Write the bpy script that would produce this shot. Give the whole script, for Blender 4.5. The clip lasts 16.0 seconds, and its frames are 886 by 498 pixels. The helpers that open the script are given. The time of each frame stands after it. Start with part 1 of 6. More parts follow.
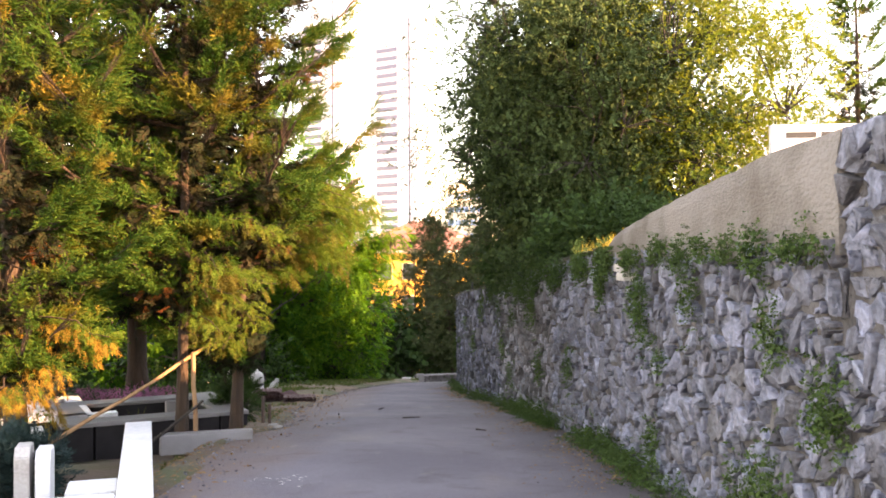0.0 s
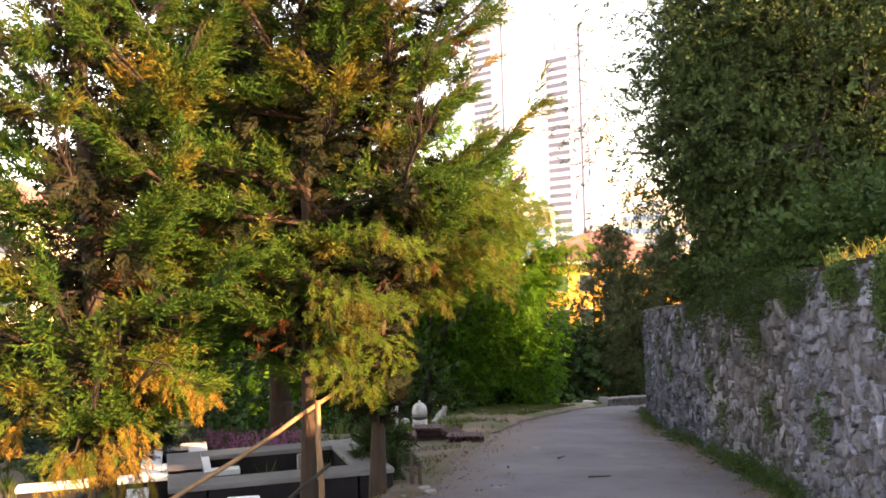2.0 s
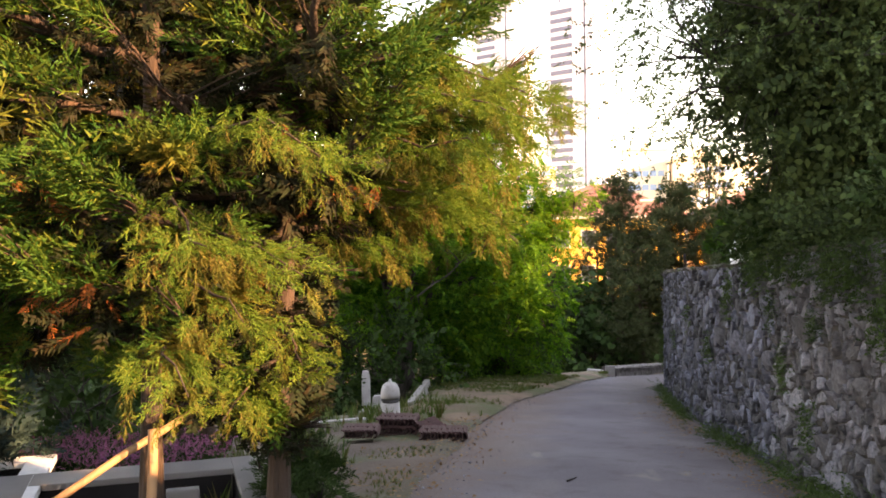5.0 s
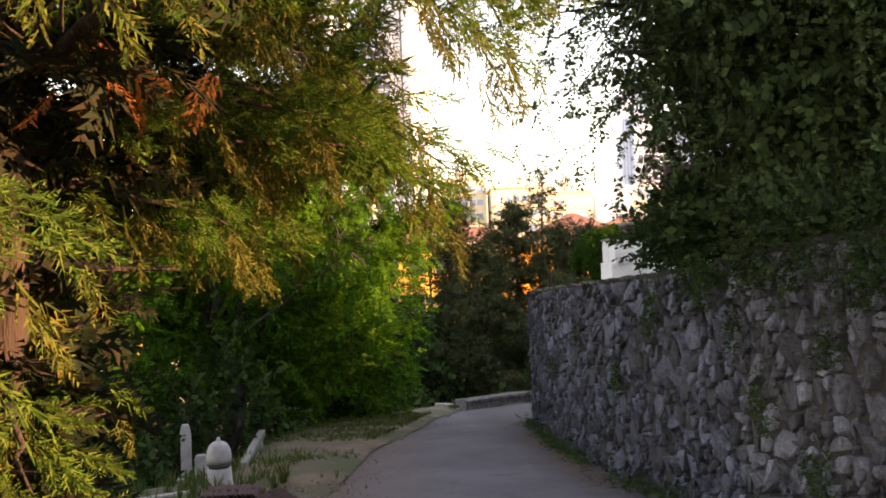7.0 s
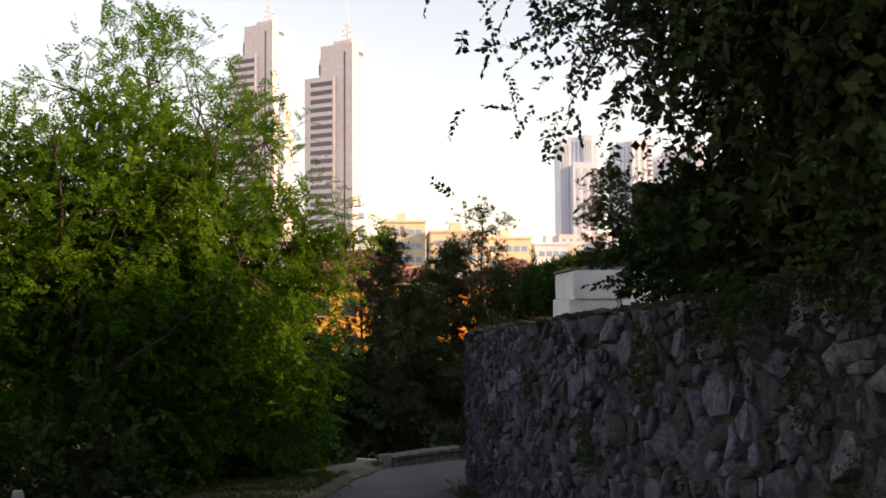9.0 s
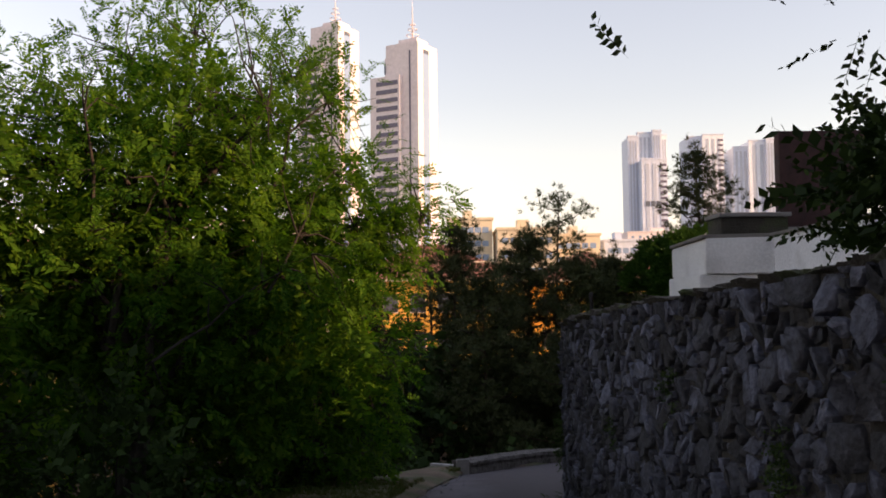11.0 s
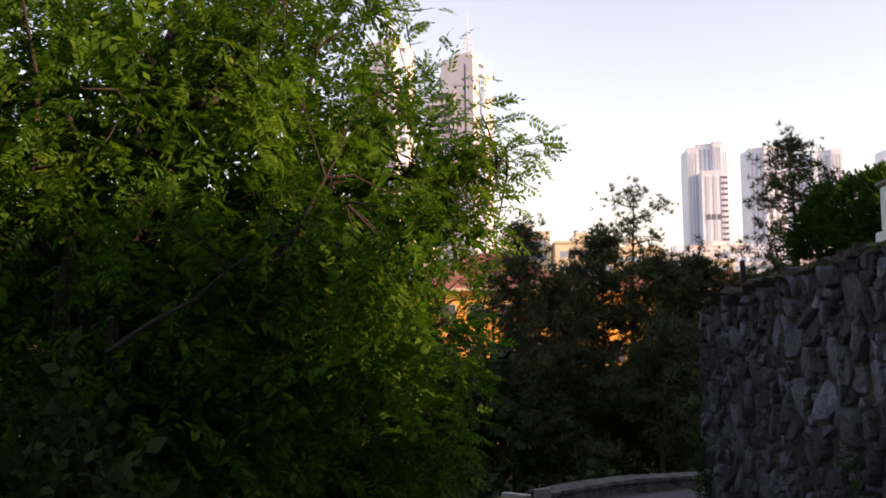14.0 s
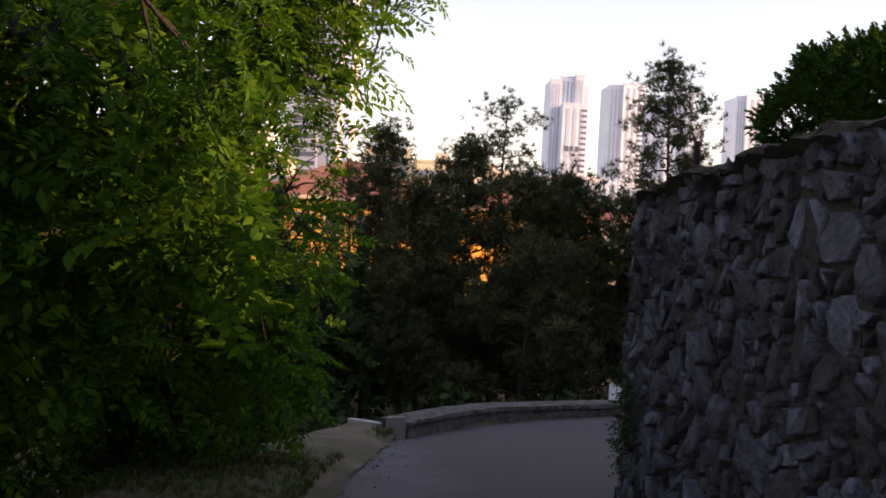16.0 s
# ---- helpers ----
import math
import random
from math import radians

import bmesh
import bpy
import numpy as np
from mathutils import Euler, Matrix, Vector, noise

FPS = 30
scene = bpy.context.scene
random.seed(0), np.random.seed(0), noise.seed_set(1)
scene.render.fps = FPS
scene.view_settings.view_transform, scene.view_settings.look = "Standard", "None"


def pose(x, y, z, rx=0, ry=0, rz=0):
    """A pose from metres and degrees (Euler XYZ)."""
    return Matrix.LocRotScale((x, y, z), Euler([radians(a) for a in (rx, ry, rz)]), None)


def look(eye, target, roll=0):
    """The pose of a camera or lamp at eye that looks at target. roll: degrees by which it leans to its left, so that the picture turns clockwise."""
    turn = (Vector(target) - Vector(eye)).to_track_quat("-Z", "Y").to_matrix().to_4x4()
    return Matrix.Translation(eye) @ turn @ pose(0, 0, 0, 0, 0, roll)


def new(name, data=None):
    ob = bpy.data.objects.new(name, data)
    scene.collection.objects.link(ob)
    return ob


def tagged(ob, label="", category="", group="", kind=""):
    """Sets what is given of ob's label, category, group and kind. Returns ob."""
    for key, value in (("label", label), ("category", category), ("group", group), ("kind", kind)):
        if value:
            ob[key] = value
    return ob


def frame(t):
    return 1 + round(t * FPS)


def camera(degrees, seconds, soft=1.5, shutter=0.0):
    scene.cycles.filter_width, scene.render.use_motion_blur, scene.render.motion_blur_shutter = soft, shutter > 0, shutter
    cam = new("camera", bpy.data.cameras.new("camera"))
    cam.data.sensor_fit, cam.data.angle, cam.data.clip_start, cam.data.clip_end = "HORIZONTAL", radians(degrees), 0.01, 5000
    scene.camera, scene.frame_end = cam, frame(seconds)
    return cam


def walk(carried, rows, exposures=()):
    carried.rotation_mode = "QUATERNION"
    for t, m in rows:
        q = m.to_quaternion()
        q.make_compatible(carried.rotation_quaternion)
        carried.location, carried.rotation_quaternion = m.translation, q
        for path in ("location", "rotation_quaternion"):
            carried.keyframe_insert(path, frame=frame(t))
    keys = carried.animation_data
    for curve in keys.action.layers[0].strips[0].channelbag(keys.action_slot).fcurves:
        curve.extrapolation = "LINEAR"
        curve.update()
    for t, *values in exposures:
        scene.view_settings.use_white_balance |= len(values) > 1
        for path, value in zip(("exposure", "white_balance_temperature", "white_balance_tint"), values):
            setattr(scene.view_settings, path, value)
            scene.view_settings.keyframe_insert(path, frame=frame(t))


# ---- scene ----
cam = camera(52.1, 16.0, soft=1.75)
PATH = [
    (0, (0.004, -0.16, 1.601), (0.007, 1.84, 1.627), -0.3),
    (0.5, (-0.083, 0.437, 1.616), (-0.116, 2.436, 1.641), -1.0),
    (1, (-0.127, 1.086, 1.652), (-0.278, 3.08, 1.691), -1.1),
    (1.5, (-0.163, 1.685, 1.662), (-0.376, 3.673, 1.705), -1.2),
    (2, (-0.143, 2.346, 1.657), (-0.522, 4.308, 1.716), -1.7),
    (2.5, (-0.147, 2.935, 1.633), (-0.614, 4.879, 1.667), -1.6),
    (3, (-0.119, 3.573, 1.608), (-0.65, 5.501, 1.584), -1.6),
    (3.5, (-0.15, 4.15, 1.573), (-0.595, 6.098, 1.496), -1.4),
    (4, (-0.173, 4.775, 1.558), (-0.562, 6.734, 1.465), -1.3),
    (4.2, (-0.21, 5.011, 1.568), (-0.652, 6.959, 1.474), -0.7),
    (6.3, (-1.092, 7.56, 1.412), (-1.259, 9.553, 1.453), -1.1),
    (6.5, (-1.147, 7.889, 1.362), (-1.28, 9.884, 1.39), -1.2),
    (7, (-1.27, 8.461, 1.332), (-1.259, 10.461, 1.35), -2.1),
    (7.5, (-1.272, 9.093, 1.309), (-1.226, 11.093, 1.281), -1.6),
    (8, (-1.263, 9.622, 1.257), (-1.03, 11.608, 1.237), -0.7),
    (8.5, (-1.126, 10.506, 1.183), (-0.998, 12.5, 1.278), -0.8),
    (9, (-1.023, 11.25, 1.122), (-0.874, 13.242, 1.235), -0.4),
    (9.5, (-1.009, 11.762, 1.074), (-0.975, 13.757, 1.211), -0.5),
    (9.7, (-1.027, 11.975, 1.033), (-1.043, 13.97, 1.173), -0.1),
    (11.8, (-1.348, 14.498, 0.744), (-1.329, 16.497, 0.809), -0.9),
    (12, (-1.385, 14.778, 0.686), (-1.353, 16.778, 0.738), -0.6),
    (12.5, (-1.424, 15.398, 0.621), (-1.401, 17.398, 0.66), -0.9),
    (13, (-1.473, 15.982, 0.56), (-1.443, 17.982, 0.564), -0.9),
    (13.5, (-1.489, 16.521, 0.511), (-1.453, 18.519, 0.58), -1.3),
    (14, (-1.522, 17.121, 0.452), (-1.641, 19.112, 0.601), -0.7),
    (14.5, (-1.523, 17.71, 0.388), (-1.555, 19.705, 0.531), -1.1),
    (15, (-1.546, 18.422, 0.329), (-1.509, 20.418, 0.436), -1.0),
    (15.5, (-1.584, 19.047, 0.268), (-1.42, 21.04, 0.327), 2.4),
    (16, (-1.577, 19.767, 0.172), (-1.379, 21.757, 0.144), 3.1),
]
EXPOSURES = [(0.0, 3.40, 7400.0, 24.0), (1.5, 3.10, 7400.0, 24.0), (4.2, 3.22, 7350.0, 24.0), (6.5, 2.42, 7300.0, 24.0), (8.0, 2.28, 7200.0, 24.0), (9.5, 0.84, 7000.0, 24.0),
             (12.0, 0.92, 6700.0, 29.0), (13.5, 1.20, 6700.0, 30.0), (14.5, 1.05, 6700.0, 30.0), (16.0, 1.20, 6600.0, 30.0)]
walk(cam, [(t, look(eye, target, roll)) for t, eye, target, roll in PATH], EXPOSURES)

# ---- world and sun: low evening sun from behind, to the right ----
SUN_AZ, SUN_EL = 72.0, 17.0          # degrees from -y towards +x, and above the horizon
to_sun = Vector((math.sin(radians(SUN_AZ)) * math.cos(radians(SUN_EL)),
                 -math.cos(radians(SUN_AZ)) * math.cos(radians(SUN_EL)), math.sin(radians(SUN_EL))))
world = bpy.data.worlds.new("evening_sky")
scene.world = world
world.use_nodes = True
wn = world.node_tree.nodes
sky = wn.new("ShaderNodeTexSky")
sky.sky_type, sky.sun_disc = "NISHITA", False
sky.sun_elevation, sky.sun_rotation = radians(SUN_EL), radians(180 - SUN_AZ)
sky.air_density, sky.dust_density, sky.ozone_density = 1.5, 0.0, 1.0
wn["Background"].inputs["Strength"].default_value = 0.128
haze = wn.new("ShaderNodeHueSaturation")           # evening haze pales the blue
haze.inputs["Saturation"].default_value = 0.6
world.node_tree.links.new(sky.outputs[0], haze.inputs["Color"])
world.node_tree.links.new(haze.outputs[0], wn["Background"].inputs["Color"])
sun = new("sun", bpy.data.lights.new("sun", "SUN"))
sun.data.energy, sun.data.angle, sun.data.color = 5.0, radians(0.6), (1.0, 0.64, 0.32)
sun.matrix_world = look(to_sun * 50, (0, 0, 0))


# ---- materials ----
def nodes_of(name):
    m = bpy.data.materials.new(name)
    m.use_nodes = True
    t = m.node_tree
    return m, t, t.nodes["Principled BSDF"]


def add(t, kind, **values):
    n = t.nodes.new(kind)
    for key, value in values.items():
        n.inputs[key].default_value = value
    return n


def blend(t, fac, a, b, kind="MIX"):
    n = t.nodes.new("ShaderNodeMix")
    n.data_type, n.blend_type = "RGBA", kind
    for slot, v in ((0, fac), (6, a), (7, b)):
        if isinstance(v, tuple):
            n.inputs[slot].default_value = (*v, 1.0)
        elif isinstance(v, float):
            n.inputs[slot].default_value = v
        else:
            t.links.new(v, n.inputs[slot])
    return n.outputs[2]


def ramp(t, value, lo, hi):
    n = t.nodes.new("ShaderNodeMapRange")
    n.inputs[1].default_value, n.inputs[2].default_value = lo, hi
    t.links.new(value, n.inputs[0])
    return n.outputs[0]


def noise_of(t, scale, detail=4.0, stretch=None):
    c = t.nodes.new("ShaderNodeTexCoord")
    n = add(t, "ShaderNodeTexNoise", Scale=scale, Detail=detail)
    src = c.outputs["Object"]
    if stretch:
        m = t.nodes.new("ShaderNodeMapping")
        m.inputs["Scale"].default_value = stretch
        t.links.new(src, m.inputs[0])
        src = m.outputs[0]
    t.links.new(src, n.inputs["Vector"])
    return n.outputs["Fac"]


def surf(name, dark, light, rough=0.85, coarse=1.2, fine=30.0, bump=0.3, stain=None, stain_scale=0.5,
         stain_at=(0.5, 0.66), vary=None, vary_to=None, metal=0.0, stretch=None, dist=0.02):
    """A surface of two tones mixed by coarse and fine noise, with stains, relief and an optional tone for each piece."""
    m, t, b = nodes_of(name)
    n1, n2 = noise_of(t, coarse, 5.0, stretch), noise_of(t, fine, 5.0, stretch)
    col = blend(t, ramp(t, n1, 0.32, 0.68), dark, light)
    mid = tuple((p + q) / 2 for p, q in zip(dark, light))
    col = blend(t, ramp(t, n2, 0.35, 0.7), col, blend(t, 0.5, col, tuple(min(1, v * 1.35) for v in mid)))
    if vary:
        if vary == "object":
            r = t.nodes.new("ShaderNodeObjectInfo").outputs["Random"]
        else:
            r = t.nodes.new("ShaderNodeNewGeometry").outputs["Random Per Island"]
        cr = t.nodes.new("ShaderNodeValToRGB")
        e = cr.color_ramp.elements
        tones = vary_to
        e[0].position, e[0].color = 0.0, (*tones[0], 1)
        e[1].position, e[1].color = 1.0, (*tones[-1], 1)
        for i, c in enumerate(tones[1:-1]):
            k = e.new((i + 1) / (len(tones) - 1))
            k.color = (*c, 1)
        t.links.new(r, cr.inputs[0])
        col = blend(t, 0.88, col, cr.outputs[0])
        col = blend(t, 0.75, col, blend(t, ramp(t, n2, 0.3, 0.75), (0.35, 0.35, 0.35), (1.1, 1.1, 1.1)), "MULTIPLY")
        col = blend(t, 0.6, col, blend(t, ramp(t, noise_of(t, 14.0, 6.0, (1, 1, 0.35)), 0.3, 0.72), (0.4, 0.39, 0.38), (1.25, 1.25, 1.3)), "MULTIPLY")
    if stain:
        n3 = noise_of(t, stain_scale, 6.0)
        col = blend(t, ramp(t, n3, *stain_at), col, stain)
    t.links.new(col, b.inputs["Base Color"])
    b.inputs["Roughness"].default_value, b.inputs["Metallic"].default_value = rough, metal
    bp = add(t, "ShaderNodeBump", Strength=bump, Distance=dist)
    t.links.new(n2, bp.inputs["Height"])
    t.links.new(bp.outputs[0], b.inputs["Normal"])
    return m


def leafy(name, tones, through_light=0.35, rough=0.75, gloss=0.12, patch=None):
    """Foliage: a tone for each leaf, some light passing through it."""
    m, t, b = nodes_of(name)
    r = t.nodes.new("ShaderNodeNewGeometry").outputs["Random Per Island"]
    cr = t.nodes.new("ShaderNodeValToRGB")
    e = cr.color_ramp.elements
    e[0].color, e[1].color = (*tones[0], 1), (*tones[-1], 1)
    for i, c in enumerate(tones[1:-1]):
        e.new((i + 1) / (len(tones) - 1)).color = (*c, 1)
    t.links.new(r, cr.inputs[0])
    col = blend(t, ramp(t, noise_of(t, 1.3, 3.0), 0.35, 0.7), cr.outputs[0],
                blend(t, 0.5, cr.outputs[0], tones[-1]))
    if patch:                                      # whole sprays turned yellow or brown
        tone, size, lo, hi = patch
        col = blend(t, ramp(t, noise_of(t, size, 1.0), lo, hi), col, tone)
    t.links.new(col, b.inputs["Base Color"])
    b.inputs["Roughness"].default_value, b.inputs["Specular IOR Level"].default_value = rough, gloss
    tr = t.nodes.new("ShaderNodeBsdfTranslucent")
    t.links.new(blend(t, 1.0, col, (1.0, 1.0, 0.55), "MULTIPLY"), tr.inputs["Color"])
    mx = add(t, "ShaderNodeMixShader", Fac=through_light)
    t.links.new(b.outputs[0], mx.inputs[1])
    t.links.new(tr.outputs[0], mx.inputs[2])
    t.links.new(mx.outputs[0], t.nodes["Material Output"].inputs["Surface"])
    return m


def plain(name, color, rough=0.6, metal=0.0):
    m, t, b = nodes_of(name)
    n = noise_of(t, 6.0)
    t.links.new(blend(t, ramp(t, n, 0.3, 0.7), tuple(v * 0.85 for v in color), color), b.inputs["Base Color"])
    b.inputs["Roughness"].default_value, b.inputs["Metallic"].default_value = rough, metal
    return m


STONES = [(0.085, 0.082, 0.088), (0.165, 0.165, 0.185), (0.27, 0.28, 0.325), (0.105, 0.096, 0.092), (0.19, 0.193, 0.222), (0.46, 0.47, 0.53), (0.115, 0.106, 0.104), (0.22, 0.225, 0.262),
          (0.055, 0.051, 0.053), (0.33, 0.34, 0.395), (0.125, 0.112, 0.104), (0.175, 0.176, 0.20), (0.080, 0.074, 0.075), (0.40, 0.41, 0.465), (0.12, 0.113, 0.115), (0.24, 0.245, 0.285)]
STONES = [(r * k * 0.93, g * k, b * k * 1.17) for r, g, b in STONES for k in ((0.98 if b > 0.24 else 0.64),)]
M = {}


def asphalt():
    """Worn asphalt: chippings, tar stains, pale dusty patches and fine cracks."""
    m, t, b = nodes_of("asphalt")
    chips = add(t, "ShaderNodeTexVoronoi", Scale=130.0)
    t.links.new(t.nodes.new("ShaderNodeTexCoord").outputs["Object"], chips.inputs["Vector"])
    col = blend(t, ramp(t, noise_of(t, 0.7, 6.0), 0.35, 0.65), (0.086, 0.079, 0.098), (0.128, 0.118, 0.140))
    col = blend(t, ramp(t, noise_of(t, 3.0, 7.0), 0.56, 0.80), col, (0.060, 0.054, 0.060))
    col = blend(t, ramp(t, noise_of(t, 0.8, 8.0, (1.0, 0.5, 1.0)), 0.54, 0.76), col, (0.150, 0.130, 0.132))
    col = blend(t, ramp(t, noise_of(t, 2.3, 9.0, (1.0, 0.4, 1.0)), 0.66, 0.74), col, (0.165, 0.148, 0.142))
    xyz = t.nodes.new("ShaderNodeSeparateXYZ")     # earth trodden over the lane's left edge
    t.links.new(t.nodes.new("ShaderNodeTexCoord").outputs["Object"], xyz.inputs[0])
    ragged = add(t, "ShaderNodeMath")
    ragged.operation = "MULTIPLY_ADD"
    t.links.new(noise_of(t, 1.6, 7.0), ragged.inputs[0])
    ragged.inputs[1].default_value = 1.7
    t.links.new(xyz.outputs["X"], ragged.inputs[2])
    col = blend(t, ramp(t, ragged.outputs[0], -0.35, -1.55), col, (0.108, 0.076, 0.066))
    edge = add(t, "ShaderNodeMath")                # dirt and trodden leaves along the wall; the whole lane darker towards the bend
    edge.operation = "MULTIPLY_ADD"
    t.links.new(xyz.outputs["Y"], edge.inputs[0])
    edge.inputs[1].default_value = 0.075
    t.links.new(xyz.outputs["X"], edge.inputs[2])
    lane_dark = add(t, "ShaderNodeMath")
    lane_dark.operation = "MULTIPLY_ADD"
    t.links.new(noise_of(t, 1.3, 8.0), lane_dark.inputs[0])
    lane_dark.inputs[1].default_value = 1.3
    t.links.new(edge.outputs[0], lane_dark.inputs[2])
    col = blend(t, ramp(t, lane_dark.outputs[0], 1.9, 2.7), col, (0.062, 0.053, 0.062))
    col = blend(t, 0.55, col, blend(t, ramp(t, noise_of(t, 60.0, 3.0), 0.3, 0.7), (0.62, 0.62, 0.62), (1.25, 1.25, 1.25)), "MULTIPLY")
    col = blend(t, 0.25, col, blend(t, ramp(t, chips.outputs["Distance"], 0.0, 0.7), (1.3, 1.3, 1.3), (0.6, 0.6, 0.6)), "MULTIPLY")
    t.links.new(col, b.inputs["Base Color"])
    b.inputs["Roughness"].default_value = 0.92
    bp = add(t, "ShaderNodeBump", Strength=0.7, Distance=0.008)
    t.links.new(noise_of(t, 90.0, 4.0), bp.inputs["Height"])
    b2 = add(t, "ShaderNodeBump", Strength=0.15, Distance=0.02)
    t.links.new(noise_of(t, 9.0, 5.0), b2.inputs["Height"])
    t.links.new(b2.outputs[0], bp.inputs["Normal"])
    t.links.new(bp.outputs[0], b.inputs["Normal"])
    return m


M["asphalt"] = asphalt()
M["soil"] = surf("soil", (0.045, 0.033, 0.025), (0.110, 0.080, 0.060), 0.95, 0.8, 25, 0.6,
                 (0.050, 0.060, 0.022), 0.9, (0.46, 0.62), dist=0.03)
M["sand"] = surf("sand", (0.062, 0.040, 0.026), (0.150, 0.104, 0.072), 0.95, 1.3, 40, 0.5,
                 (0.052, 0.060, 0.020), 0.8, (0.46, 0.60), dist=0.02)
# bend tones cut well below the near stretch's: shade put into the stone colour
BEND_SHADED = [(min(0.62, c[0] * k), min(0.62, c[1] * k), min(0.70, c[2] * k * 1.08)) for c in STONES for k in ((0.54,) if c[2] > 0.22 else (0.30,))]
M["stone_bend"] = surf("rubble_stone_bend", (0.18, 0.18, 0.19), (0.34, 0.34, 0.36), 0.9, 9, 26, 1.0, dist=0.03, vary="island", vary_to=BEND_SHADED)
M["stone"] = surf("rubble_stone", (0.18, 0.18, 0.19), (0.34, 0.34, 0.36), 0.9, 9, 26, 1.0, dist=0.03, vary="object", vary_to=BEND_SHADED)
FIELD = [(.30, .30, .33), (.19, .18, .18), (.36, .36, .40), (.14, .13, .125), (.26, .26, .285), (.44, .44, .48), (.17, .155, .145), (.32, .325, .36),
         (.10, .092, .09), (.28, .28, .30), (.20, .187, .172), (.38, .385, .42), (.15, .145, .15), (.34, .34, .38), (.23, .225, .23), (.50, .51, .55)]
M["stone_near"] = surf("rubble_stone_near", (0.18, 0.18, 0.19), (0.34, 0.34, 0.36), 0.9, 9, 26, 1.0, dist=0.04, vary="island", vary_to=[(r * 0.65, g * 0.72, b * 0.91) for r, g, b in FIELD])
# same stones as the near stretch, dimmed for the shade under the plum tree
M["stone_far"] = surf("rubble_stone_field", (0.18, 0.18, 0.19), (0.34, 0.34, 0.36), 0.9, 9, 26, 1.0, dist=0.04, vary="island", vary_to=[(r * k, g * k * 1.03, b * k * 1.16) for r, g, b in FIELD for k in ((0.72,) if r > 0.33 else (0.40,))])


def mortar():
    """Earthy mortar: paler and smeared over the near stretch; from the plum tree on brown, and darkened to paint the
    shade there.
    """
    m = surf("mortar", (0.022, 0.020, 0.020), (0.066, 0.060, 0.058), 0.95, 2.6, 45, 0.9, (0.045, 0.042, 0.030), 1.4, (0.5, 0.7), dist=0.03)
    t = m.node_tree
    b = t.nodes["Principled BSDF"]
    old = b.inputs["Base Color"].links[0].from_socket
    xyz = t.nodes.new("ShaderNodeSeparateXYZ")
    t.links.new(t.nodes.new("ShaderNodeTexCoord").outputs["Object"], xyz.inputs[0])
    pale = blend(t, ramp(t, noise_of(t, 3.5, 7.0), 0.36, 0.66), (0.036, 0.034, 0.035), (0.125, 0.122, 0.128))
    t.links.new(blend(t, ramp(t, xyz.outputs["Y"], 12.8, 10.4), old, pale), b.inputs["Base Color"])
    return m


M["mortar"] = mortar()
M["plaster"] = surf("grey_render", (0.110, 0.100, 0.094), (0.200, 0.186, 0.176), 0.92, 1.4, 60, 0.9, (0.105, 0.092, 0.080), 2.2, (0.46, 0.68), dist=0.02, stretch=(1.0, 0.45, 1.0))
M["old_wall"] = surf("parapet_stone", (0.04, 0.036, 0.036), (0.13, 0.118, 0.112), 0.95, 5.0, 22, 1.0, (0.04, 0.035, 0.03), 6.0, (0.52, 0.6), dist=0.05)
M["earth_cap"] = surf("old_cap", (0.018, 0.016, 0.013), (0.055, 0.048, 0.039), 0.95, 3.0, 40, 0.9, (0.05, 0.07, 0.025), 1.8, (0.5, 0.65), dist=0.03)
M["marble"] = surf("white_marble", (0.46, 0.465, 0.49), (0.62, 0.625, 0.65), 0.45, 2.0, 18, 0.05, (0.45, 0.45, 0.47), 1.4, (0.60, 0.85))
M["old_marble"] = surf("weathered_marble", (0.24, 0.225, 0.22), (0.42, 0.405, 0.40), 0.7, 4.0, 40, 0.2, (0.24, 0.23, 0.22), 5.0, (0.55, 0.75))
# granite for sides: near black with little gloss, their shade put into the colour
M["granite"] = surf("shade_dark_granite", (0.008, 0.007, 0.008), (0.018, 0.016, 0.018), 0.6, 3.0, 120, 0.06)
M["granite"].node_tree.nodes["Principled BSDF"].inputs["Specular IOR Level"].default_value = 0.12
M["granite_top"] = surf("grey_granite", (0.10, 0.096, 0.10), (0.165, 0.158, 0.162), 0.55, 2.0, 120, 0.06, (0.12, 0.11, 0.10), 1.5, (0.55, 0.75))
M["concrete"] = surf("concrete", (0.12, 0.112, 0.108), (0.24, 0.226, 0.218), 0.9, 2.5, 50, 0.3, (0.16, 0.15, 0.13), 1.8, (0.52, 0.70), dist=0.01)
M["whitewash"] = surf("whitewash", (0.60, 0.61, 0.64), (0.76, 0.77, 0.79), 0.8, 1.5, 40, 0.1, (0.45, 0.45, 0.46), 1.3, (0.58, 0.8))
M["wood"] = surf("peeled_wood", (0.12, 0.062, 0.028), (0.24, 0.135, 0.062), 0.75, 6.0, 45, 0.4, stretch=(1, 1, 0.15))
M["rust"] = surf("rusty_iron", (0.022, 0.014, 0.012), (0.06, 0.035, 0.026), 0.8, 9, 60, 0.3)
M["bark_red"] = surf("red_bark", (0.013, 0.008, 0.006), (0.046, 0.025, 0.014), 0.95, 8, 40, 1.0, stretch=(1, 1, 0.18), dist=0.03)
M["bark_grey"] = surf("grey_bark", (0.010, 0.008, 0.007), (0.034, 0.027, 0.022), 0.95, 8, 40, 1.0, stretch=(1, 1, 0.25), dist=0.03)
M["clay"] = surf("dark_red_clay", (0.024, 0.010, 0.010), (0.07, 0.028, 0.026), 0.85, 6, 60, 0.3)
M["orange"] = surf("orange_render", (0.66, 0.34, 0.05), (0.78, 0.44, 0.08), 0.9, 0.4, 6, 0.1)
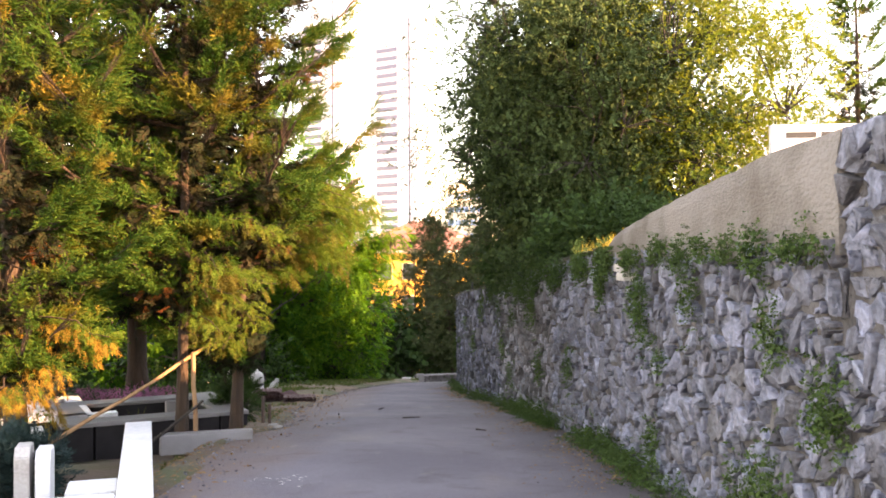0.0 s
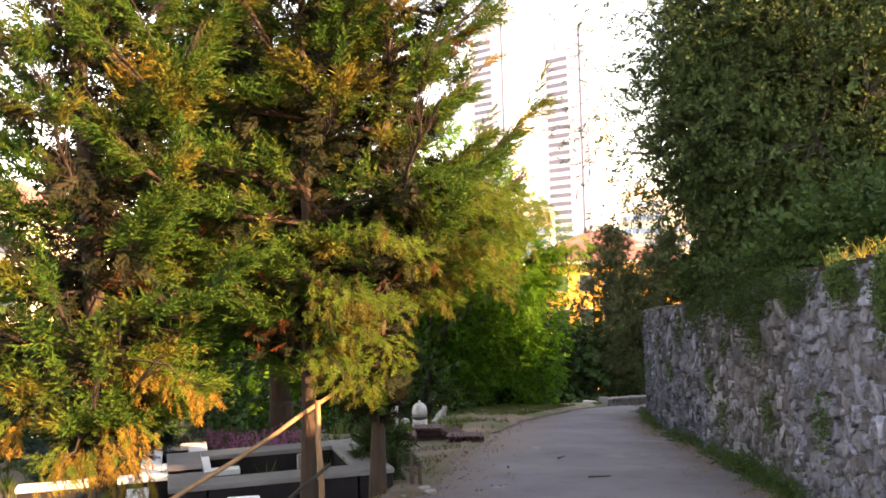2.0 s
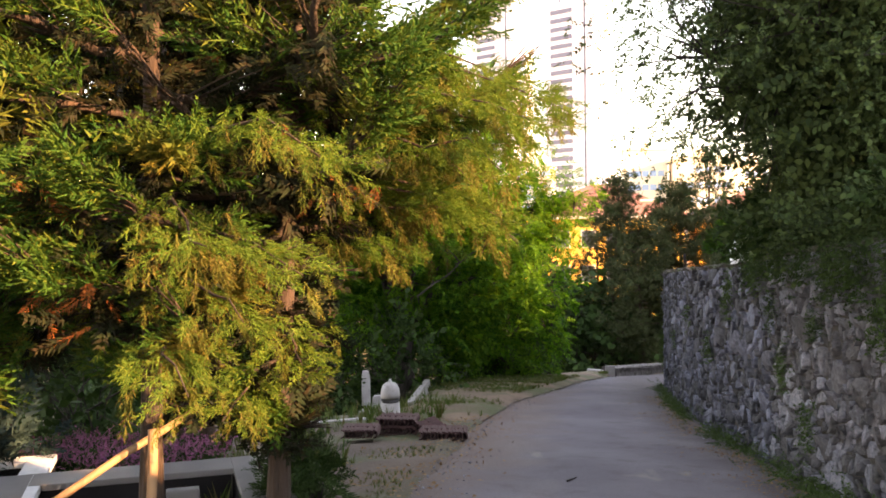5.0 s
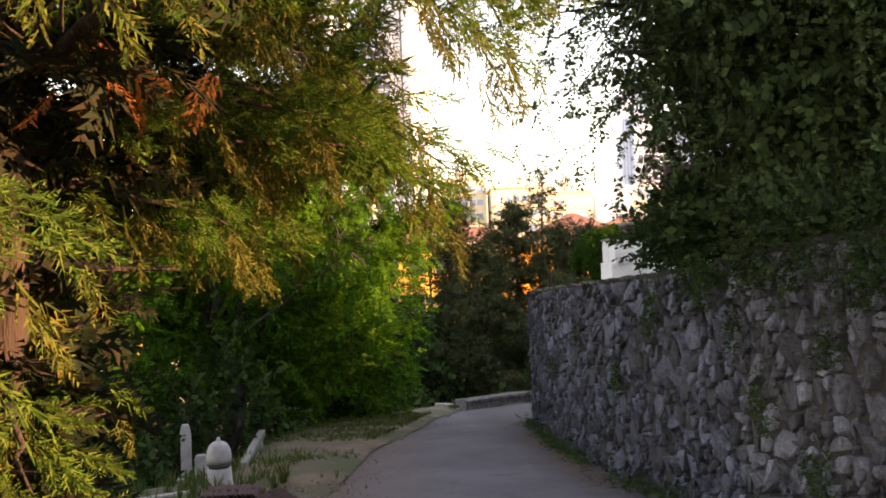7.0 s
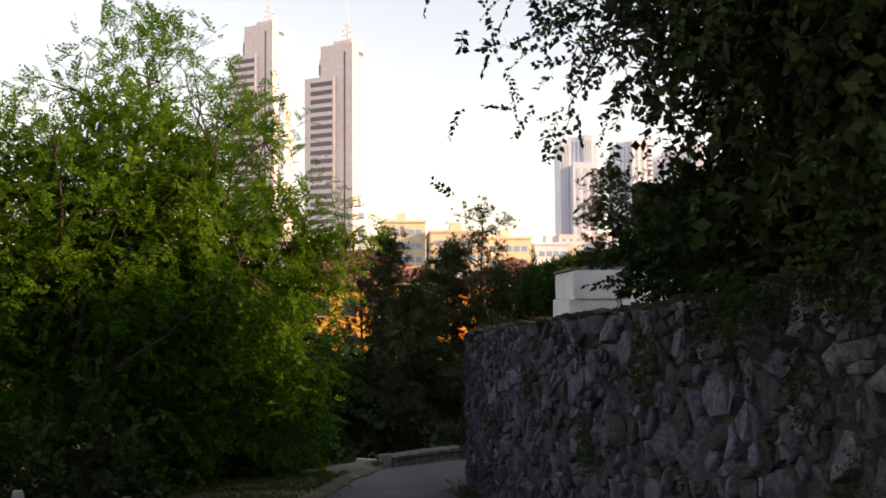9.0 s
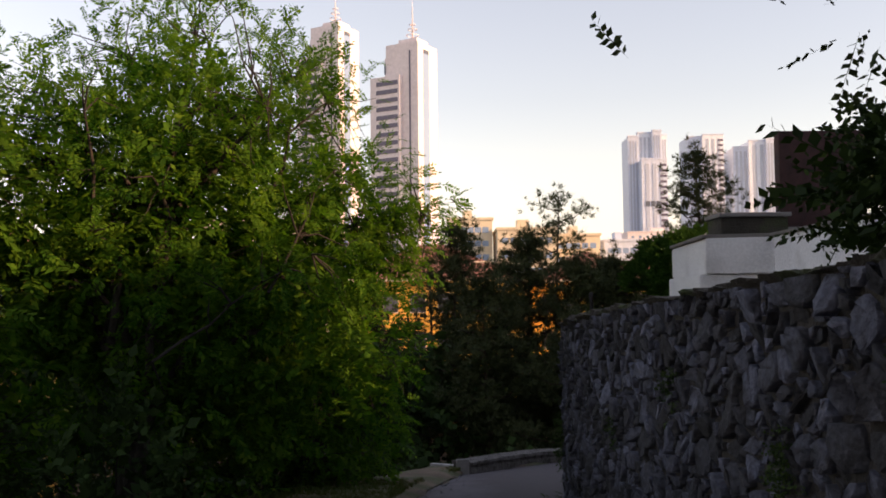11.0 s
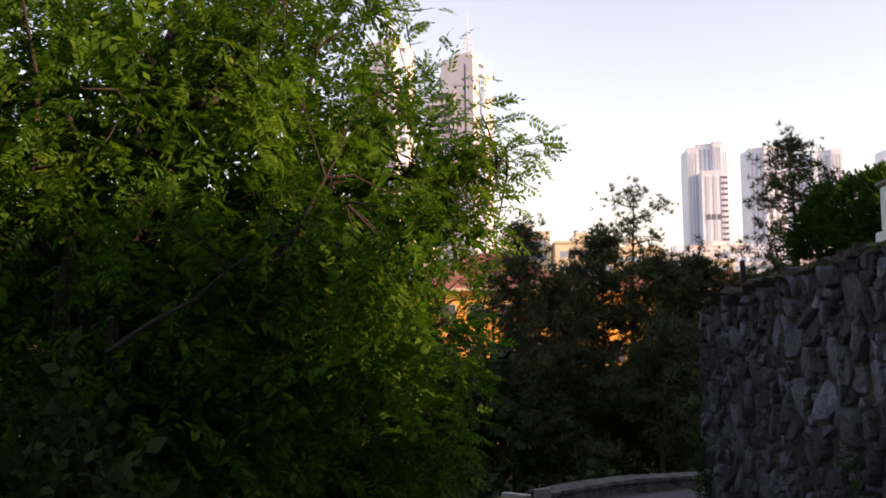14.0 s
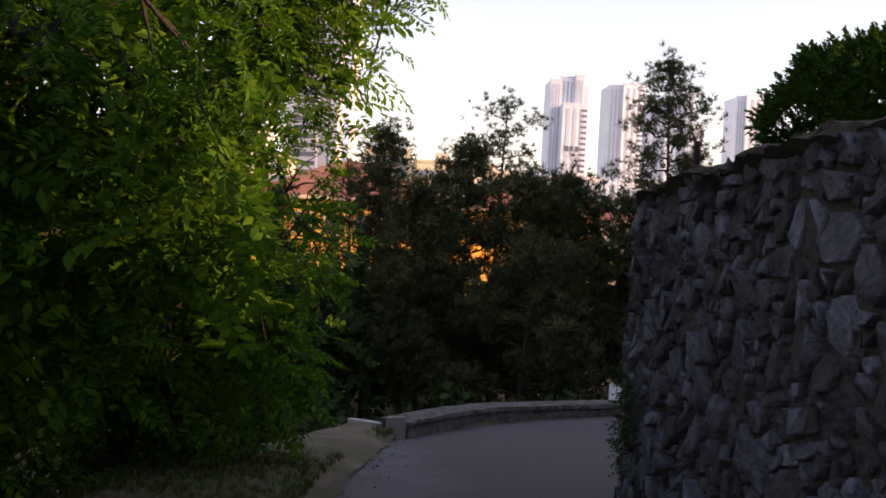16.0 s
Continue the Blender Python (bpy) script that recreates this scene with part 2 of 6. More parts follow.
M["cream"] = surf("cream_render", (0.52, 0.44, 0.32), (0.66, 0.58, 0.44), 0.9, 0.3, 4, 0.1)
M["roof"] = surf("red_roof_tile", (0.13, 0.055, 0.042), (0.24, 0.105, 0.075), 0.85, 0.8, 9, 0.6, dist=0.05)
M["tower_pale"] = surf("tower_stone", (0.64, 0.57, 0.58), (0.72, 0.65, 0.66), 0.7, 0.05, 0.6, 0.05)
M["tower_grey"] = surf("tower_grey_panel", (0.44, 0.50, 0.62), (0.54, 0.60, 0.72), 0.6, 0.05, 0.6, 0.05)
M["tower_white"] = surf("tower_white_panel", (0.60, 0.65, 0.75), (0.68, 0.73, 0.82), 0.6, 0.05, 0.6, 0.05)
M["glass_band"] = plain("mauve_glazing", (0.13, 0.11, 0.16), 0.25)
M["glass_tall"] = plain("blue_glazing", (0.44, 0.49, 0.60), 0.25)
M["glass_dark"] = plain("dark_glazing", (0.10, 0.11, 0.14), 0.15)
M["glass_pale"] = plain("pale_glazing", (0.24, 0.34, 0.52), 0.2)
M["sign_bar"] = plain("worn_black_paint", (0.035, 0.035, 0.04), 0.8)
M["iron"] = plain("dark_iron", (0.014, 0.012, 0.012), 0.85)
M["needle"] = leafy("cypress_spray", [(0.009, 0.032, 0.005), (0.026, 0.070, 0.008), (0.046, 0.086, 0.009), (0.014, 0.045, 0.006), (0.082, 0.096, 0.011), (0.020, 0.058, 0.007)], 0.20, patch=((0.15, 0.100, 0.014), 1.5, 0.53, 0.74))
# inner twigs: brown, taken near black to paint the crown's inner shade
M["needle_inner"] = leafy("shade_dark_twig", [(0.008, 0.009, 0.004), (0.006, 0.011, 0.004), (0.009, 0.018, 0.005), (0.020, 0.012, 0.005)], 0.03)
# next three: low and dry sprays, raised to pale, olive and gold as sunlight
M["needle_olive"] = leafy("sunlit_olive_spray", [(0.110, 0.118, 0.018), (0.070, 0.105, 0.014), (0.135, 0.105, 0.020), (0.048, 0.082, 0.011), (0.080, 0.046, 0.014)], 0.30)
M["needle_low"] = leafy("sunlit_cypress_spray", [(0.056, 0.120, 0.013), (0.125, 0.172, 0.023), (0.028, 0.075, 0.009), (0.165, 0.180, 0.028), (0.042, 0.092, 0.011)], 0.42)
M["needle_sunlit"] = leafy("sunlit_dry_spray", [(0.21, 0.110, 0.016), (0.25, 0.150, 0.022), (0.16, 0.075, 0.014), (0.11, 0.105, 0.014)], 0.20)
M["needle_dead"] = leafy("dry_cypress_spray", [(0.15, 0.048, 0.013), (0.21, 0.07, 0.02), (0.10, 0.042, 0.013)], 0.25)
M["spruce"] = leafy("blue_spruce_needle", [(0.008, 0.019, 0.018), (0.016, 0.032, 0.031), (0.03, 0.05, 0.05)], 0.15)
M["pine"] = leafy("pine_needle", [(0.014, 0.024, 0.009), (0.030, 0.044, 0.016), (0.070, 0.076, 0.030)], 0.10)
M["plum"] = leafy("plum_leaf", [(0.013, 0.024, 0.010), (0.025, 0.044, 0.016), (0.045, 0.072, 0.023), (0.066, 0.094, 0.030)], 0.06)
# brighter yellow-green than the plum leaf: sunlight on the crown's right side, as colour
M["plum_sunlit"] = leafy("sunlit_plum_leaf", [(0.05, 0.085, 0.01), (0.085, 0.13, 0.014), (0.14, 0.18, 0.02), (0.19, 0.21, 0.025)], 0.3)
M["locust"] = leafy("locust_leaf", [(0.010, 0.046, 0.005), (0.026, 0.098, 0.008), (0.056, 0.162, 0.012), (0.124, 0.230, 0.017)], 0.58)
M["dark_leaf"] = leafy("shrub_leaf", [(0.010, 0.022, 0.007), (0.02, 0.042, 0.011), (0.036, 0.066, 0.016)], 0.15)
M["thuja"] = leafy("thuja_leaf", [(0.016, 0.052, 0.007), (0.030, 0.086, 0.010), (0.055, 0.120, 0.014)], 0.12)
M["grass"] = leafy("grass_blade", [(0.026, 0.062, 0.011), (0.046, 0.095, 0.017), (0.074, 0.105, 0.026), (0.110, 0.095, 0.040)], 0.25)
M["weed"] = leafy("weed_leaf", [(0.018, 0.040, 0.011), (0.034, 0.068, 0.018), (0.060, 0.096, 0.028)], 0.15)
M["pink"] = leafy("pink_petal", [(0.28, 0.085, 0.20), (0.40, 0.16, 0.32), (0.19, 0.06, 0.15)], 0.3)
M["yellow"] = leafy("yellow_flower", [(0.22, 0.17, 0.03), (0.30, 0.24, 0.05)], 0.3)
M["litter"] = leafy("dry_leaf", [(0.09, 0.05, 0.028), (0.15, 0.09, 0.05), (0.22, 0.15, 0.085)], 0.1)


# ---- mesh helpers ----
rng = np.random.default_rng(7)


def tri_mesh(name, verts, tris, material, smooth=False):
    me = bpy.data.meshes.new(name)
    verts = np.asarray(verts, dtype=np.float32)
    tris = np.asarray(tris, dtype=np.int32)
    me.vertices.add(len(verts))
    me.vertices.foreach_set("co", verts.ravel())
    me.loops.add(tris.size)
    me.loops.foreach_set("vertex_index", tris.ravel())
    me.polygons.add(len(tris))
    me.polygons.foreach_set("loop_start", np.arange(0, tris.size, 3, dtype=np.int32))
    if smooth:
        me.polygons.foreach_set("use_smooth", np.ones(len(tris), dtype=bool))
    me.materials.append(material)
    me.update(calc_edges=True)
    return me


def poly_mesh(name, verts, faces, material, smooth=False):
    me = bpy.data.meshes.new(name)
    me.from_pydata([tuple(map(float, v)) for v in verts], [], [tuple(map(int, f)) for f in faces])
    me.materials.append(material)
    if smooth:
        me.polygons.foreach_set("use_smooth", np.ones(len(me.polygons), dtype=bool))
    me.update()
    return me


def part(name, data, material=None, parent=None, label="", at=None):
    """Links a mesh, or a bmesh, as one object under a thing or a part."""
    if isinstance(data, bmesh.types.BMesh):
        me = bpy.data.meshes.new(name)
        data.to_mesh(me)
        data.free()
        me.materials.append(material)
        data = me
    ob = new(name, data)
    if at is not None:
        ob.matrix_basis = at
    ob.parent = parent
    if label:
        tagged(ob, label)
    return ob


def thing(name, at=None):
    ob = new(name)
    ob.empty_display_size = 0.2
    if at is not None:
        ob.matrix_basis = at
    return ob


def box(x0, y0, z0, x1, y1, z1, bevel=0.012, turn=None, jitter=0.0):
    bm = bmesh.new()
    bmesh.ops.create_cube(bm, size=1.0)
    for v in bm.verts:
        v.co = Vector((x0 + (v.co.x + 0.5) * (x1 - x0), y0 + (v.co.y + 0.5) * (y1 - y0), z0 + (v.co.z + 0.5) * (z1 - z0)))
    if bevel:
        bmesh.ops.bevel(bm, geom=list(bm.edges), offset=bevel, segments=2, affect="EDGES", profile=0.6)
    if jitter:
        for v in bm.verts:
            v.co += Vector(noise.noise_vector(v.co * 5.0)) * jitter
    if turn is not None:
        bmesh.ops.transform(bm, matrix=turn, verts=bm.verts)
    return bm


def tube(points, radii, sides=6, closed=True):
    """Vertices and triangles of a tapered tube along points."""
    pts = np.asarray(points, float)
    n = len(pts)
    d = np.gradient(pts, axis=0)
    d /= np.linalg.norm(d, axis=1)[:, None] + 1e-9
    ref = np.where(np.abs(d[:, 2:3]) > 0.9, np.array([[1.0, 0, 0]]), np.array([[0, 0, 1.0]]))
    u = np.cross(d, ref)
    u /= np.linalg.norm(u, axis=1)[:, None] + 1e-9
    v = np.cross(d, u)
    a = np.linspace(0, 2 * np.pi, sides, endpoint=False)
    ring = pts[:, None] + np.asarray(radii, float)[:, None, None] * (u[:, None] * np.cos(a)[None, :, None] + v[:, None] * np.sin(a)[None, :, None])
    verts = ring.reshape(-1, 3)
    i, j = np.meshgrid(np.arange(n - 1), np.arange(sides), indexing="ij")
    p, q = i * sides + j, i * sides + (j + 1) % sides
    tris = np.concatenate([np.stack([p, q, p + sides], -1).reshape(-1, 3), np.stack([q, q + sides, p + sides], -1).reshape(-1, 3)])
    if closed:
        verts = np.vstack([verts, pts[-1], pts[0]])
        k = np.arange(sides)
        e = (n - 1) * sides
        tris = np.vstack([tris, np.stack([e + k, e + (k + 1) % sides, np.full(sides, len(verts) - 2)], 1),
                          np.stack([(k + 1) % sides, k, np.full(sides, len(verts) - 1)], 1)])
    return verts, tris


def join(pieces):
    vs, ts, n = [], [], 0
    for v, t in pieces:
        vs.append(np.asarray(v, float))
        ts.append(np.asarray(t, int) + n)
        n += len(v)
    return np.vstack(vs), np.vstack(ts)


def scatter(template, places, ahead, up, scale):
    """Copies of a template (x to its side, y ahead, z up) at places, joined into one set of triangles."""
    tv, tt = template
    places, ahead, up = (np.asarray(a, float) for a in (places, ahead, up))
    f = ahead / (np.linalg.norm(ahead, axis=1)[:, None] + 1e-9)
    s = np.cross(f, up)
    s /= np.linalg.norm(s, axis=1)[:, None] + 1e-9
    w = np.cross(s, f)
    scale = np.broadcast_to(np.asarray(scale, float), (len(places),))
    out = places[:, None] + scale[:, None, None] * (tv[None, :, 0:1] * s[:, None] + tv[None, :, 1:2] * f[:, None] + tv[None, :, 2:3] * w[:, None])
    tris = (tt[None] + (np.arange(len(places)) * len(tv))[:, None, None]).reshape(-1, 3)
    return out.reshape(-1, 3), tris


def kite(p, q, w, sag=0.0):
    """A pointed leaf from p to q, folded along its middle."""
    p, q = np.asarray(p, float), np.asarray(q, float)
    d = q - p
    s = np.cross(d, (0, 0, 1.0))
    s = s / (np.linalg.norm(s) + 1e-9) * w
    m = p + d * 0.45
    return np.array([p, m + s + (0, 0, sag), q, m - s + (0, 0, sag)]), np.array([[0, 1, 2], [0, 2, 3]])


def spike(p, q, w):
    """A narrow pointed shoot: one triangle."""
    p, q = np.asarray(p, float), np.asarray(q, float)
    s = np.cross(q - p, (0, 0, 1.0))
    s = s / (np.linalg.norm(s) + 1e-9) * w
    m = p + (q - p) * 0.12
    return np.array([m - s, m + s, q]), np.array([[0, 1, 2]])


def frond_template(seed, pairs=10, droop=0.25, subs=2, wide=0.024):
    """A flat, feathery spray of scale leaves, one unit long: side shoots that branch again."""
    r = np.random.default_rng(seed)
    out = []
    stem = lambda u: np.array([0.05 * math.sin(u * 3 + seed), u, -droop * u * u])
    out.append(spike(stem(0), stem(1.0), 0.016))
    for i in range(pairs):
        u = 0.06 + 0.86 * i / pairs
        reach = (0.36 - 0.26 * abs(u - 0.3)) * r.uniform(0.75, 1.15) * (1.1 - 0.45 * u)
        for side in (-1, 1):
            a = stem(u + r.uniform(-0.03, 0.03))
            b = a + np.array([side * reach * 0.70, reach * 0.80, r.uniform(-0.14, 0.07)])
            out.append(spike(a, b, wide * r.uniform(0.85, 1.25)))
            for k in range(subs):
                m = a + (b - a) * (0.30 + 0.33 * k)
                c = m + np.array([side * reach * (0.06 + 0.25 * (k == 1) * r.random()), reach * 0.40, r.uniform(-0.06, 0.05)])
                out.append(spike(m, c, wide * 0.8))
    return join(out)


def shoot(p, q, w, r):
    """A narrow pointed shoot that faces any way: one triangle."""
    p, q = np.asarray(p, float), np.asarray(q, float)
    s = np.cross(q - p, r.normal(size=3))
    s = s / (np.linalg.norm(s) + 1e-9) * w
    m = p + (q - p) * 0.15
    return np.array([m - s, m + s, q]), np.array([[0, 1, 2]])


def plume_template(seed, sprays=13, subs=6, wide=0.015):
    """A flame-shaped plume of cypress shoots, one unit long, pointed at its end: side sprays that are feathered in turn."""
    r = np.random.default_rng(seed + 400)
    axis = lambda u: np.array([0.04 * math.sin(3 * u + seed), u, 0.10 * u * u])
    out = [shoot(axis(0.0), axis(0.6), 0.008, r), shoot(axis(0.5), axis(1.0), wide, r)]
    for i in range(sprays):
        u = 0.02 + 0.92 * i / sprays
        az = i * 2.4 + r.uniform(-0.4, 0.4)
        l = (0.36 * (1 - u) ** 0.7 + 0.13) * r.uniform(0.8, 1.15)
        d = np.array([math.cos(az) * 0.62, 0.90, math.sin(az) * 0.42])
        d /= np.linalg.norm(d)
        a = axis(u)
        out.append(shoot(a, a + d * l, wide, r))
        e = np.cross(d, (r.normal() * 0.5, r.normal() * 0.5, 1.0))
        e /= np.linalg.norm(e)
        for k in range(subs):
            m = a + d * l * (0.15 + 0.75 * k / subs)
            w = (d * 0.8 + e * (0.6 if k % 2 else -0.6)) * l * (0.46 - 0.24 * k / subs) * r.uniform(0.8, 1.2)
            out.append(shoot(m, m + w, wide * 1.15, r))
    return join(out)


def twig_template(seed, leaves=9, size=0.17, wide=0.62, coarse=False):
    """A twig one unit long with alternate oval leaves."""
    r = np.random.default_rng(seed)
    out = [kite((0, 0, 0), (0, 0.95, -0.08), 0.008)]
    for i in range(leaves):
        u = 0.12 + 0.88 * i / leaves
        side = 1 if i % 2 else -1
        a = np.array([0, u, -0.08 * u * u])
        d = np.array([side * r.uniform(0.5, 1.0), r.uniform(0.2, 0.9), r.uniform(-0.7, 0.35)])
        d /= np.linalg.norm(d)
        n = size * r.uniform(0.75, 1.2)
        b = a + d * n
        s = np.cross(d, r.normal(size=3))
        s = s / np.linalg.norm(s) * n * wide * 0.55
        if coarse:
            out.append((np.array([a, a + d * n * 0.42 + s, b, a + d * n * 0.42 - s]), np.array([[0, 1, 2], [0, 2, 3]])))
            continue
        v = np.array([a, a + d * n * 0.3 + s * 0.85, a + d * n * 0.65 + s * 0.75, b, a + d * n * 0.65 - s * 0.75, a + d * n * 0.3 - s * 0.85])
        out.append((v, np.array([[0, 1, 5], [1, 2, 4], [1, 4, 5], [2, 3, 4]])))
    return join(out)


def pinnate_template(seed, pairs=8, wide=0.046):
    """A pinnate locust leaf one unit long: pairs of leaflets on a drooping stalk."""
    r = np.random.default_rng(seed)
    stem = lambda u: np.array([0.06 * math.sin(2 * u + seed), u, -0.14 * u * u])
    out = [kite(stem(0.0), stem(1.0), 0.010)]
    for i in range(pairs):
        u = 0.16 + 0.80 * i / pairs
        for side in (-1, 1):
            a = stem(u)
            b = a + np.array([side * 0.23 * r.uniform(0.8, 1.15), r.uniform(0.06, 0.18), r.uniform(-0.13, 0.04)])
            out.append(kite(a, b, wide, 0.01))
    out.append(kite(stem(1.0), stem(1.0) + (0, 0.18, -0.05), 0.05))
    return join(out)


def puff_template(seed, needles=19):
    """A tuft of needles, about one unit across."""
    r = np.random.default_rng(seed)
    out = []
    for _ in range(needles):
        d = r.normal(size=3)
        d[2] = abs(d[2]) * 0.8 + 0.1
        d /= np.linalg.norm(d)
        out.append(spike(d * 0.06, d * r.uniform(0.35, 0.62), 0.032))
    return join(out)


def tuft_template(seed, blades=7):
    r = np.random.default_rng(seed)
    out = []
    for _ in range(blades):
        a = r.uniform(0, 2 * math.pi)
        base = np.array([math.cos(a), math.sin(a), 0]) * r.uniform(0, 0.15)
        h = r.uniform(0.5, 1.0)
        tip = base + np.array([math.cos(a) * h * 0.45, math.sin(a) * h * 0.45, h])
        s = np.array([-math.sin(a), math.cos(a), 0]) * 0.035
        m = base + (tip - base) * 0.55 + np.array([-math.cos(a), -math.sin(a), 0]) * 0.06
        out.append((np.array([base - s, base + s, m + s * 0.8, m - s * 0.8, tip]), np.array([[0, 1, 2], [0, 2, 3], [3, 2, 4]])))
    return join(out)


FRONDS = [frond_template(k) for k in range(4)]
PLUMES = [plume_template(k) for k in range(5)]
PLUMES_PLAIN = [plume_template(k + 9, 11, 2, 0.034) for k in range(3)]
SCALE_TUFTS = [plume_template(k + 30, 9, 2, 0.075) for k in range(3)]
FRONDS_PLAIN = [frond_template(k + 9, 8, 0.25, 1, 0.042) for k in range(3)]
TWIGS = [twig_template(k, 13, 0.16, 0.60, True) for k in range(4)]
TWIGS_PLAIN = [twig_template(k + 20, 8, 0.26, 0.75, True) for k in range(3)]
PINNATE = [pinnate_template(k) for k in range(3)]
PINNATE_PLAIN = [pinnate_template(k + 5, 6, 0.065) for k in range(3)]
PUFFS = [puff_template(k) for k in range(3)]
TUFTS = [tuft_template(k) for k in range(4)]


def mixed(templates, places, ahead, up, scale):
    """The places shared out among several templates."""
    places, ahead, up = (np.asarray(a, float) for a in (places, ahead, up))
    scale = np.broadcast_to(np.asarray(scale, float), (len(places),))
    pick = np.arange(len(places)) % len(templates)
    return join([scatter(tp, places[pick == k], ahead[pick == k], up[pick == k], scale[pick == k])
                 for k, tp in enumerate(templates) if (pick == k).any()])


def lumpy(p, size, seed=0.0):
    """Smooth noise from -1 to 1 at points."""
    return np.array([noise.noise(Vector((x / size + seed, y / size - seed, z / size))) for x, y, z in np.asarray(p, float)])


# ---- the lie of the land ----
GY = np.array([-60, -30, 0, 5, 8, 12.3, 17.5, 20, 26.5, 36, 60, 90])
GZ = np.array([0.6, 0.3, 0.0, -0.05, -0.2, -0.57, -1.1, -1.4, -2.02, -3.2, -4.4, -5.0])
FY = np.arange(-70, 100, 0.25)
FZ = np.convolve(np.pad(np.interp(FY, GY, GZ), 8, mode="edge"), np.ones(17) / 17, "valid")


def road_z(y):
    return np.interp(y, FY, FZ)


LEFT_EDGE = [(-2.2, -30), (-2.2, 0), (-2.25, 7.3), (-2.5, 10.2), (-2.15, 11.3), (-2.35, 13.4), (-2.65, 18.5), (-2.55, 22.5), (-1.9, 25.9),
             (-1.6, 29), (-0.95, 33), (-0.45, 34.2), (1.1, 36.2), (2.1, 37), (4.4, 38.1), (9, 39.3), (20, 41)]
WALL_LINE = [(2.2, -6), (1.95, 0), (1.77, 4.7), (1.66, 8.5), (1.28, 13), (1.08, 15.1), (0.76, 18), (0.53, 21.7), (0.48, 24),
             (0.46, 26.05), (0.56, 26.5), (0.95, 26.95), (2.2, 27.5), (5, 28.4)]
BRINK_Y = [-80, 12, 16, 19, 20.3, 24.2, 27.5, 29.5, 32, 34.5, 36.6, 38.6, 42, 50, 70]
BRINK_X = [-13, -12, -9, -5.0, -4.0, -4.45, -3.6, -3.2, -2.3, -1.55, 1.2, 4.6, 14, 40, 90]


def land(x, y):
    """Height of the ground, road bed and graves included."""
    r = road_z(y)
    d = np.maximum(0, np.interp(y, BRINK_Y, BRINK_X) - x)
    drop = np.minimum(0.75 * d, 2.2 + 0.22 * d)
    near = np.maximum(r - drop, -9.0 - 0.02 * np.abs(x))
    near = near - 0.10 * np.clip((-2.6 - x) / 2, 0, 1.5) * (y < 18)
    dip = np.clip((x + 4.9) / 0.5, 0, 1) * np.clip((-2.45 - x) / 0.3, 0, 1) * np.clip((y - 6.4) / 0.6, 0, 1) * np.clip((11.6 - y) / 0.5, 0, 1)
    near = near - 0.24 * dip                       # the graves' sunken plot
    rise = np.clip((y - 200) / 280, 0, 1)
    far = -9 + 26 * rise * rise * (3 - 2 * rise)
    side = np.clip((np.abs(x) - 60) / 250, 0, 1)
    z = np.where(y > 62, np.maximum(near, -9) * np.clip((75 - y) / 13, 0, 1) + far * np.clip((y - 62) / 13, 0, 1), near)
    return z + side * 6 * (y > 40)


def inside_road(x, y):
    ly = [p[1] for p in LEFT_EDGE]
    lx = [p[0] for p in LEFT_EDGE]
    wy = [p[1] for p in WALL_LINE[:10]] + [60]
    wx = [p[0] for p in WALL_LINE[:10]] + [60]
    return (x > np.interp(y, ly, lx) + 0.12) & (x < np.interp(y, wy, wx) + 0.3)


def steps(*spans):
    out = []
    for a, b, d in spans:
        out.extend(np.arange(a, b, d))
    out.append(spans[-1][1])
    return np.array(out)


def height_sheet(name, xs, ys, fn, material):
    X, Y = np.meshgrid(xs, ys)
    Z = fn(X, Y)
    n, m = X.shape
    i, j = np.meshgrid(np.arange(n - 1), np.arange(m - 1), indexing="ij")
    a = (i * m + j).ravel()
    tris = np.concatenate([np.stack([a, a + 1, a + m + 1], 1), np.stack([a, a + m + 1, a + m], 1)])
    return tri_mesh(name, np.stack([X.ravel(), Y.ravel(), Z.ravel()], 1), tris, material, True)


def ground_z(X, Y):
    Z = land(X, Y)
    p = np.stack([X.ravel(), Y.ravel(), np.zeros(X.size)], 1)
    close = (np.abs(X) < 15) & (Y > -8) & (Y < 45)
    bumps = np.zeros(X.size)
    idx = np.nonzero(close.ravel())[0]
    bumps[idx] = 0.045 * lumpy(p[idx], 0.9) + 0.02 * lumpy(p[idx], 0.3, 3.0)
    Z = Z + bumps.reshape(X.shape) + 0.02
    return np.where(inside_road(X, Y), land(X, Y) - 0.07, Z)


ground = part("ground", height_sheet("ground", steps((-900, -100, 80), (-100, -16, 6), (-16, -6, 0.5), (-6, 2.6, 0.2), (2.6, 10, 0.8), (10, 100, 6), (100, 900, 80)),
                                     steps((-400, -60, 40), (-60, -6, 4), (-6, 40, 0.25), (40, 90, 2), (90, 500, 15), (500, 1500, 100)), ground_z, M["soil"]))
tagged(ground, "brown soil with patches of grass falling to a ravine", "ground", kind="structure")


def resample(pts, n):
    pts = np.asarray(pts, float)
    s = np.concatenate([[0], np.cumsum(np.linalg.norm(np.diff(pts, axis=0), axis=1))])
    u = np.linspace(0, s[-1], n)
    return np.stack([np.interp(u, s, pts[:, k]) for k in range(pts.shape[1])], 1)


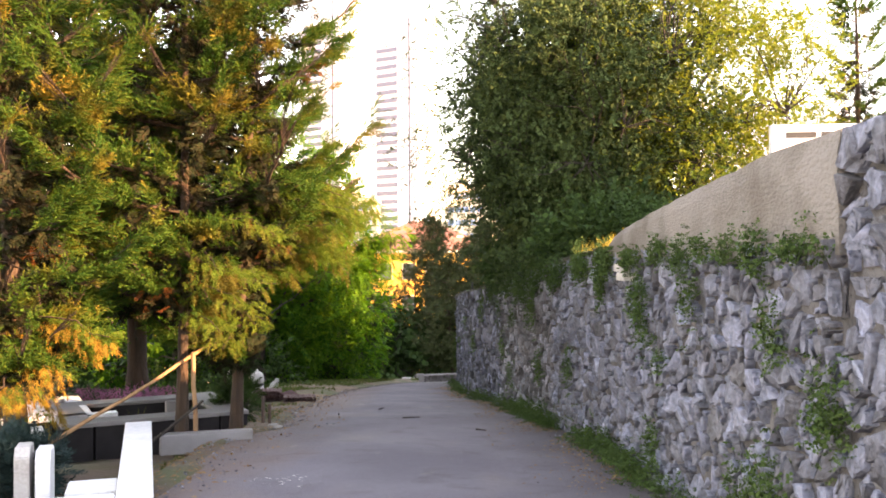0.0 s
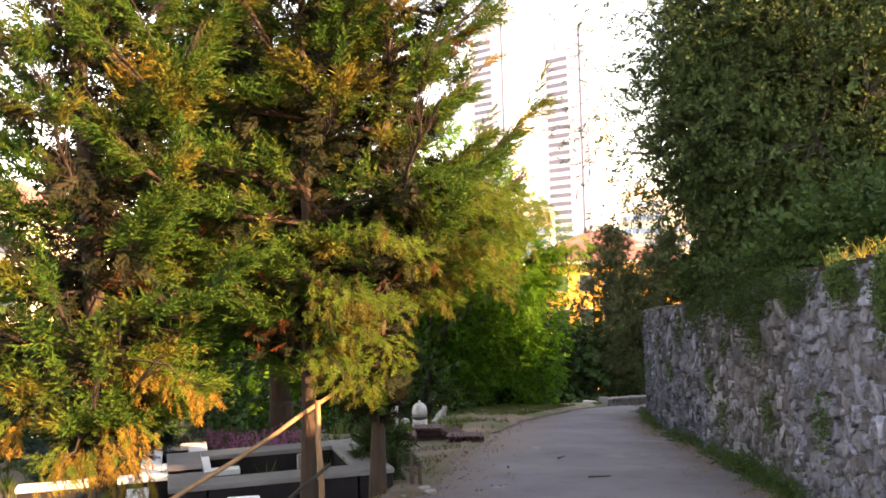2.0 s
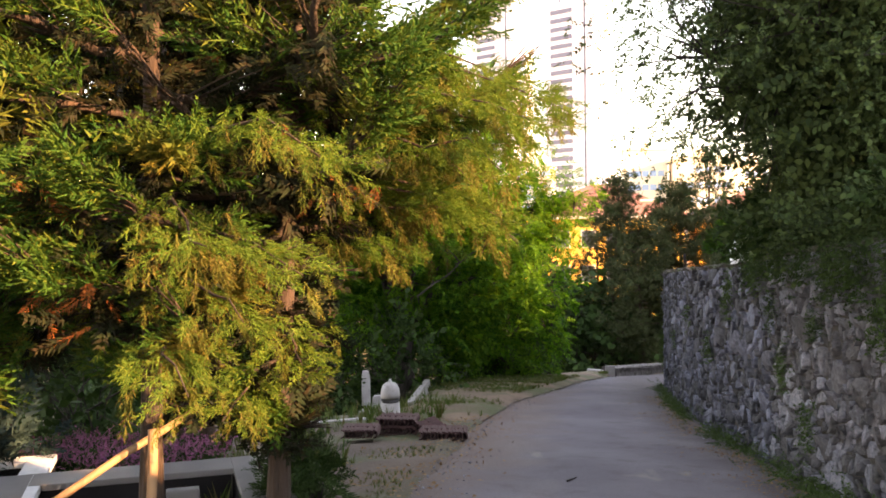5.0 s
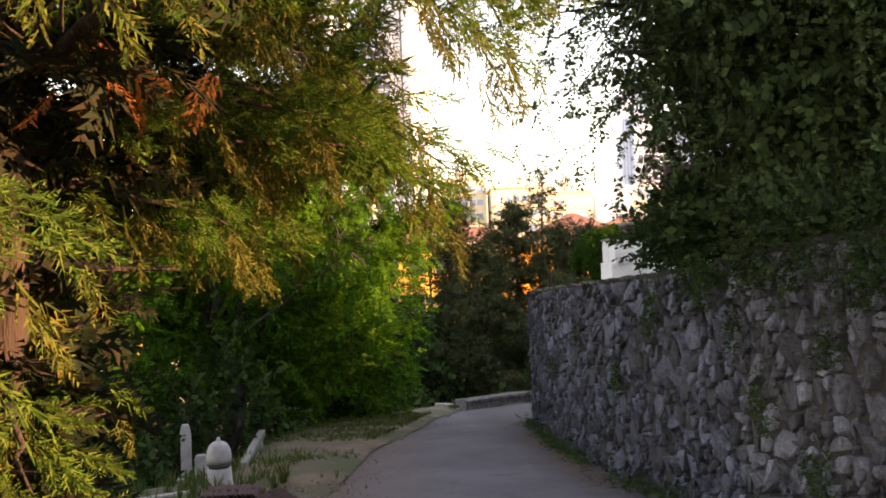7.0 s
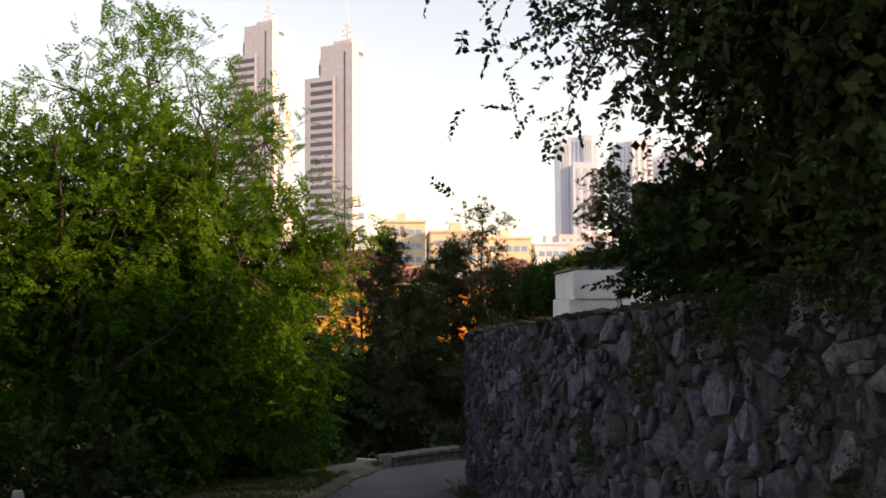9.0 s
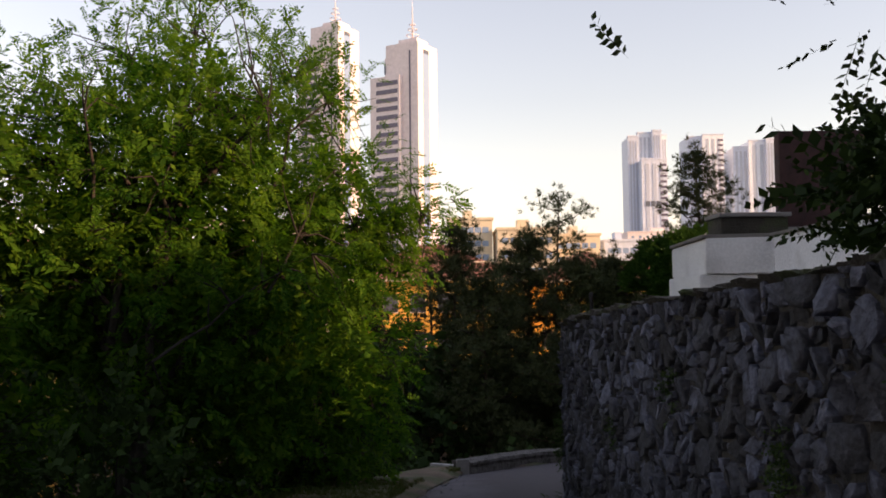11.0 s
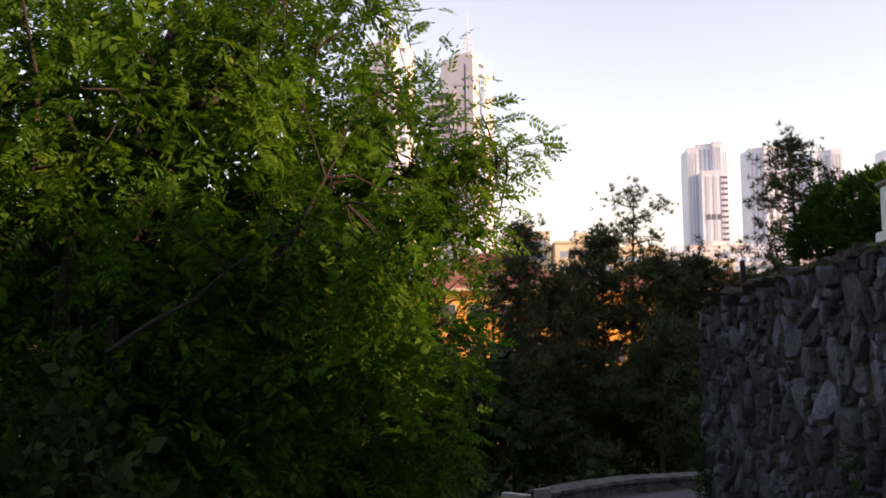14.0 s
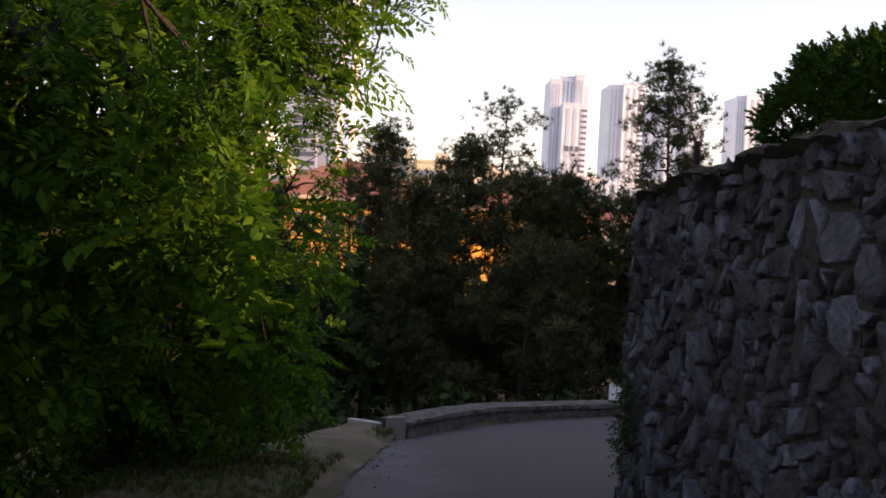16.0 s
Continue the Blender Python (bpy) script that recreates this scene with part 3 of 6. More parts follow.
def build_road():
    right = [(2.6, -30)] + [(x + 0.06, y) for x, y in WALL_LINE]
    straight = lambda pts: [p for p in pts if p[1] < 26.2]
    ys = np.concatenate([np.arange(-30, -4, 2), np.arange(-4, 26, 0.3)])
    lx = np.interp(ys, [p[1] for p in LEFT_EDGE], [p[0] for p in LEFT_EDGE])
    rx = np.interp(ys, [p[1] for p in right[:11]], [p[0] for p in right[:11]])
    left = np.stack([lx, ys], 1)
    rite = np.stack([rx, ys], 1)
    bend_l = resample([(-1.9, 26.0)] + [p for p in LEFT_EDGE if p[1] > 26], 50)
    bend_r = resample([(0.52, 26.0), (0.62, 26.5), (1.0, 27.0), (2.3, 27.55), (5, 28.4), (20, 31)], 50)
    L, R = np.vstack([left, bend_l]), np.vstack([rite, bend_r])
    cols = 15
    verts = []
    for k, (a, b) in enumerate(zip(L, R)):
        a = a + np.array([0.10 * noise.noise(Vector((0, a[1] * 1.7, 0))) + 0.05 * noise.noise(Vector((5, a[1] * 6, 0))), 0])
        for c in range(cols):
            u = c / (cols - 1)
            p = a + (b - a) * u
            z = float(road_z(p[1])) + 0.03 * math.sin(math.pi * u) + 0.012 * noise.noise(Vector((p[0], p[1], 0)) * 0.9)
            if c == 0:
                z -= 0.035
            verts.append((p[0], p[1], z))
    n = len(L)
    faces = [(i * cols + c, i * cols + c + 1, (i + 1) * cols + c + 1, (i + 1) * cols + c) for i in range(n - 1) for c in range(cols - 1)]
    return poly_mesh("road", verts, faces, M["asphalt"], True)


road = tagged(part("road", build_road()), "narrow worn grey asphalt lane with sandy patches", "road", kind="structure")


def build_verge():
    """The sandy shoulder beyond the grave slab."""
    ys = np.arange(19.2, 34.6, 0.2)
    cols = 12
    verts = []
    for y in ys:
        a = float(np.interp(y, BRINK_Y, BRINK_X)) + 0.05
        b = float(np.interp(y, [p[1] for p in LEFT_EDGE], [p[0] for p in LEFT_EDGE])) + 0.12
        for c in range(cols):
            u = c / (cols - 1)
            x = a + (b - a) * u
            edge = min(1, (y - 19.2) / 1.2) * min(1, (1 - u) * 5)
            z = float(road_z(y)) + 0.10 * edge + 0.03 * noise.noise(Vector((x * 1.5, y * 1.5, 1))) + 0.01
            verts.append((x, y, z - (0.08 if c == 0 else 0)))
    n = len(ys)
    return poly_mesh("verge", verts, [(i * cols + c, i * cols + c + 1, (i + 1) * cols + c + 1, (i + 1) * cols + c)
                                      for i in range(n - 1) for c in range(cols - 1)], M["sand"], True)


verge = tagged(part("verge", build_verge()), "pale sandy road shoulder with thin grass", "road verge", kind="structure")

# ---- rubble retaining wall ----
WALL = np.array(WALL_LINE, float)
WALL_S = np.concatenate([[0], np.cumsum(np.linalg.norm(np.diff(WALL, axis=0), axis=1))])
TOP_Y = [-6, 3.9, 8.8, 11, 13, 15, 17, 19.6, 22.5, 25, 26.4]
TOP_Z = [1.75, 1.70, 1.70, 1.57, 1.43, 1.27, 1.09, 0.94, 0.77, 0.62, 0.50]


def wall_at(s):
    p = np.array([np.interp(s, WALL_S, WALL[:, k]) for k in (0, 1)])
    e = 0.15
    q = np.array([np.interp(s + e, WALL_S, WALL[:, k]) - np.interp(s - e, WALL_S, WALL[:, k]) for k in (0, 1)])
    q /= np.linalg.norm(q) + 1e-9
    return p, np.array([-q[1], q[0]])


def wall_top(s):
    p, _ = wall_at(s)
    y = p[1] if s < WALL_S[9] else 26.4
    z = float(np.interp(y, TOP_Y, TOP_Z))
    if y < 3.86:
        z = 2.19 + 0.03 * (3.86 - y)
    return z


def wall_foot(s):
    p, _ = wall_at(s)
    return float(road_z(p[1])) - 0.12


def on_wall(s, z, out):
    p, n = wall_at(s)
    return (p[0] + n[0] * out, p[1] + n[1] * out, z)


def clip(poly, nx, ny, d):
    """The part of a polygon where nx x + ny y <= d."""
    out = []
    for i in range(len(poly)):
        a, b = poly[i], poly[(i + 1) % len(poly)]
        fa, fb = a[0] * nx + a[1] * ny - d, b[0] * nx + b[1] * ny - d
        if fa <= 0:
            out.append(a)
        if fa * fb < 0:
            k = fa / (fa - fb)
            out.append((a[0] + (b[0] - a[0]) * k, a[1] + (b[1] - a[1]) * k))
    return out


def broken(poly, r, depth=0, often=1.0):
    """A cell split along one or two slanting joints into the angular pieces that were set in it."""
    if len(poly) < 3:
        return []
    p = np.array(poly)
    span = np.ptp(p, axis=0).max()
    if span < 0.11 or depth > 1 or r.random() > often * (0.70 if span > 0.26 else 0.22):
        return [poly]
    c = p.mean(0) + r.normal(size=2) * span * 0.08
    a = r.choice([0.0, 0.15, -0.2, 0.35, -0.4, 1.4, 0.8]) + r.normal() * 0.15
    nx, ny = math.cos(a), math.sin(a)
    d = c[0] * nx + c[1] * ny
    return broken(clip(poly, nx, ny, d), r, depth + 1, often) + broken(clip(poly, -nx, -ny, -d), r, depth + 1, often)


def rubble_cells(s0, s1, seed):
    """Irregular stones: cells round random seeds of uneven spacing, in the wall's own plane."""
    r = np.random.default_rng(seed)
    pts, rad = [], []
    grid = {}
    size = 0.4
    tries = 42000
    want = 0.046 + 0.27 * np.sort(r.random(tries) ** 3.0)[::-1]
    for gap in want:
        s = r.uniform(s0, s1)
        z = r.uniform(wall_foot(s), wall_top(s))
        gap = max(0.052, gap * float(np.interp(wall_at(s)[0][1], [3.8, 3.9, 9, 13, 17, 22], [0.80, 0.66, 0.68, 0.80, 0.82, 0.82])))
        gi, gj = int(s / size), int(math.floor(z / size))
        ok = True
        for i in (-1, 0, 1):
            for j in (-1, 0, 1):
                for k in grid.get((gi + i, gj + j), ()):
                    if (pts[k][0] - s) ** 2 + 0.85 * (pts[k][1] - z) ** 2 < (0.52 * (gap + rad[k])) ** 2:
                        ok = False
        if ok:
            grid.setdefault((gi, gj), []).append(len(pts))
            pts.append((s, z))
            rad.append(gap)
    W = np.array(rad) ** 2 * 0.22
    P = np.array(pts)
    cells = []
    for k, (s, z) in enumerate(pts):
        top, foot = wall_top(s), wall_foot(s)
        slope = (wall_top(s + 0.05) - wall_top(s - 0.05)) / 0.1
        if abs(slope) > 0.5 or abs(wall_top(s + 0.35) - wall_top(s - 0.35)) > 0.3:
            slope = 0.0
        poly = [(s - 0.4, foot), (s + 0.4, foot), (s + 0.4, top + 0.4 * slope), (s - 0.4, top - 0.4 * slope)]
        pier = float(np.interp(3.86, WALL[:10, 1], WALL_S[:10]))
        poly = [(max(s0, min(a, pier) if s < pier else max(a, pier)), b) for a, b in poly]
        near = np.nonzero(np.hypot(P[:, 0] - s, P[:, 1] - z) < 0.62)[0]
        for m in near:
            if m == k:
                continue
            dx, dz = P[m] - (s, z)
            poly = clip(poly, dx, 0.85 * dz, dx * (s + dx / 2) + 0.85 * dz * (z + dz / 2) + (W[k] - W[m]) / 2)
            if len(poly) < 3:
                break
        if len(poly) >= 3:
            cells.extend(np.array(q) for q in broken(poly, r, 0, 1.0 if s < WALL_S[5] else 0.9) if len(q) >= 3)
    return cells


def slabby(poly, r):
    """Lays a stone out longer one way, as walling stones are, within its cell."""
    c = poly.mean(0)
    a = r.choice([0.0, 0.25, 1.3, 1.57, 2.9])
    d = np.array([math.cos(a), math.sin(a)])
    q = poly - c
    return c + q - np.outer(q @ d, d) * r.uniform(0.0, 0.22)


def stone_mesh(poly, r):
    """One rough, angular stone: vertices in the wall's plane (s, z, out) round its middle, and triangles."""
    poly = slabby(poly, r)
    c = poly.mean(0)
    a = np.roll(poly, -1, axis=0)
    cut = r.uniform(0.02, 0.07)
    pts = np.stack([poly * (1 - cut) + a * cut, poly * cut + a * (1 - cut)], 1).reshape(-1, 2)      # corners knocked off
    rad = np.linalg.norm(pts - c, axis=1).mean()
    k = max(0.6, 1 - r.uniform(0.004, 0.022) / max(rad, 0.02))
    pts = c + (pts - c) * k * r.uniform(0.88, 1.02, (len(pts), 1))
    n = len(pts)
    proud = r.uniform(-0.004, 0.046)
    tilt = r.normal(size=2) * 0.24
    rough = min(0.006, rad * 0.07)
    ring = lambda f, h: np.column_stack([c + (pts - c) * f, h + ((pts - c) * f) @ tilt * (h > 0) + r.normal(size=n) * rough * (h > 0)])
    mid = c + r.normal(size=2) * rad * 0.3
    v = np.vstack([ring(1.0, -0.045), ring(0.985, proud * 0.8), ring(r.uniform(0.93, 0.975), proud + rough * 0.5), [[*mid, proud + r.normal() * rough]]])
    i = np.arange(n)
    j = (i + 1) % n
    t = []
    for q in (0, n):
        t += [np.stack([q + i, q + j, q + n + j], 1), np.stack([q + i, q + n + j, q + n + i], 1)]
    t.append(np.stack([2 * n + i, 2 * n + j, np.full(n, 3 * n)], 1))
    return v, np.vstack(t)


def build_wall():
    s_end = WALL_S[-1]
    ss = np.arange(0, s_end, 0.07)
    rows = 34
    verts = []
    for s in ss:
        top, foot = wall_top(s), wall_foot(s)
        for c in range(rows):
            z = foot + (top - foot) * c / (rows - 1)
            verts.append(on_wall(s, z, -0.016 + 0.018 * noise.noise(Vector((s * 2.5, z * 2.5, 0))) + 0.016 * noise.noise(Vector((s * 8, z * 8, 3)))))
        verts.append(on_wall(s, top, -0.45))
        verts.append(on_wall(s, foot, -0.45))
    m = rows + 2
    faces = []
    for i in range(len(ss) - 1):
        for c in range(m):
            d = (c + 1) % m
            faces.append((i * m + c, (i + 1) * m + c, (i + 1) * m + d, i * m + d))
    faces.append(tuple(range(m)))
    faces.append(tuple(reversed(range((len(ss) - 1) * m, len(ss) * m))))
    body = tagged(part("wall_rubble", poly_mesh("wall_rubble", verts, faces, M["mortar"])),
                  "grey rubble stone retaining wall with earthy mortar and weeds", "stone wall", kind="structure")
    # coping of old mortar and earth along the top, from the plastered panel's end to the bend
    verts, prof = [], [(-0.46, -0.02), (-0.46, 0.03), (-0.2, 0.06), (0.01, 0.045), (0.05, 0.015), (0.045, -0.03), (0.0, -0.05)]
    cs = np.arange(WALL_S[3] + 0.5, s_end, 0.06)
    s_mid = WALL_S[7] - 0.5
    for s in cs:
        top = wall_top(s)
        thick = float(np.interp(s, [s_mid, s_mid + 3.0], [0.45, 0.95]))
        for k, (o, h) in enumerate(prof):
            wob = 0.06 * noise.noise(Vector((s * 2.2, k * 0.7, 4))) + 0.05 * noise.noise(Vector((s * 6, k * 1.1, 9))) + 0.03 * noise.noise(Vector((s * 14, k * 1.7, 2)))
            verts.append(on_wall(s, top + h * thick + wob * 0.6, (o * thick if o > 0 else o) + wob * (k > 2)))
    m = len(prof)
    faces = [(i * m + c, (i + 1) * m + c, (i + 1) * m + (c + 1) % m, i * m + (c + 1) % m) for i in range(len(cs) - 1) for c in range(m)]
    faces += [tuple(range(m)), tuple(reversed(range((len(cs) - 1) * m, len(cs) * m)))]
    part("coping", poly_mesh("coping", verts, faces, M["earth_cap"]), parent=body, label="crumbling dark coping overgrown with moss")
    return body


wall_body = build_wall()


def build_render_panel():
    """The grey rendered slope on top of the rubble, from the pier down to the coping."""
    ys = np.linspace(3.87, 8.78, 46)
    top_y, top_z = [3.5, 4.57, 5.24, 6.15, 7.3, 7.98, 8.45, 8.78], [2.18, 2.17, 2.12, 2.06, 1.955, 1.89, 1.82, 1.70]
    verts = []
    for y in ys:
        s = float(np.interp(y, WALL[:, 1][:8], WALL_S[:8]))
        t = float(np.interp(y, top_y, top_z)) + 0.012 * noise.noise(Vector((y * 3, 0, 0)))
        foot = 1.62 + 0.03 * noise.noise(Vector((y * 4, 2, 0)))
        for c in range(6):
            z = foot + (t - foot) * c / 5
            verts.append(on_wall(s, z, 0.035 + 0.012 * noise.noise(Vector((y * 2.5, z * 2.5, 5))) - (0.02 if c == 5 else 0)))
        verts += [on_wall(s, t + 0.012, -0.05), on_wall(s, t, -0.40), on_wall(s, foot, -0.40)]
    m = 9
    faces = [(i * m + c, (i + 1) * m + c, (i + 1) * m + (c + 1) % m, i * m + (c + 1) % m) for i in range(len(ys) - 1) for c in range(m)]
    faces += [tuple(range(m)), tuple(reversed(range((len(ys) - 1) * m, len(ys) * m)))]
    return poly_mesh("rendered_panel", verts, faces, M["plaster"], False)


part("rendered_panel", build_render_panel(), parent=wall_body, label="sloping grey cement render above the rubble")


# ---- raised graveyard behind the wall ----
def terrace_z(x, y):
    edge = np.interp(y, [p[1] for p in WALL_LINE[:10]], [p[0] for p in WALL_LINE[:10]])
    top = np.interp(y, [-40, -6, 3.5, 5.3, 7.4, 8.95, 11, 13, 15, 17, 19.6, 22.5, 25, 26.4], [2.5, 2.3, 2.08, 2.0, 1.82, 1.62, 1.5, 1.36, 1.22, 1.05, 0.90, 0.71, 0.55, 0.42])
    step_up = lambda a, w: 1 / (1 + np.exp(-(y - a) / w))
    # humps added out of view to block the low sun; gaps let it through
    ridge = 13.0 * step_up(2.6, 0.5) * (1 - step_up(5.2, 0.5)) + 10.6 * step_up(10.2, 0.8) * (1 - step_up(15.5, 0.9)) + 3.5 * step_up(15.5, 0.9) + 7.0 * step_up(20.8, 1.2)
    ridge = ridge * (1 - step_up(52, 3.0))
    shade_hill = np.exp(-((x - 31) / 9.5) ** 2) * (ridge + 11.0 * np.exp(-((y - 38) / 13) ** 2))
    return top + 0.10 * np.clip(x - edge - 0.5, 0, 14) * np.clip((24 - y) / 8, 0.15, 1) + shade_hill


def build_terrace():
    ys = np.concatenate([np.arange(-40, -6, 4), np.arange(-6, 26.6, 0.3), [26.7]])
    us = np.concatenate([np.arange(0.30, 4, 0.3), np.arange(4, 12, 1.0), np.arange(12, 75, 3.0)])
    verts = []
    for y in ys:
        e = float(np.interp(y, [p[1] for p in WALL_LINE[:10]], [p[0] for p in WALL_LINE[:10]]))
        for u in us:
            x = e + u
            z = float(terrace_z(x, y)) + 0.04 * noise.noise(Vector((x, y, 2.0)))
            verts.append((x, y, z))
    m, n = len(us), len(ys)
    for far in (0.3, 3, 6, 10, 14, 20, 28, 40):     # past the bend only the added, unseen sun-blocking rise to the right goes on
        for u in us:
            x, y = 0.46 + u, 26.7 + far
            z = float(terrace_z(np.array(x), np.array(y)))
            low = float(land(np.array(x), np.array(y))) - 0.6
            keep = float(np.clip((x - 14 - 0.25 * far) / 6, 0, 1))
            verts.append((x, y, low + (z - low) * keep))
    faces = [(i * m + c, i * m + c + 1, (i + 1) * m + c + 1, (i + 1) * m + c) for i in range(n + 7) for c in range(m - 1)]
    return poly_mesh("terrace", verts, faces, M["soil"], True)


terrace = tagged(part("terrace", build_terrace()), "earth terrace of the graveyard behind the wall, plus an unseen rise added to block sun", "ground", kind="structure")


# ---- trees ----
def limb_path(a, b, sag, n=6, wob=0.06, r=rng):
    a, b = np.asarray(a, float), np.asarray(b, float)
    u = np.linspace(0, 1, n)[:, None]
    p = a + (b - a) * u + np.array([0, 0, 1.0]) * sag * 4 * u * (1 - u)
    p[1:-1] += r.normal(size=(n - 2, 3)) * wob * np.linalg.norm(b - a)
    return p


def clear_of_lane(p):
    """True for points that leave the lane free to walk under."""
    x, y, z = p[:, 0], p[:, 1], p[:, 2]
    head = road_z(y) + np.where(y < 9.8, 3.3, 2.02)
    over = (x < np.where(z < road_z(y) + 2.9, -1.10, -0.60)) & (z > head)
    far = np.hypot(x + 1.1, y - 10.9)              # no sprays hang into the open view past the trees
    open_view = (y > 11.2) & (x < 2.5) & (x > -1.15 - 0.56 * (y - 10.9)) & (z < road_z(y) + 1.75 + 0.40 * far)
    return ((x < np.where(y < 9.6, -2.75, -2.32)) | over | (x > 2.5)) & ~open_view


def conifer(base, height, spread, seed, first=1.0, limbs=60, plumes=11, size=0.42, lean=(0.0, 0.0), trunk=0.11,
            label="", dead=60, bare=9, name="cypress_tree", fine=True, boughs=(), shape=0.72, hanging="needle_inner"):
    """A cypress: leaning trunk, limbs that turn upwards and carry pointed feathery plumes, brown twigs inside coloured
    dark as crown shade, dry sprays, bare snags low down.
    """
    r = np.random.default_rng(seed)
    base = np.asarray(base, float)
    top = thing(name, pose(*base))
    tagged(top, label, "tree", "cypress trees by the lane")
    k = np.linspace(0, 1, 14)
    line = np.stack([lean[0] * k + 0.05 * np.sin(5 * k + seed), lean[1] * k + 0.05 * np.cos(4 * k + seed), k * height - 0.1], 1)
    rad = trunk * (1 - 0.9 * k) * (1 + 0.5 * np.exp(-k * 40)) * r.uniform(0.92, 1.08, len(k))
    line = np.vstack([line[:1] - (0, 0, 0.45), line])
    rad = np.concatenate([[rad[0] * 1.15], rad])
    wood = [tube(line, rad, 10)]
    at_h = lambda h: np.array([np.interp(h, line[:, 2], line[:, c]) for c in range(3)])
    zup = np.array([0, 0, 1.0])
    places, ahead, scale, inner, inner_d = [], [], [], [], []
    for i in range(limbs):
        h = first + (height - 0.5 - first) * (i / limbs) ** 1.35
        rel = h / height
        L = spread * (1 - rel) ** shape * r.choice([0.62, 0.8, 0.95, 1.08, 1.2]) * r.uniform(0.92, 1.06) * min(1.0, 0.5 + 0.5 * (h - first))
        az = i * 2.39996 + r.uniform(-0.5, 0.5)
        d = np.array([math.cos(az), math.sin(az), 0])
        side = np.array([-d[1], d[0], 0])
        a = at_h(h)
        u7 = np.linspace(0, 1, 7)[:, None]
        rise = (0.10 + 0.55 * rel) * L
        path = a + d * L * u7 + zup * (rise * u7 - 0.10 * L * np.sin(np.pi * u7) + 0.26 * L * u7 ** 3)
        path[1:] += r.normal(size=(6, 3)) * 0.02 * L
        while len(path) > 2 and not clear_of_lane(path[-1:] + base + np.array([[0.25, 0, -0.12]]))[0]:
            path = path[:-1]
        reach = np.linalg.norm(path[-1] - a)
        wood.append(tube(path, np.linspace(0.014 + 0.008 * L, 0.004, len(path)), 5, False))
        n = max(6, int(plumes * (0.8 + reach) * (0.45 if h > 6.0 else 1.0)))
        u = np.clip(0.22 + 0.80 * (np.arange(n) + r.uniform(-0.3, 0.3, n)) / n, 0.1, 1.0)
        hub = np.stack([np.interp(u * (len(path) - 1), np.arange(len(path)), path[:, c]) for c in range(3)], 1)
        flank = np.where(np.arange(n) % 2, 1.0, -1.0) * r.uniform(0.10, 0.85, n) * (1.25 - 1.0 * u)
        lift = r.normal(0.22 + 0.50 * rel, 0.22, n)
        lead = d * (0.55 + 0.45 * u)[:, None] + side * flank[:, None] + zup * lift[:, None]
        lead /= np.linalg.norm(lead, axis=1)[:, None]
        sz = size * (0.58 + 0.5 * np.abs(flank)) * r.uniform(0.75, 1.25, n) * (1.55 if h > 6.0 else 1.0)
        off = np.abs(flank) * 0.26 * reach * (1.1 - u)                # side shoots stand off the limb
        hub = hub + side * (np.sign(flank) * off)[:, None] + lead * 0.02
        places.append(hub)
        ahead.append(lead)
        scale.append(sz)
        end = path[-1] - path[-2]
        places.append(path[-1:] - 0.25 * size * end / np.linalg.norm(end))
        ahead.append((end / np.linalg.norm(end) + zup * 0.15)[None])
        scale.append(np.array([size * 1.1]))
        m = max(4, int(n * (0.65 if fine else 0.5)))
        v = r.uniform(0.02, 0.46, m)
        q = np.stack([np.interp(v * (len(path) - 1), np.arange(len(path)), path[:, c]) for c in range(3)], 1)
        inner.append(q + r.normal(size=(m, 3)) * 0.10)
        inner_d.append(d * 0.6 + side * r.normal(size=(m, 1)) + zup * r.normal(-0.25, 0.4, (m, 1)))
        for j in np.nonzero(r.random(n) < 0.35)[0]:
            foot = np.array([np.interp(max(0.05, u[j] - 0.15) * (len(path) - 1), np.arange(len(path)), path[:, c]) for c in range(3)])
            wood.append(tube(limb_path(foot, hub[j] + lead[j] * 0.1, 0.0, 3, 0.02, r), [0.007, 0.005, 0.003], 4, False))
    hung, hung_d, dry, dry_d = [], [], [], []
    for tip, share in boughs:                      # long low boughs with hanging sprays, share of them dry
        tip = np.asarray(tip, float) - base
        a = at_h(max(0.4, tip[2] + 0.12))
        L = np.linalg.norm(tip - a)
        path = limb_path(a, tip, 0.12 * L, 7, 0.03, r)
        wood.append(tube(path, np.linspace(0.016, 0.003, 7), 6, False))
        n = int(72 * L)
        u = np.clip(r.beta(1.6, 0.9, n), 0.12, 1)
        hub = np.stack([np.interp(u * 6, np.arange(7), path[:, c]) for c in range(3)], 1)
        d = (tip - a) / L
        side = np.array([-d[1], d[0], 0])
        w = r.normal(size=(n, 1)) * 0.10
        p = hub + side * w + r.normal(size=(n, 3)) * 0.035
        f = d * 0.7 + side * np.sign(w) * r.uniform(0.2, 0.9, (n, 1)) + zup * r.normal(-0.40, 0.35, (n, 1))
        isdry = r.random(n) < share
        hung.append(p[~isdry])
        hung_d.append(f[~isdry])
        dry.append(p[isdry] - (0, 0, 0.05))
        dry_d.append(f[isdry] * 0.4 + (0, 0, -0.8))
    for _ in range(bare):                          # dead snags on the lower stem
        h = r.uniform(0.5, first + 1.6)
        az = r.uniform(0, 6.28)
        a = at_h(h)
        e = a + np.array([math.cos(az), math.sin(az), r.uniform(-0.15, 0.25)]) * r.uniform(0.35, 1.0)
        if clear_of_lane((e + base)[None])[0]:
            wood.append(tube(limb_path(a, e, -0.02, 5, 0.06, r), [0.012, 0.009, 0.006, 0.004, 0.002], 4, False))
    part("trunk", tri_mesh("trunk", *join(wood), M["bark_red"], True), parent=top)
    P, A, S = np.vstack(places), np.vstack(ahead), np.concatenate(scale)
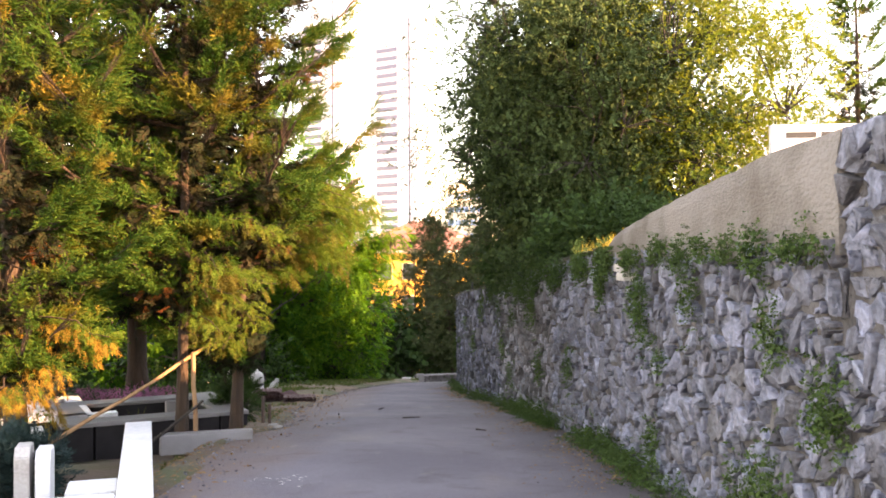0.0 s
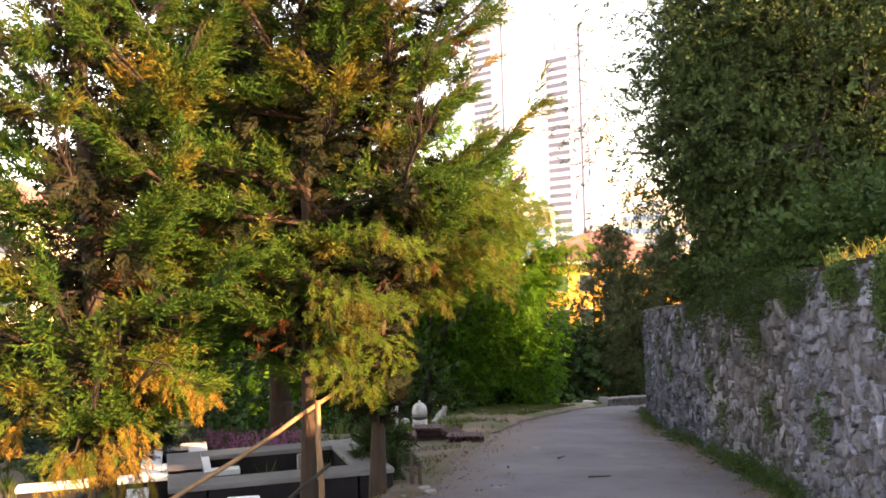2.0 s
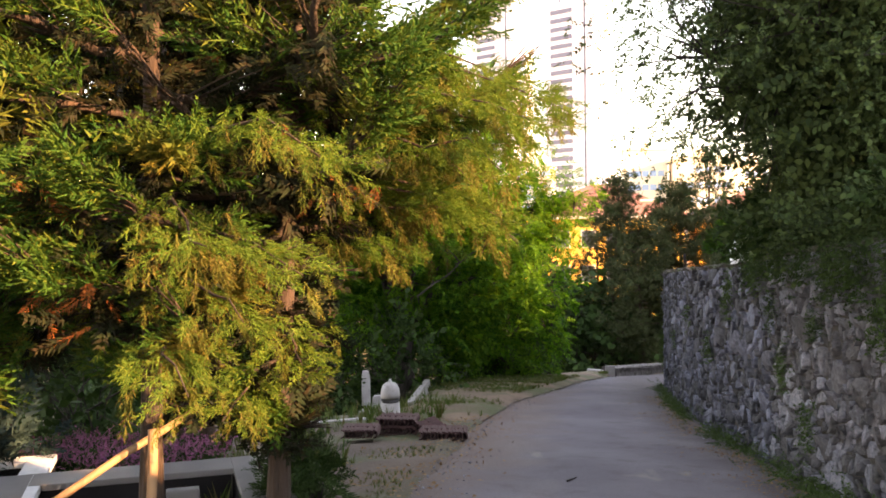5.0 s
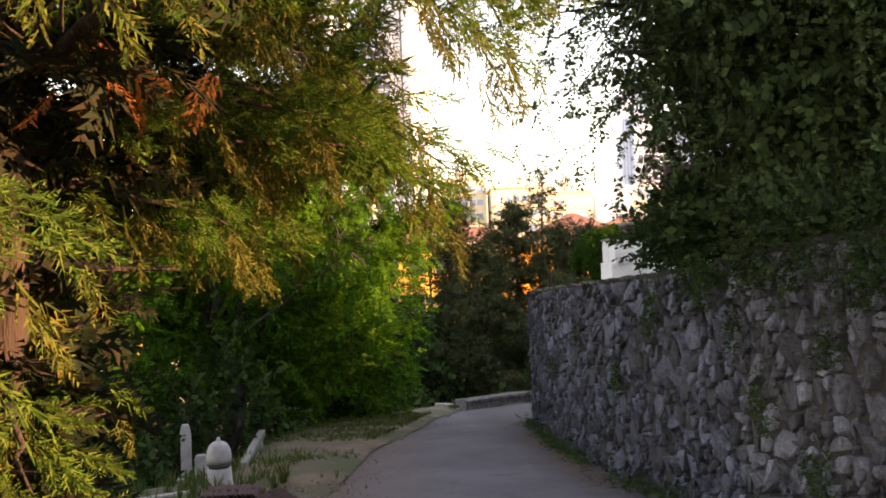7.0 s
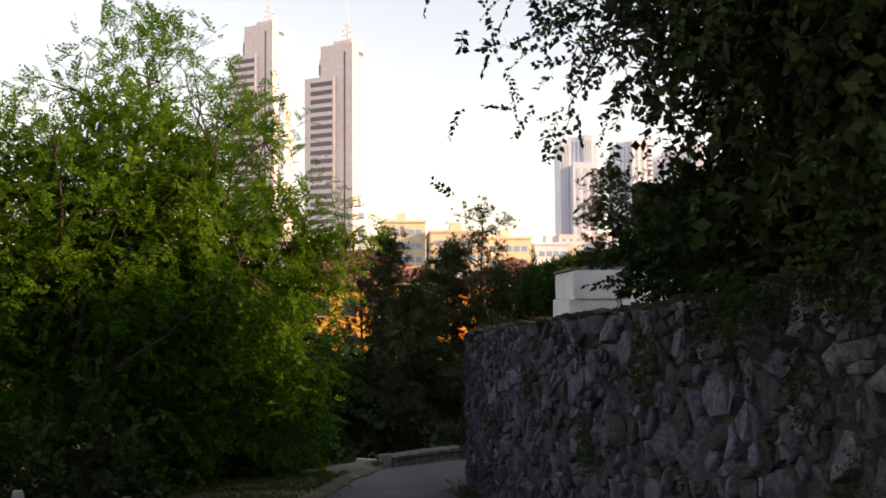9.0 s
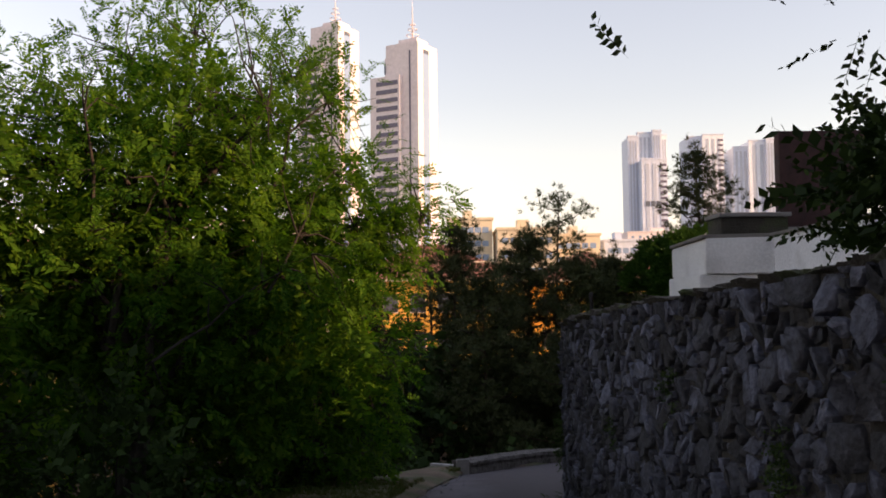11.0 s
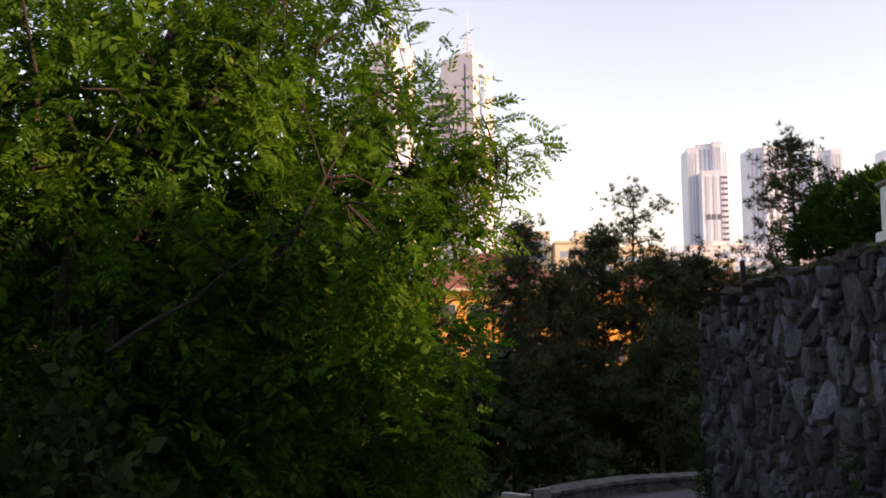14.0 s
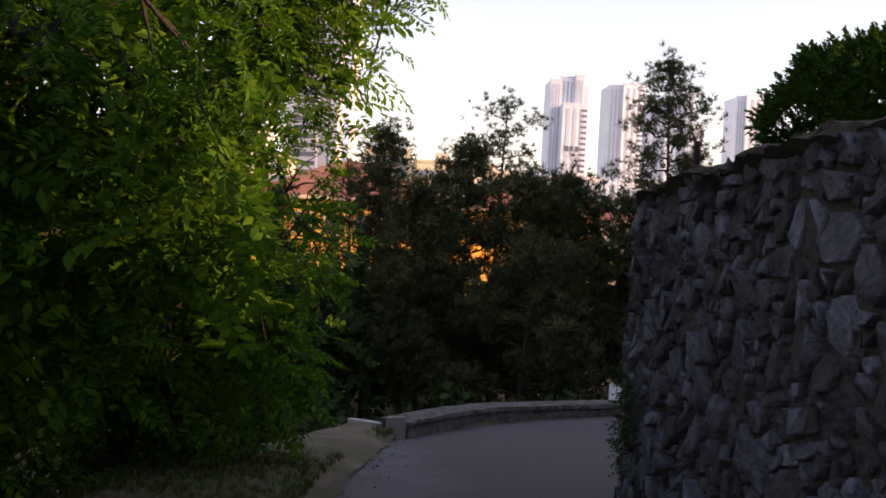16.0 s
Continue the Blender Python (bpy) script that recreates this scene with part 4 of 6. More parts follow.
    ok = clear_of_lane(P + A * S[:, None] + base) & clear_of_lane(P + A * S[:, None] * 0.4 + base - (0, 0, 0.1))
    ok &= lumpy(P, 0.50, seed * 1.7) + 0.12 * r.random(len(P)) > -0.05        # boughs stand apart, with dark gaps between
    P, A, S = P[ok], A[ok], S[ok]
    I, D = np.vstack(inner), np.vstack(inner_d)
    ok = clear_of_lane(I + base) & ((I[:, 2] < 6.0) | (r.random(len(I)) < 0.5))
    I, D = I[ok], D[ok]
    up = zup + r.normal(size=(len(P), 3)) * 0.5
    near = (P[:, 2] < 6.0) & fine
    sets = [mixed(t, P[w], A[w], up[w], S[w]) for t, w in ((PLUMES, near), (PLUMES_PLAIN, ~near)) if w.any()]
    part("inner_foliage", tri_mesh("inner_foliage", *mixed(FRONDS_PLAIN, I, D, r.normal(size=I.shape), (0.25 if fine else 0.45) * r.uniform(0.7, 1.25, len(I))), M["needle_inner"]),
         parent=top, label="brown inner twigs, crown shade put into their near-black colour")
    if boughs:
        h, hd = np.vstack(hung), np.vstack(hung_d)
        part("low_foliage", tri_mesh("low_foliage", *mixed(PLUMES, h, hd, r.normal(size=h.shape), 0.16 * r.uniform(0.6, 1.3, len(h))), M["needle_low"]), parent=top, label="low green sprays with sunlight put into their pale colour")
        h, hd = np.vstack(dry), np.vstack(dry_d)
        part("hanging_foliage", tri_mesh("hanging_foliage", *mixed(PLUMES, h, hd, r.normal(size=h.shape), 0.16 * r.uniform(0.6, 1.3, len(h))), M[hanging]), parent=top, label="withered hanging foliage, sunlight put into its olive and gold tones")
    part("crown", tri_mesh("crown", *join(sets), M["needle"]), parent=top)
    if dead:
        # dry sprays hang in a few clusters
        hubs = P[r.choice(len(P), max(3, dead // 8))]
        hubs = hubs[hubs[:, 2] < height * 0.6] if (hubs[:, 2] < height * 0.6).any() else hubs
        pick = hubs[r.integers(0, len(hubs), dead)] + r.normal(size=(dead, 3)) * 0.09
        part("dry_sprays", tri_mesh("dry_sprays", *mixed(FRONDS, pick, r.normal(size=(dead, 3)) * (1, 1, 0.5) + (0, 0, -0.9),
                                                         r.normal(size=(dead, 3)), 0.17), M["needle_dead"]), parent=top, label="rust-brown dry sprays")
    return top


def crown_points(center, radii, n, r, rough=0.35, hollow=0.45, seed=1.0):
    """Points in an uneven crown with gaps, thicker towards its outside."""
    out = []
    center, radii = np.asarray(center, float), np.asarray(radii, float)
    while len(out) < n:
        d = r.normal(size=(n, 3))
        d /= np.linalg.norm(d, axis=1)[:, None]
        rad = (hollow ** 3 + (1 - hollow ** 3) * r.random(n)) ** (1 / 3)
        p = d * rad[:, None]
        lim = 1 + rough * lumpy(d, 0.45, seed)
        gaps = lumpy(center + p * radii, 0.75, seed + 7)
        keep = (gaps > -0.22)
        out.extend((center + p * lim[:, None] * radii)[keep])
    return np.array(out[:n])


def broadleaf(base, center, radii, seed, leaves, templates, material, size, label, name="tree", trunk=0.14, limbs=16, bark="bark_grey",
              rough=0.35, hollow=0.4, droop=0.3, extra=None, group="", low=None, fill=2500, fill_size=0.5, fill_with=None, boughs=300, fill_shift=(0, 0, 0), arms=(), heart=None, clump=0.0, clear=None):
    """A branching tree: trunk, limbs towards the crown, boughs, and leaf sprays at their ends."""
    r = np.random.default_rng(seed)
    base = np.asarray(base, float)
    c, R = np.asarray(center, float) - base, np.asarray(radii, float)
    top = tagged(thing(name, pose(*base)), label, "tree", group)
    fork = np.array([c[0] * 0.35, c[1] * 0.35, max(0.5, c[2] - R[2] * 0.75)])
    stem = limb_path((0, 0, -0.15), fork, 0.0, 7, 0.03, r)
    lead = limb_path(fork, c + np.array([0, 0, R[2] * 0.7]), 0.0, 7, 0.05, r)
    wood = [tube(np.vstack([stem, lead[1:]]), np.concatenate([np.linspace(trunk * 1.25, trunk * 0.8, 7), np.linspace(trunk * 0.75, 0.02, 6)]), 9)]
    pts = crown_points(c, R, leaves, r, rough, hollow, seed * 0.37)
    if clump:                                      # most sprays gather about the boughs' ends
        hubs = crown_points(c, R * 0.94, max(12, leaves // 26), r, rough, hollow, seed * 0.37)
        pull = r.random(leaves) < 0.82
        pts = np.where(pull[:, None], hubs[r.integers(0, len(hubs), leaves)] + r.normal(size=(leaves, 3)) * clump * (1, 1, 0.75), pts)
    if low is not None:
        pts = pts[pts[:, 2] + base[2] > low]
    if clear:                                      # few leaves where the crown stands open
        pts = pts[~clear(pts + base) | (r.random(len(pts)) < 0.15)]
    if extra is not None:
        pts = np.vstack([pts, np.asarray(extra, float) - base])
    ends = crown_points(c, R * 0.85, limbs, r, 0.2, 0.7, seed * 0.5)
    nodes = [lead]
    for e in ends:
        j = r.integers(0, 5)
        path = limb_path(lead[j] if r.random() < 0.7 else stem[-1], e, 0.05 * np.linalg.norm(e - lead[j]), 7, 0.05, r)
        wood.append(tube(path, np.linspace(trunk * 0.38, 0.012, 7), 6, False))
        nodes.append(path[2:])
    for a, b in arms:                              # single long branches that reach out of the crown
        path = limb_path(np.asarray(a) - base, np.asarray(b) - base, 0.03, 7, 0.015, r)
        wood.append(tube(path, np.linspace(0.022, 0.004, 7), 5, False))
        nodes.append(path)
    nodes = np.vstack(nodes)
    step = max(1, len(pts) // boughs)
    for e in pts[::step]:
        k = np.argmin(np.linalg.norm(nodes - e, axis=1) + r.random(len(nodes)) * 0.25)
        if np.linalg.norm(nodes[k] - e) < 2.2:
            wood.append(tube(limb_path(nodes[k], e, 0.04, 4, 0.06, r), [0.016, 0.011, 0.007, 0.003], 4, False))
    part("trunk", tri_mesh("trunk", *join(wood), M[bark], True), parent=top)
    out = pts - c
    out /= np.linalg.norm(out, axis=1)[:, None] + 1e-9
    ahead = out * 0.9 + r.normal(size=pts.shape) * 0.75 + np.array([0, 0, -droop])
    up = np.array([0, 0, 1.0]) + r.normal(size=pts.shape) * 0.5
    sets = [mixed(templates, pts, ahead, up, size * r.uniform(0.7, 1.25, len(pts)))]
    if fill:
        core = crown_points(c, R * 0.88, fill, r, rough, 0.1, seed * 0.37) + np.array(fill_shift)
        if low is not None:
            core = core[core[:, 2] + base[2] > low + 0.1]
        if clear:
            core = core[~clear(core + base)]
        sets.append(mixed(fill_with or TWIGS_PLAIN, core, r.normal(size=core.shape), np.array([0, 0, 1.0]) + r.normal(size=core.shape) * 0.4, fill_size * r.uniform(0.7, 1.2, len(core))))
    if heart:                                      # close leaves deep inside, where no sky shows
        hc, hr, hn, hs = heart
        q = crown_points(np.asarray(hc) - base, hr, hn, r, 0.2, 0.0, seed * 0.7)
        if clear:
            q = q[~clear(q + base)]
        sets.append(mixed(TWIGS, q, r.normal(size=q.shape), r.normal(size=q.shape), hs * r.uniform(0.7, 1.2, len(q))))
    part("crown", tri_mesh("crown", *join(sets), M[material]), parent=top)
    return top


def pine(base, height, crown_from, spread, seed, puffs=520, sparse=1.0, label="tall dark pine in the ravine"):
    """A pine: bare stem, uneven limbs, and loose pads of needle tufts at the limbs' ends."""
    r = np.random.default_rng(seed)
    top = tagged(thing("pine_tree", pose(*base)), label, "tree", "pines in the ravine")
    k = np.linspace(0, 1, 10)
    line = np.stack([0.25 * np.sin(3 * k + seed), 0.2 * np.cos(2 * k + seed), k * height], 1)
    wood = [tube(line, 0.15 * (1 - 0.85 * k), 8)]
    pts = []
    n = int(22 * sparse)
    for i in range(n):
        h = crown_from + (height - crown_from) * ((i + r.random()) / n) ** 0.85
        rel = (h - crown_from) / (height - crown_from)
        L = spread * (1 - rel) ** 0.6 * r.uniform(0.4, 1.15) + 0.25
        az = i * 2.4 + r.uniform(-0.6, 0.6)
        a = np.array([np.interp(h, line[:, 2], line[:, c]) for c in range(3)])
        e = a + np.array([math.cos(az) * L, math.sin(az) * L, 0.30 * L])
        path = limb_path(a, e, -0.05 * L, 6, 0.05, r)
        wood.append(tube(path, np.linspace(0.045, 0.012, 6), 5, False))
        for u in (0.62, 1.0):
            c = path[int(u * 5)]
            m = max(7, int(puffs / n * 0.66 * (0.5 + L / spread)))
            pts.append(c + r.normal(size=(m, 3)) * (0.40, 0.40, 0.20) * (0.7 + 0.5 * r.random()))
    pts.append(line[-1] + r.normal(size=(int(16 * sparse) + 8, 3)) * (0.20, 0.20, 0.32))
    P = np.vstack(pts)
    part("trunk", tri_mesh("trunk", *join(wood), M["bark_red"], True), parent=top)
    part("crown", tri_mesh("crown", *mixed(PUFFS, P, r.normal(size=P.shape), np.array([0, 0, 1.0]) + r.normal(size=P.shape) * 0.3,
                                           r.uniform(0.38, 0.72, len(P))), M["pine"]), parent=top)
    return top


def shrub(base, radii, seed, n, templates, material, size, label, name="shrub", hollow=0.6, rough=0.3, category="shrub", deep=1.9):
    """A dense bush: short stems under a full coat of leaf sprays."""
    r = np.random.default_rng(seed)
    R = np.asarray(radii, float)
    top = tagged(thing(name, pose(*base)), label, category)
    c = np.array([0, 0, R[2] * 0.9])
    pts = crown_points(c, R, n, r, rough, hollow, seed * 0.31)
    pts = pts[pts[:, 2] > 0.02]
    stems = [tube(limb_path((r.normal() * 0.1, r.normal() * 0.1, -0.05), p * 0.85, 0.0, 4, 0.05, r), [0.02, 0.015, 0.01, 0.004], 4, False) for p in pts[:: max(1, len(pts) // 24)]]
    part("stem", tri_mesh("stem", *join(stems), M["bark_grey"]), parent=top)
    d = pts - c * 0.6
    core = crown_points(c, R * 0.85, n // 3, r, rough, 0.2, seed * 0.31)
    core = core[core[:, 2] > 0.05]
    inner = mixed(templates, core, r.normal(size=core.shape), r.normal(size=core.shape), size * deep)
    part("foliage", tri_mesh("foliage", *join([inner, mixed(templates, pts, d + r.normal(size=pts.shape) * 0.4 * np.linalg.norm(d, axis=1)[:, None],
                                               np.array([0, 0, 1.0]) + r.normal(size=pts.shape) * 0.5, size * r.uniform(0.7, 1.2, len(pts)))]), M[material]), parent=top)
    return top


# cypresses beside the lane
CY = "dark green cypress with rust-brown dry sprays beside the graves"
conifer((-2.45, 10.85, -0.42), 10.5, 2.35, 11, 0.85, 70, 29, 0.45, (0.25, 0.2), 0.066, label=CY, hanging="needle_olive",
        boughs=[((-2.16, 10.42, 0.85), 0.15), ((-2.5, 10.15, 0.6), 0.15), ((-1.85, 11.25, 1.42), 0.3), ((-1.42, 11.6, 1.85), 0.5), ((-1.12, 10.7, 1.86), 0.5), ((-1.6, 12.1, 2.2), 0.5), ((-1.62, 11.85, 1.68), 0.3),
                ((-1.24, 11.46, 1.52), 0.35), ((-1.75, 11.45, 1.72), 0.35), ((-1.80, 12.15, 1.45), 0.4), ((-1.48, 11.85, 1.80), 0.35),
                ((-0.80, 11.0, 2.22), 0.2), ((-0.95, 10.6, 2.12), 0.2), ((-0.90, 11.4, 2.36), 0.2), ((-1.05, 11.0, 2.02), 0.2), ((-1.30, 10.9, 2.30), 0.2), ((-1.22, 11.44, 1.62), 0.2), ((-1.45, 11.2, 1.66), 0.2)])
conifer((-2.98, 10.28, -0.40), 11.5, 2.15, 12, 1.6, 64, 29, 0.45, (-0.15, 0.3), 0.060, label=CY, hanging="needle_olive",
        boughs=[((-2.3, 9.6, 1.5), 0.35), ((-1.75, 9.7, 1.85), 0.35), ((-2.2, 9.75, 1.15), 0.4), ((-2.0, 10.0, 1.35), 0.4), ((-2.35, 9.5, 0.85), 0.4)])
conifer((-4.42, 9.2, -0.50), 11.0, 2.0, 13, 1.0, 74, 31, 0.46, (-0.5, 0.2), 0.10, label="cypress with a sunlit reddish trunk beside white graves", bare=14, hanging="needle_sunlit",
        boughs=[((-3.75, 8.55, 0.50), 0.75), ((-4.1, 8.2, 0.30), 0.7), ((-3.85, 8.9, 0.10), 0.8), ((-4.9, 8.3, 0.5), 0.6), ((-3.6, 9.3, 0.7), 0.6), ((-3.35, 9.0, 0.85), 0.6)])
conifer((-5.2, 15.2, -1.0), 12.5, 2.7, 14, 1.9, 80, 26, 0.66, (0.1, -0.2), 0.17, label="cypress with a thick dark trunk behind the granite grave", fine=False)
conifer((-6.35, 13.5, -0.95), 12.0, 1.9, 15, 1.5, 60, 24, 0.62, (0.55, 0.2), 0.12, label="cypress leaning behind the white graves", bare=12, fine=False)
conifer((11.8, 25.5, 1.2), 9.5, 1.6, 18, 0.8, 50, 16, 0.52, (0, 0), 0.13, label="evening-lit cypress in the upper graveyard", fine=False)

# plum tree over the wall
tw = np.vstack([rng.normal(size=(170, 3)) * (0.42, 0.7, 0.5) + (0.35, 16.0, 2.6), rng.normal(size=(620, 3)) * (0.50, 0.8, 0.6) + (1.65, 16.6, 2.6)])
tw = tw[(rng.random(len(tw)) < np.where((tw[:, 2] < 2.5) & (tw[:, 0] < 0.42 * tw[:, 1] - 5.9), 0.45, 1.0)) & (tw[:, 1] < 17.3 + (tw[:, 0] + 1.4) / 0.9) & (tw[:, 2] > np.where(tw[:, 0] < 1.5, 1.70, 1.45)) & (tw[:, 0] > -0.55)]
broadleaf((3.0, 15.8, 1.1), (2.15, 15.9, 4.5), (2.45, 2.6, 3.1), 21, 8200, TWIGS, "plum", 0.28,
          "leafy plum tree leaning from the terrace over the wall", "plum_tree", 0.11, 22, rough=0.5, hollow=0.35, droop=0.35, extra=tw, low=1.6, fill=5200, fill_size=0.38, fill_with=TWIGS, fill_shift=(0.45, 0, -0.4), boughs=600, heart=((2.3, 16.3, 3.8), (1.8, 2.1, 2.6), 4000, 0.62), clump=0.33,
          clear=lambda p: (p[:, 2] < 2.5) & (p[:, 0] < 0.42 * p[:, 1] - 5.9))
# extra tree that stands in for the plum crown's sunlit right side
broadleaf((4.9, 16.0, 1.4), (4.5, 15.7, 4.4), (2.35, 2.1, 2.9), 22, 5200, TWIGS, "plum_sunlit", 0.26,
          "leafy tree added behind the plum tree, sunlight put into its leaf colour", "tree", 0.10, 14, droop=0.25, clump=0.26, fill_size=0.4, fill_with=TWIGS)

# locust trees beyond the sandy shoulder
lw = np.stack([np.linspace(-2.6, -1.0, 75), 27.1 + rng.normal(size=75) * 0.12, 2.08 + 0.26 * np.linspace(0, 1, 75) + rng.normal(size=75) * 0.07], 1)
lw = np.vstack([lw, rng.normal(size=(420, 3)) * (0.38, 0.30, 0.45) + (-2.15, 26.9, 1.75)])
lw = lw[(lw[:, 0] < -1.35) | (np.abs(lw[:, 2] - 2.2) < 0.3)]
broadleaf((-5.05, 24.0, -2.6), (-4.9, 27.0, 2.2), (3.0, 3.0, 3.7), 31, 7600, PINNATE, "locust", 0.31,
          "bright green locust tree with feathery leaves beside the sandy shoulder", "locust_tree", 0.19, 24, rough=0.3, hollow=0.3, droop=0.08, extra=lw, arms=[((-3.6, 27.05, 1.7), (-1.0, 27.1, 2.36)), ((-3.4, 27.2, 1.9), (-1.5, 27.0, 2.2)), ((-4.6, 24.1, 0.2), (-2.9, 25.3, 1.5)), ((-3.4, 24.9, 1.0), (-2.6, 26.2, 3.0))], boughs=800, fill=3000, fill_size=0.52, fill_with=PINNATE_PLAIN, fill_shift=(0, 0, -1.0), clump=0.27)
broadleaf((-8.8, 24.5, -3.6), (-8.2, 24.6, 1.0), (2.6, 2.6, 3.6), 32, 1500, PINNATE_PLAIN, "locust", 0.40,
          "green locust tree on the slope", "locust_tree", 0.13, 18, hollow=0.35, fill=800, fill_size=0.7, fill_with=PINNATE_PLAIN)
broadleaf((-3.6, 29.6, -4.2), (-3.4, 29.8, -0.4), (1.7, 1.7, 2.3), 33, 1300, PINNATE_PLAIN, "locust", 0.34,
          "young locust tree on the slope below the shoulder", "locust_tree", 0.08, 12, hollow=0.3, fill=600, fill_with=PINNATE_PLAIN)

# pines in the ravine
pine((4.3, 55.5, -9.2), 14.8, 9.8, 2.2, 41, 300, 0.5, "tall pine with a sparse open top in the ravine")
pine((-0.7, 55.0, -9.1), 13.2, 4.5, 2.2, 42, 1500, 1.7)
pine((2.3, 52.5, -9.0), 12.4, 4.0, 2.4, 43, 2000, 2.0)
pine((4.2, 50.0, -9.0), 11.2, 4.0, 2.4, 50, 1500, 1.7)
pine((5.9, 51.0, -9.0), 11.3, 4.0, 2.6, 44, 1700, 1.8)
pine((10.4, 54.0, -8.8), 16.0, 8.5, 2.1, 45, 900, 1.4, label="dense pine crown rising above the wall's end")
pine((0.6, 48.0, -8.8), 10.2, 3.0, 2.3, 46, 1300, 1.7)
pine((8.0, 49.0, -8.6), 10.4, 3.0, 2.6, 47, 1300, 1.7)
pine((-4.4, 50.0, -9.0), 10.2, 3.0, 2.2, 48, 900, 1.4)
pine((3.4, 45.5, -8.4), 8.4, 2.5, 2.3, 49, 520)

for k, (x, y, h, f) in enumerate([(-6.5, 47, 11.5, 3.0), (-10, 52, 12.5, 3.5), (-14, 46, 12.0, 3.0), (7.3, 57, 11.2, 4.0), (1.4, 58, 11.4, 4.0), (12.5, 50, 11.0, 3.0),
                                  (-18, 54, 13.0, 3.5), (-2.0, 60, 12.0, 3.5), (9.5, 45.5, 8.6, 2.0), (5.2, 47.5, 9.0, 2.0), (-23, 48, 13.0, 3.0), (14.5, 57, 12.5, 4.0)]):
    pine((x, y, float(land(np.array(x), np.array(y))) - 0.1), h, f, 2.7, 200 + k, 620)
for k, (x, y, rz, h) in enumerate([(-2.5, 49, 2.6, 7.2), (-6.5, 44.5, 2.8, 8.0), (-11, 46, 3.2, 10.0), (6.2, 62, 3.0, 6.0), (1.0, 64, 3.2, 5.6), (11.5, 62, 3.2, 8.0), (4.6, 67, 3.4, 5.6), (-3.5, 67, 3.4, 5.6), (-8.0, 69, 3.6, 6.0), (9.5, 70, 3.6, 6.0), (0.5, 74, 3.6, 5.4), (14.5, 70, 3.8, 7.5), (-12.5, 66, 3.6, 7.0), (5.2, 76, 3.6, 5.4), (-5, 77, 3.6, 5.4), (3.2, 43.6, 1.9, 4.2), (0.6, 43.0, 1.9, 4.2), (6.0, 45.2, 1.9, 4.4), (-3.6, 42.5, 2.2, 5.0),
                                   (-15.5, 38, 3.6, 7.0), (-16, 31, 3.6, 6.5), (-17, 23, 3.8, 7.0), (-20, 42, 3.8, 7.0), (-13, 27, 3.0, 6.0), (-14, 18, 3.0, 5.0), (-10.5, 33, 3.0, 8.0), (12, 49, 2.8, 8.0), (-8.5, 57, 3.2, 9.0), (-4.5, 54, 2.8, 6.2), (-14, 55, 3.4, 12.0)]):
    z = float(land(np.array(x), np.array(y)))
    close = y < 46 and x > -9
    broadleaf((x, y, z), (x, y, z + h - rz * 0.6), (rz, rz, rz * 0.95), 240 + k, 200 if close else 170, TWIGS if close else TWIGS_PLAIN, "dark_leaf", 0.55 if close else 0.9, "dark leafy tree filling the ravine", "tree", 0.14, 10,
              group="trees in the ravine", fill=110, fill_size=1.1 if close else 1.9, boughs=40)

# shrubs and undergrowth on the slope and beyond
G = "dark green shrub on the shaded slope"
for k, (x, y, rx, rz) in enumerate([(2.2, 41.5, 1.3, 1.6), (-0.6, 40.5, 1.2, 1.2), (4.6, 42.5, 1.3, 1.3), (-2.6, 38.0, 1.3, 1.4), (-5.5, 33.5, 1.8, 2.0),
                                    (-7.8, 30.0, 2.0, 2.2), (-6.4, 21.8, 1.2, 1.2), (-8.5, 19.5, 1.8, 1.9), (-11.5, 22.5, 2.4, 2.8), (-7.2, 16.2, 1.4, 1.3),
                                    (-9.5, 14.0, 1.8, 1.9), (-13.0, 17.0, 2.4, 2.8), (-12.0, 29.0, 2.6, 3.2), (7.5, 43.5, 1.5, 1.4), (-10.5, 36.0, 2.6, 3.0), (-5.1, 24.2, 1.0, 1.0), (-5.9, 26.6, 1.4, 1.5), (-6.8, 23.6, 1.3, 1.5), (-4.9, 29.2, 1.2, 1.4)]):
    z = float(land(np.array(x), np.array(y)))
    close = y < 45
    shrub((x, y, z), (rx, rx, rz), 60 + k, int(95 * rx), TWIGS if close else TWIGS_PLAIN, "weed" if k == 0 else "dark_leaf", 0.60 if close else 0.66, G)
shrub((2.48, 26.0, 0.35), (1.08, 0.75, 0.76), 80, 3600, SCALE_TUFTS, "thuja", 0.15, "dense rounded green thuja on the terrace edge", "thuja_bush", 0.90, 0.13, deep=1.2)
shrub((-2.75, 11.95, -0.55), (0.28, 0.28, 0.36), 81, 300, FRONDS, "dark_leaf", 0.15, "small dark box bush beside the granite grave", "box_bush", 0.5, 0.2)
shrub((-3.55, 7.35, -0.52), (0.34, 0.34, 0.42), 82, 520, FRONDS, "spruce", 0.17, "blue-grey dwarf spruce beside the white headstones", "blue_spruce", 0.3, 0.4)
shrub((-3.95, 8.0, -0.6), (0.35, 0.35, 0.35), 83, 420, FRONDS, "spruce", 0.17, "low blue-grey juniper beside the white graves", "juniper_bush", 0.3, 0.4)
shrub((-6.3, 12.6, -0.8), (0.9, 0.8, 0.55), 84, 700, FRONDS_PLAIN, "spruce", 0.28, "grey-green juniper spreading behind the white graves", "juniper_bush", 0.4, 0.4)
shrub((1.9, 17.8, 0.95), (1.0, 1.4, 0.6), 85, 1100, TWIGS, "dark_leaf", 0.34, "dark shrub hanging over the wall top", "shrub", 0.4, 0.4)
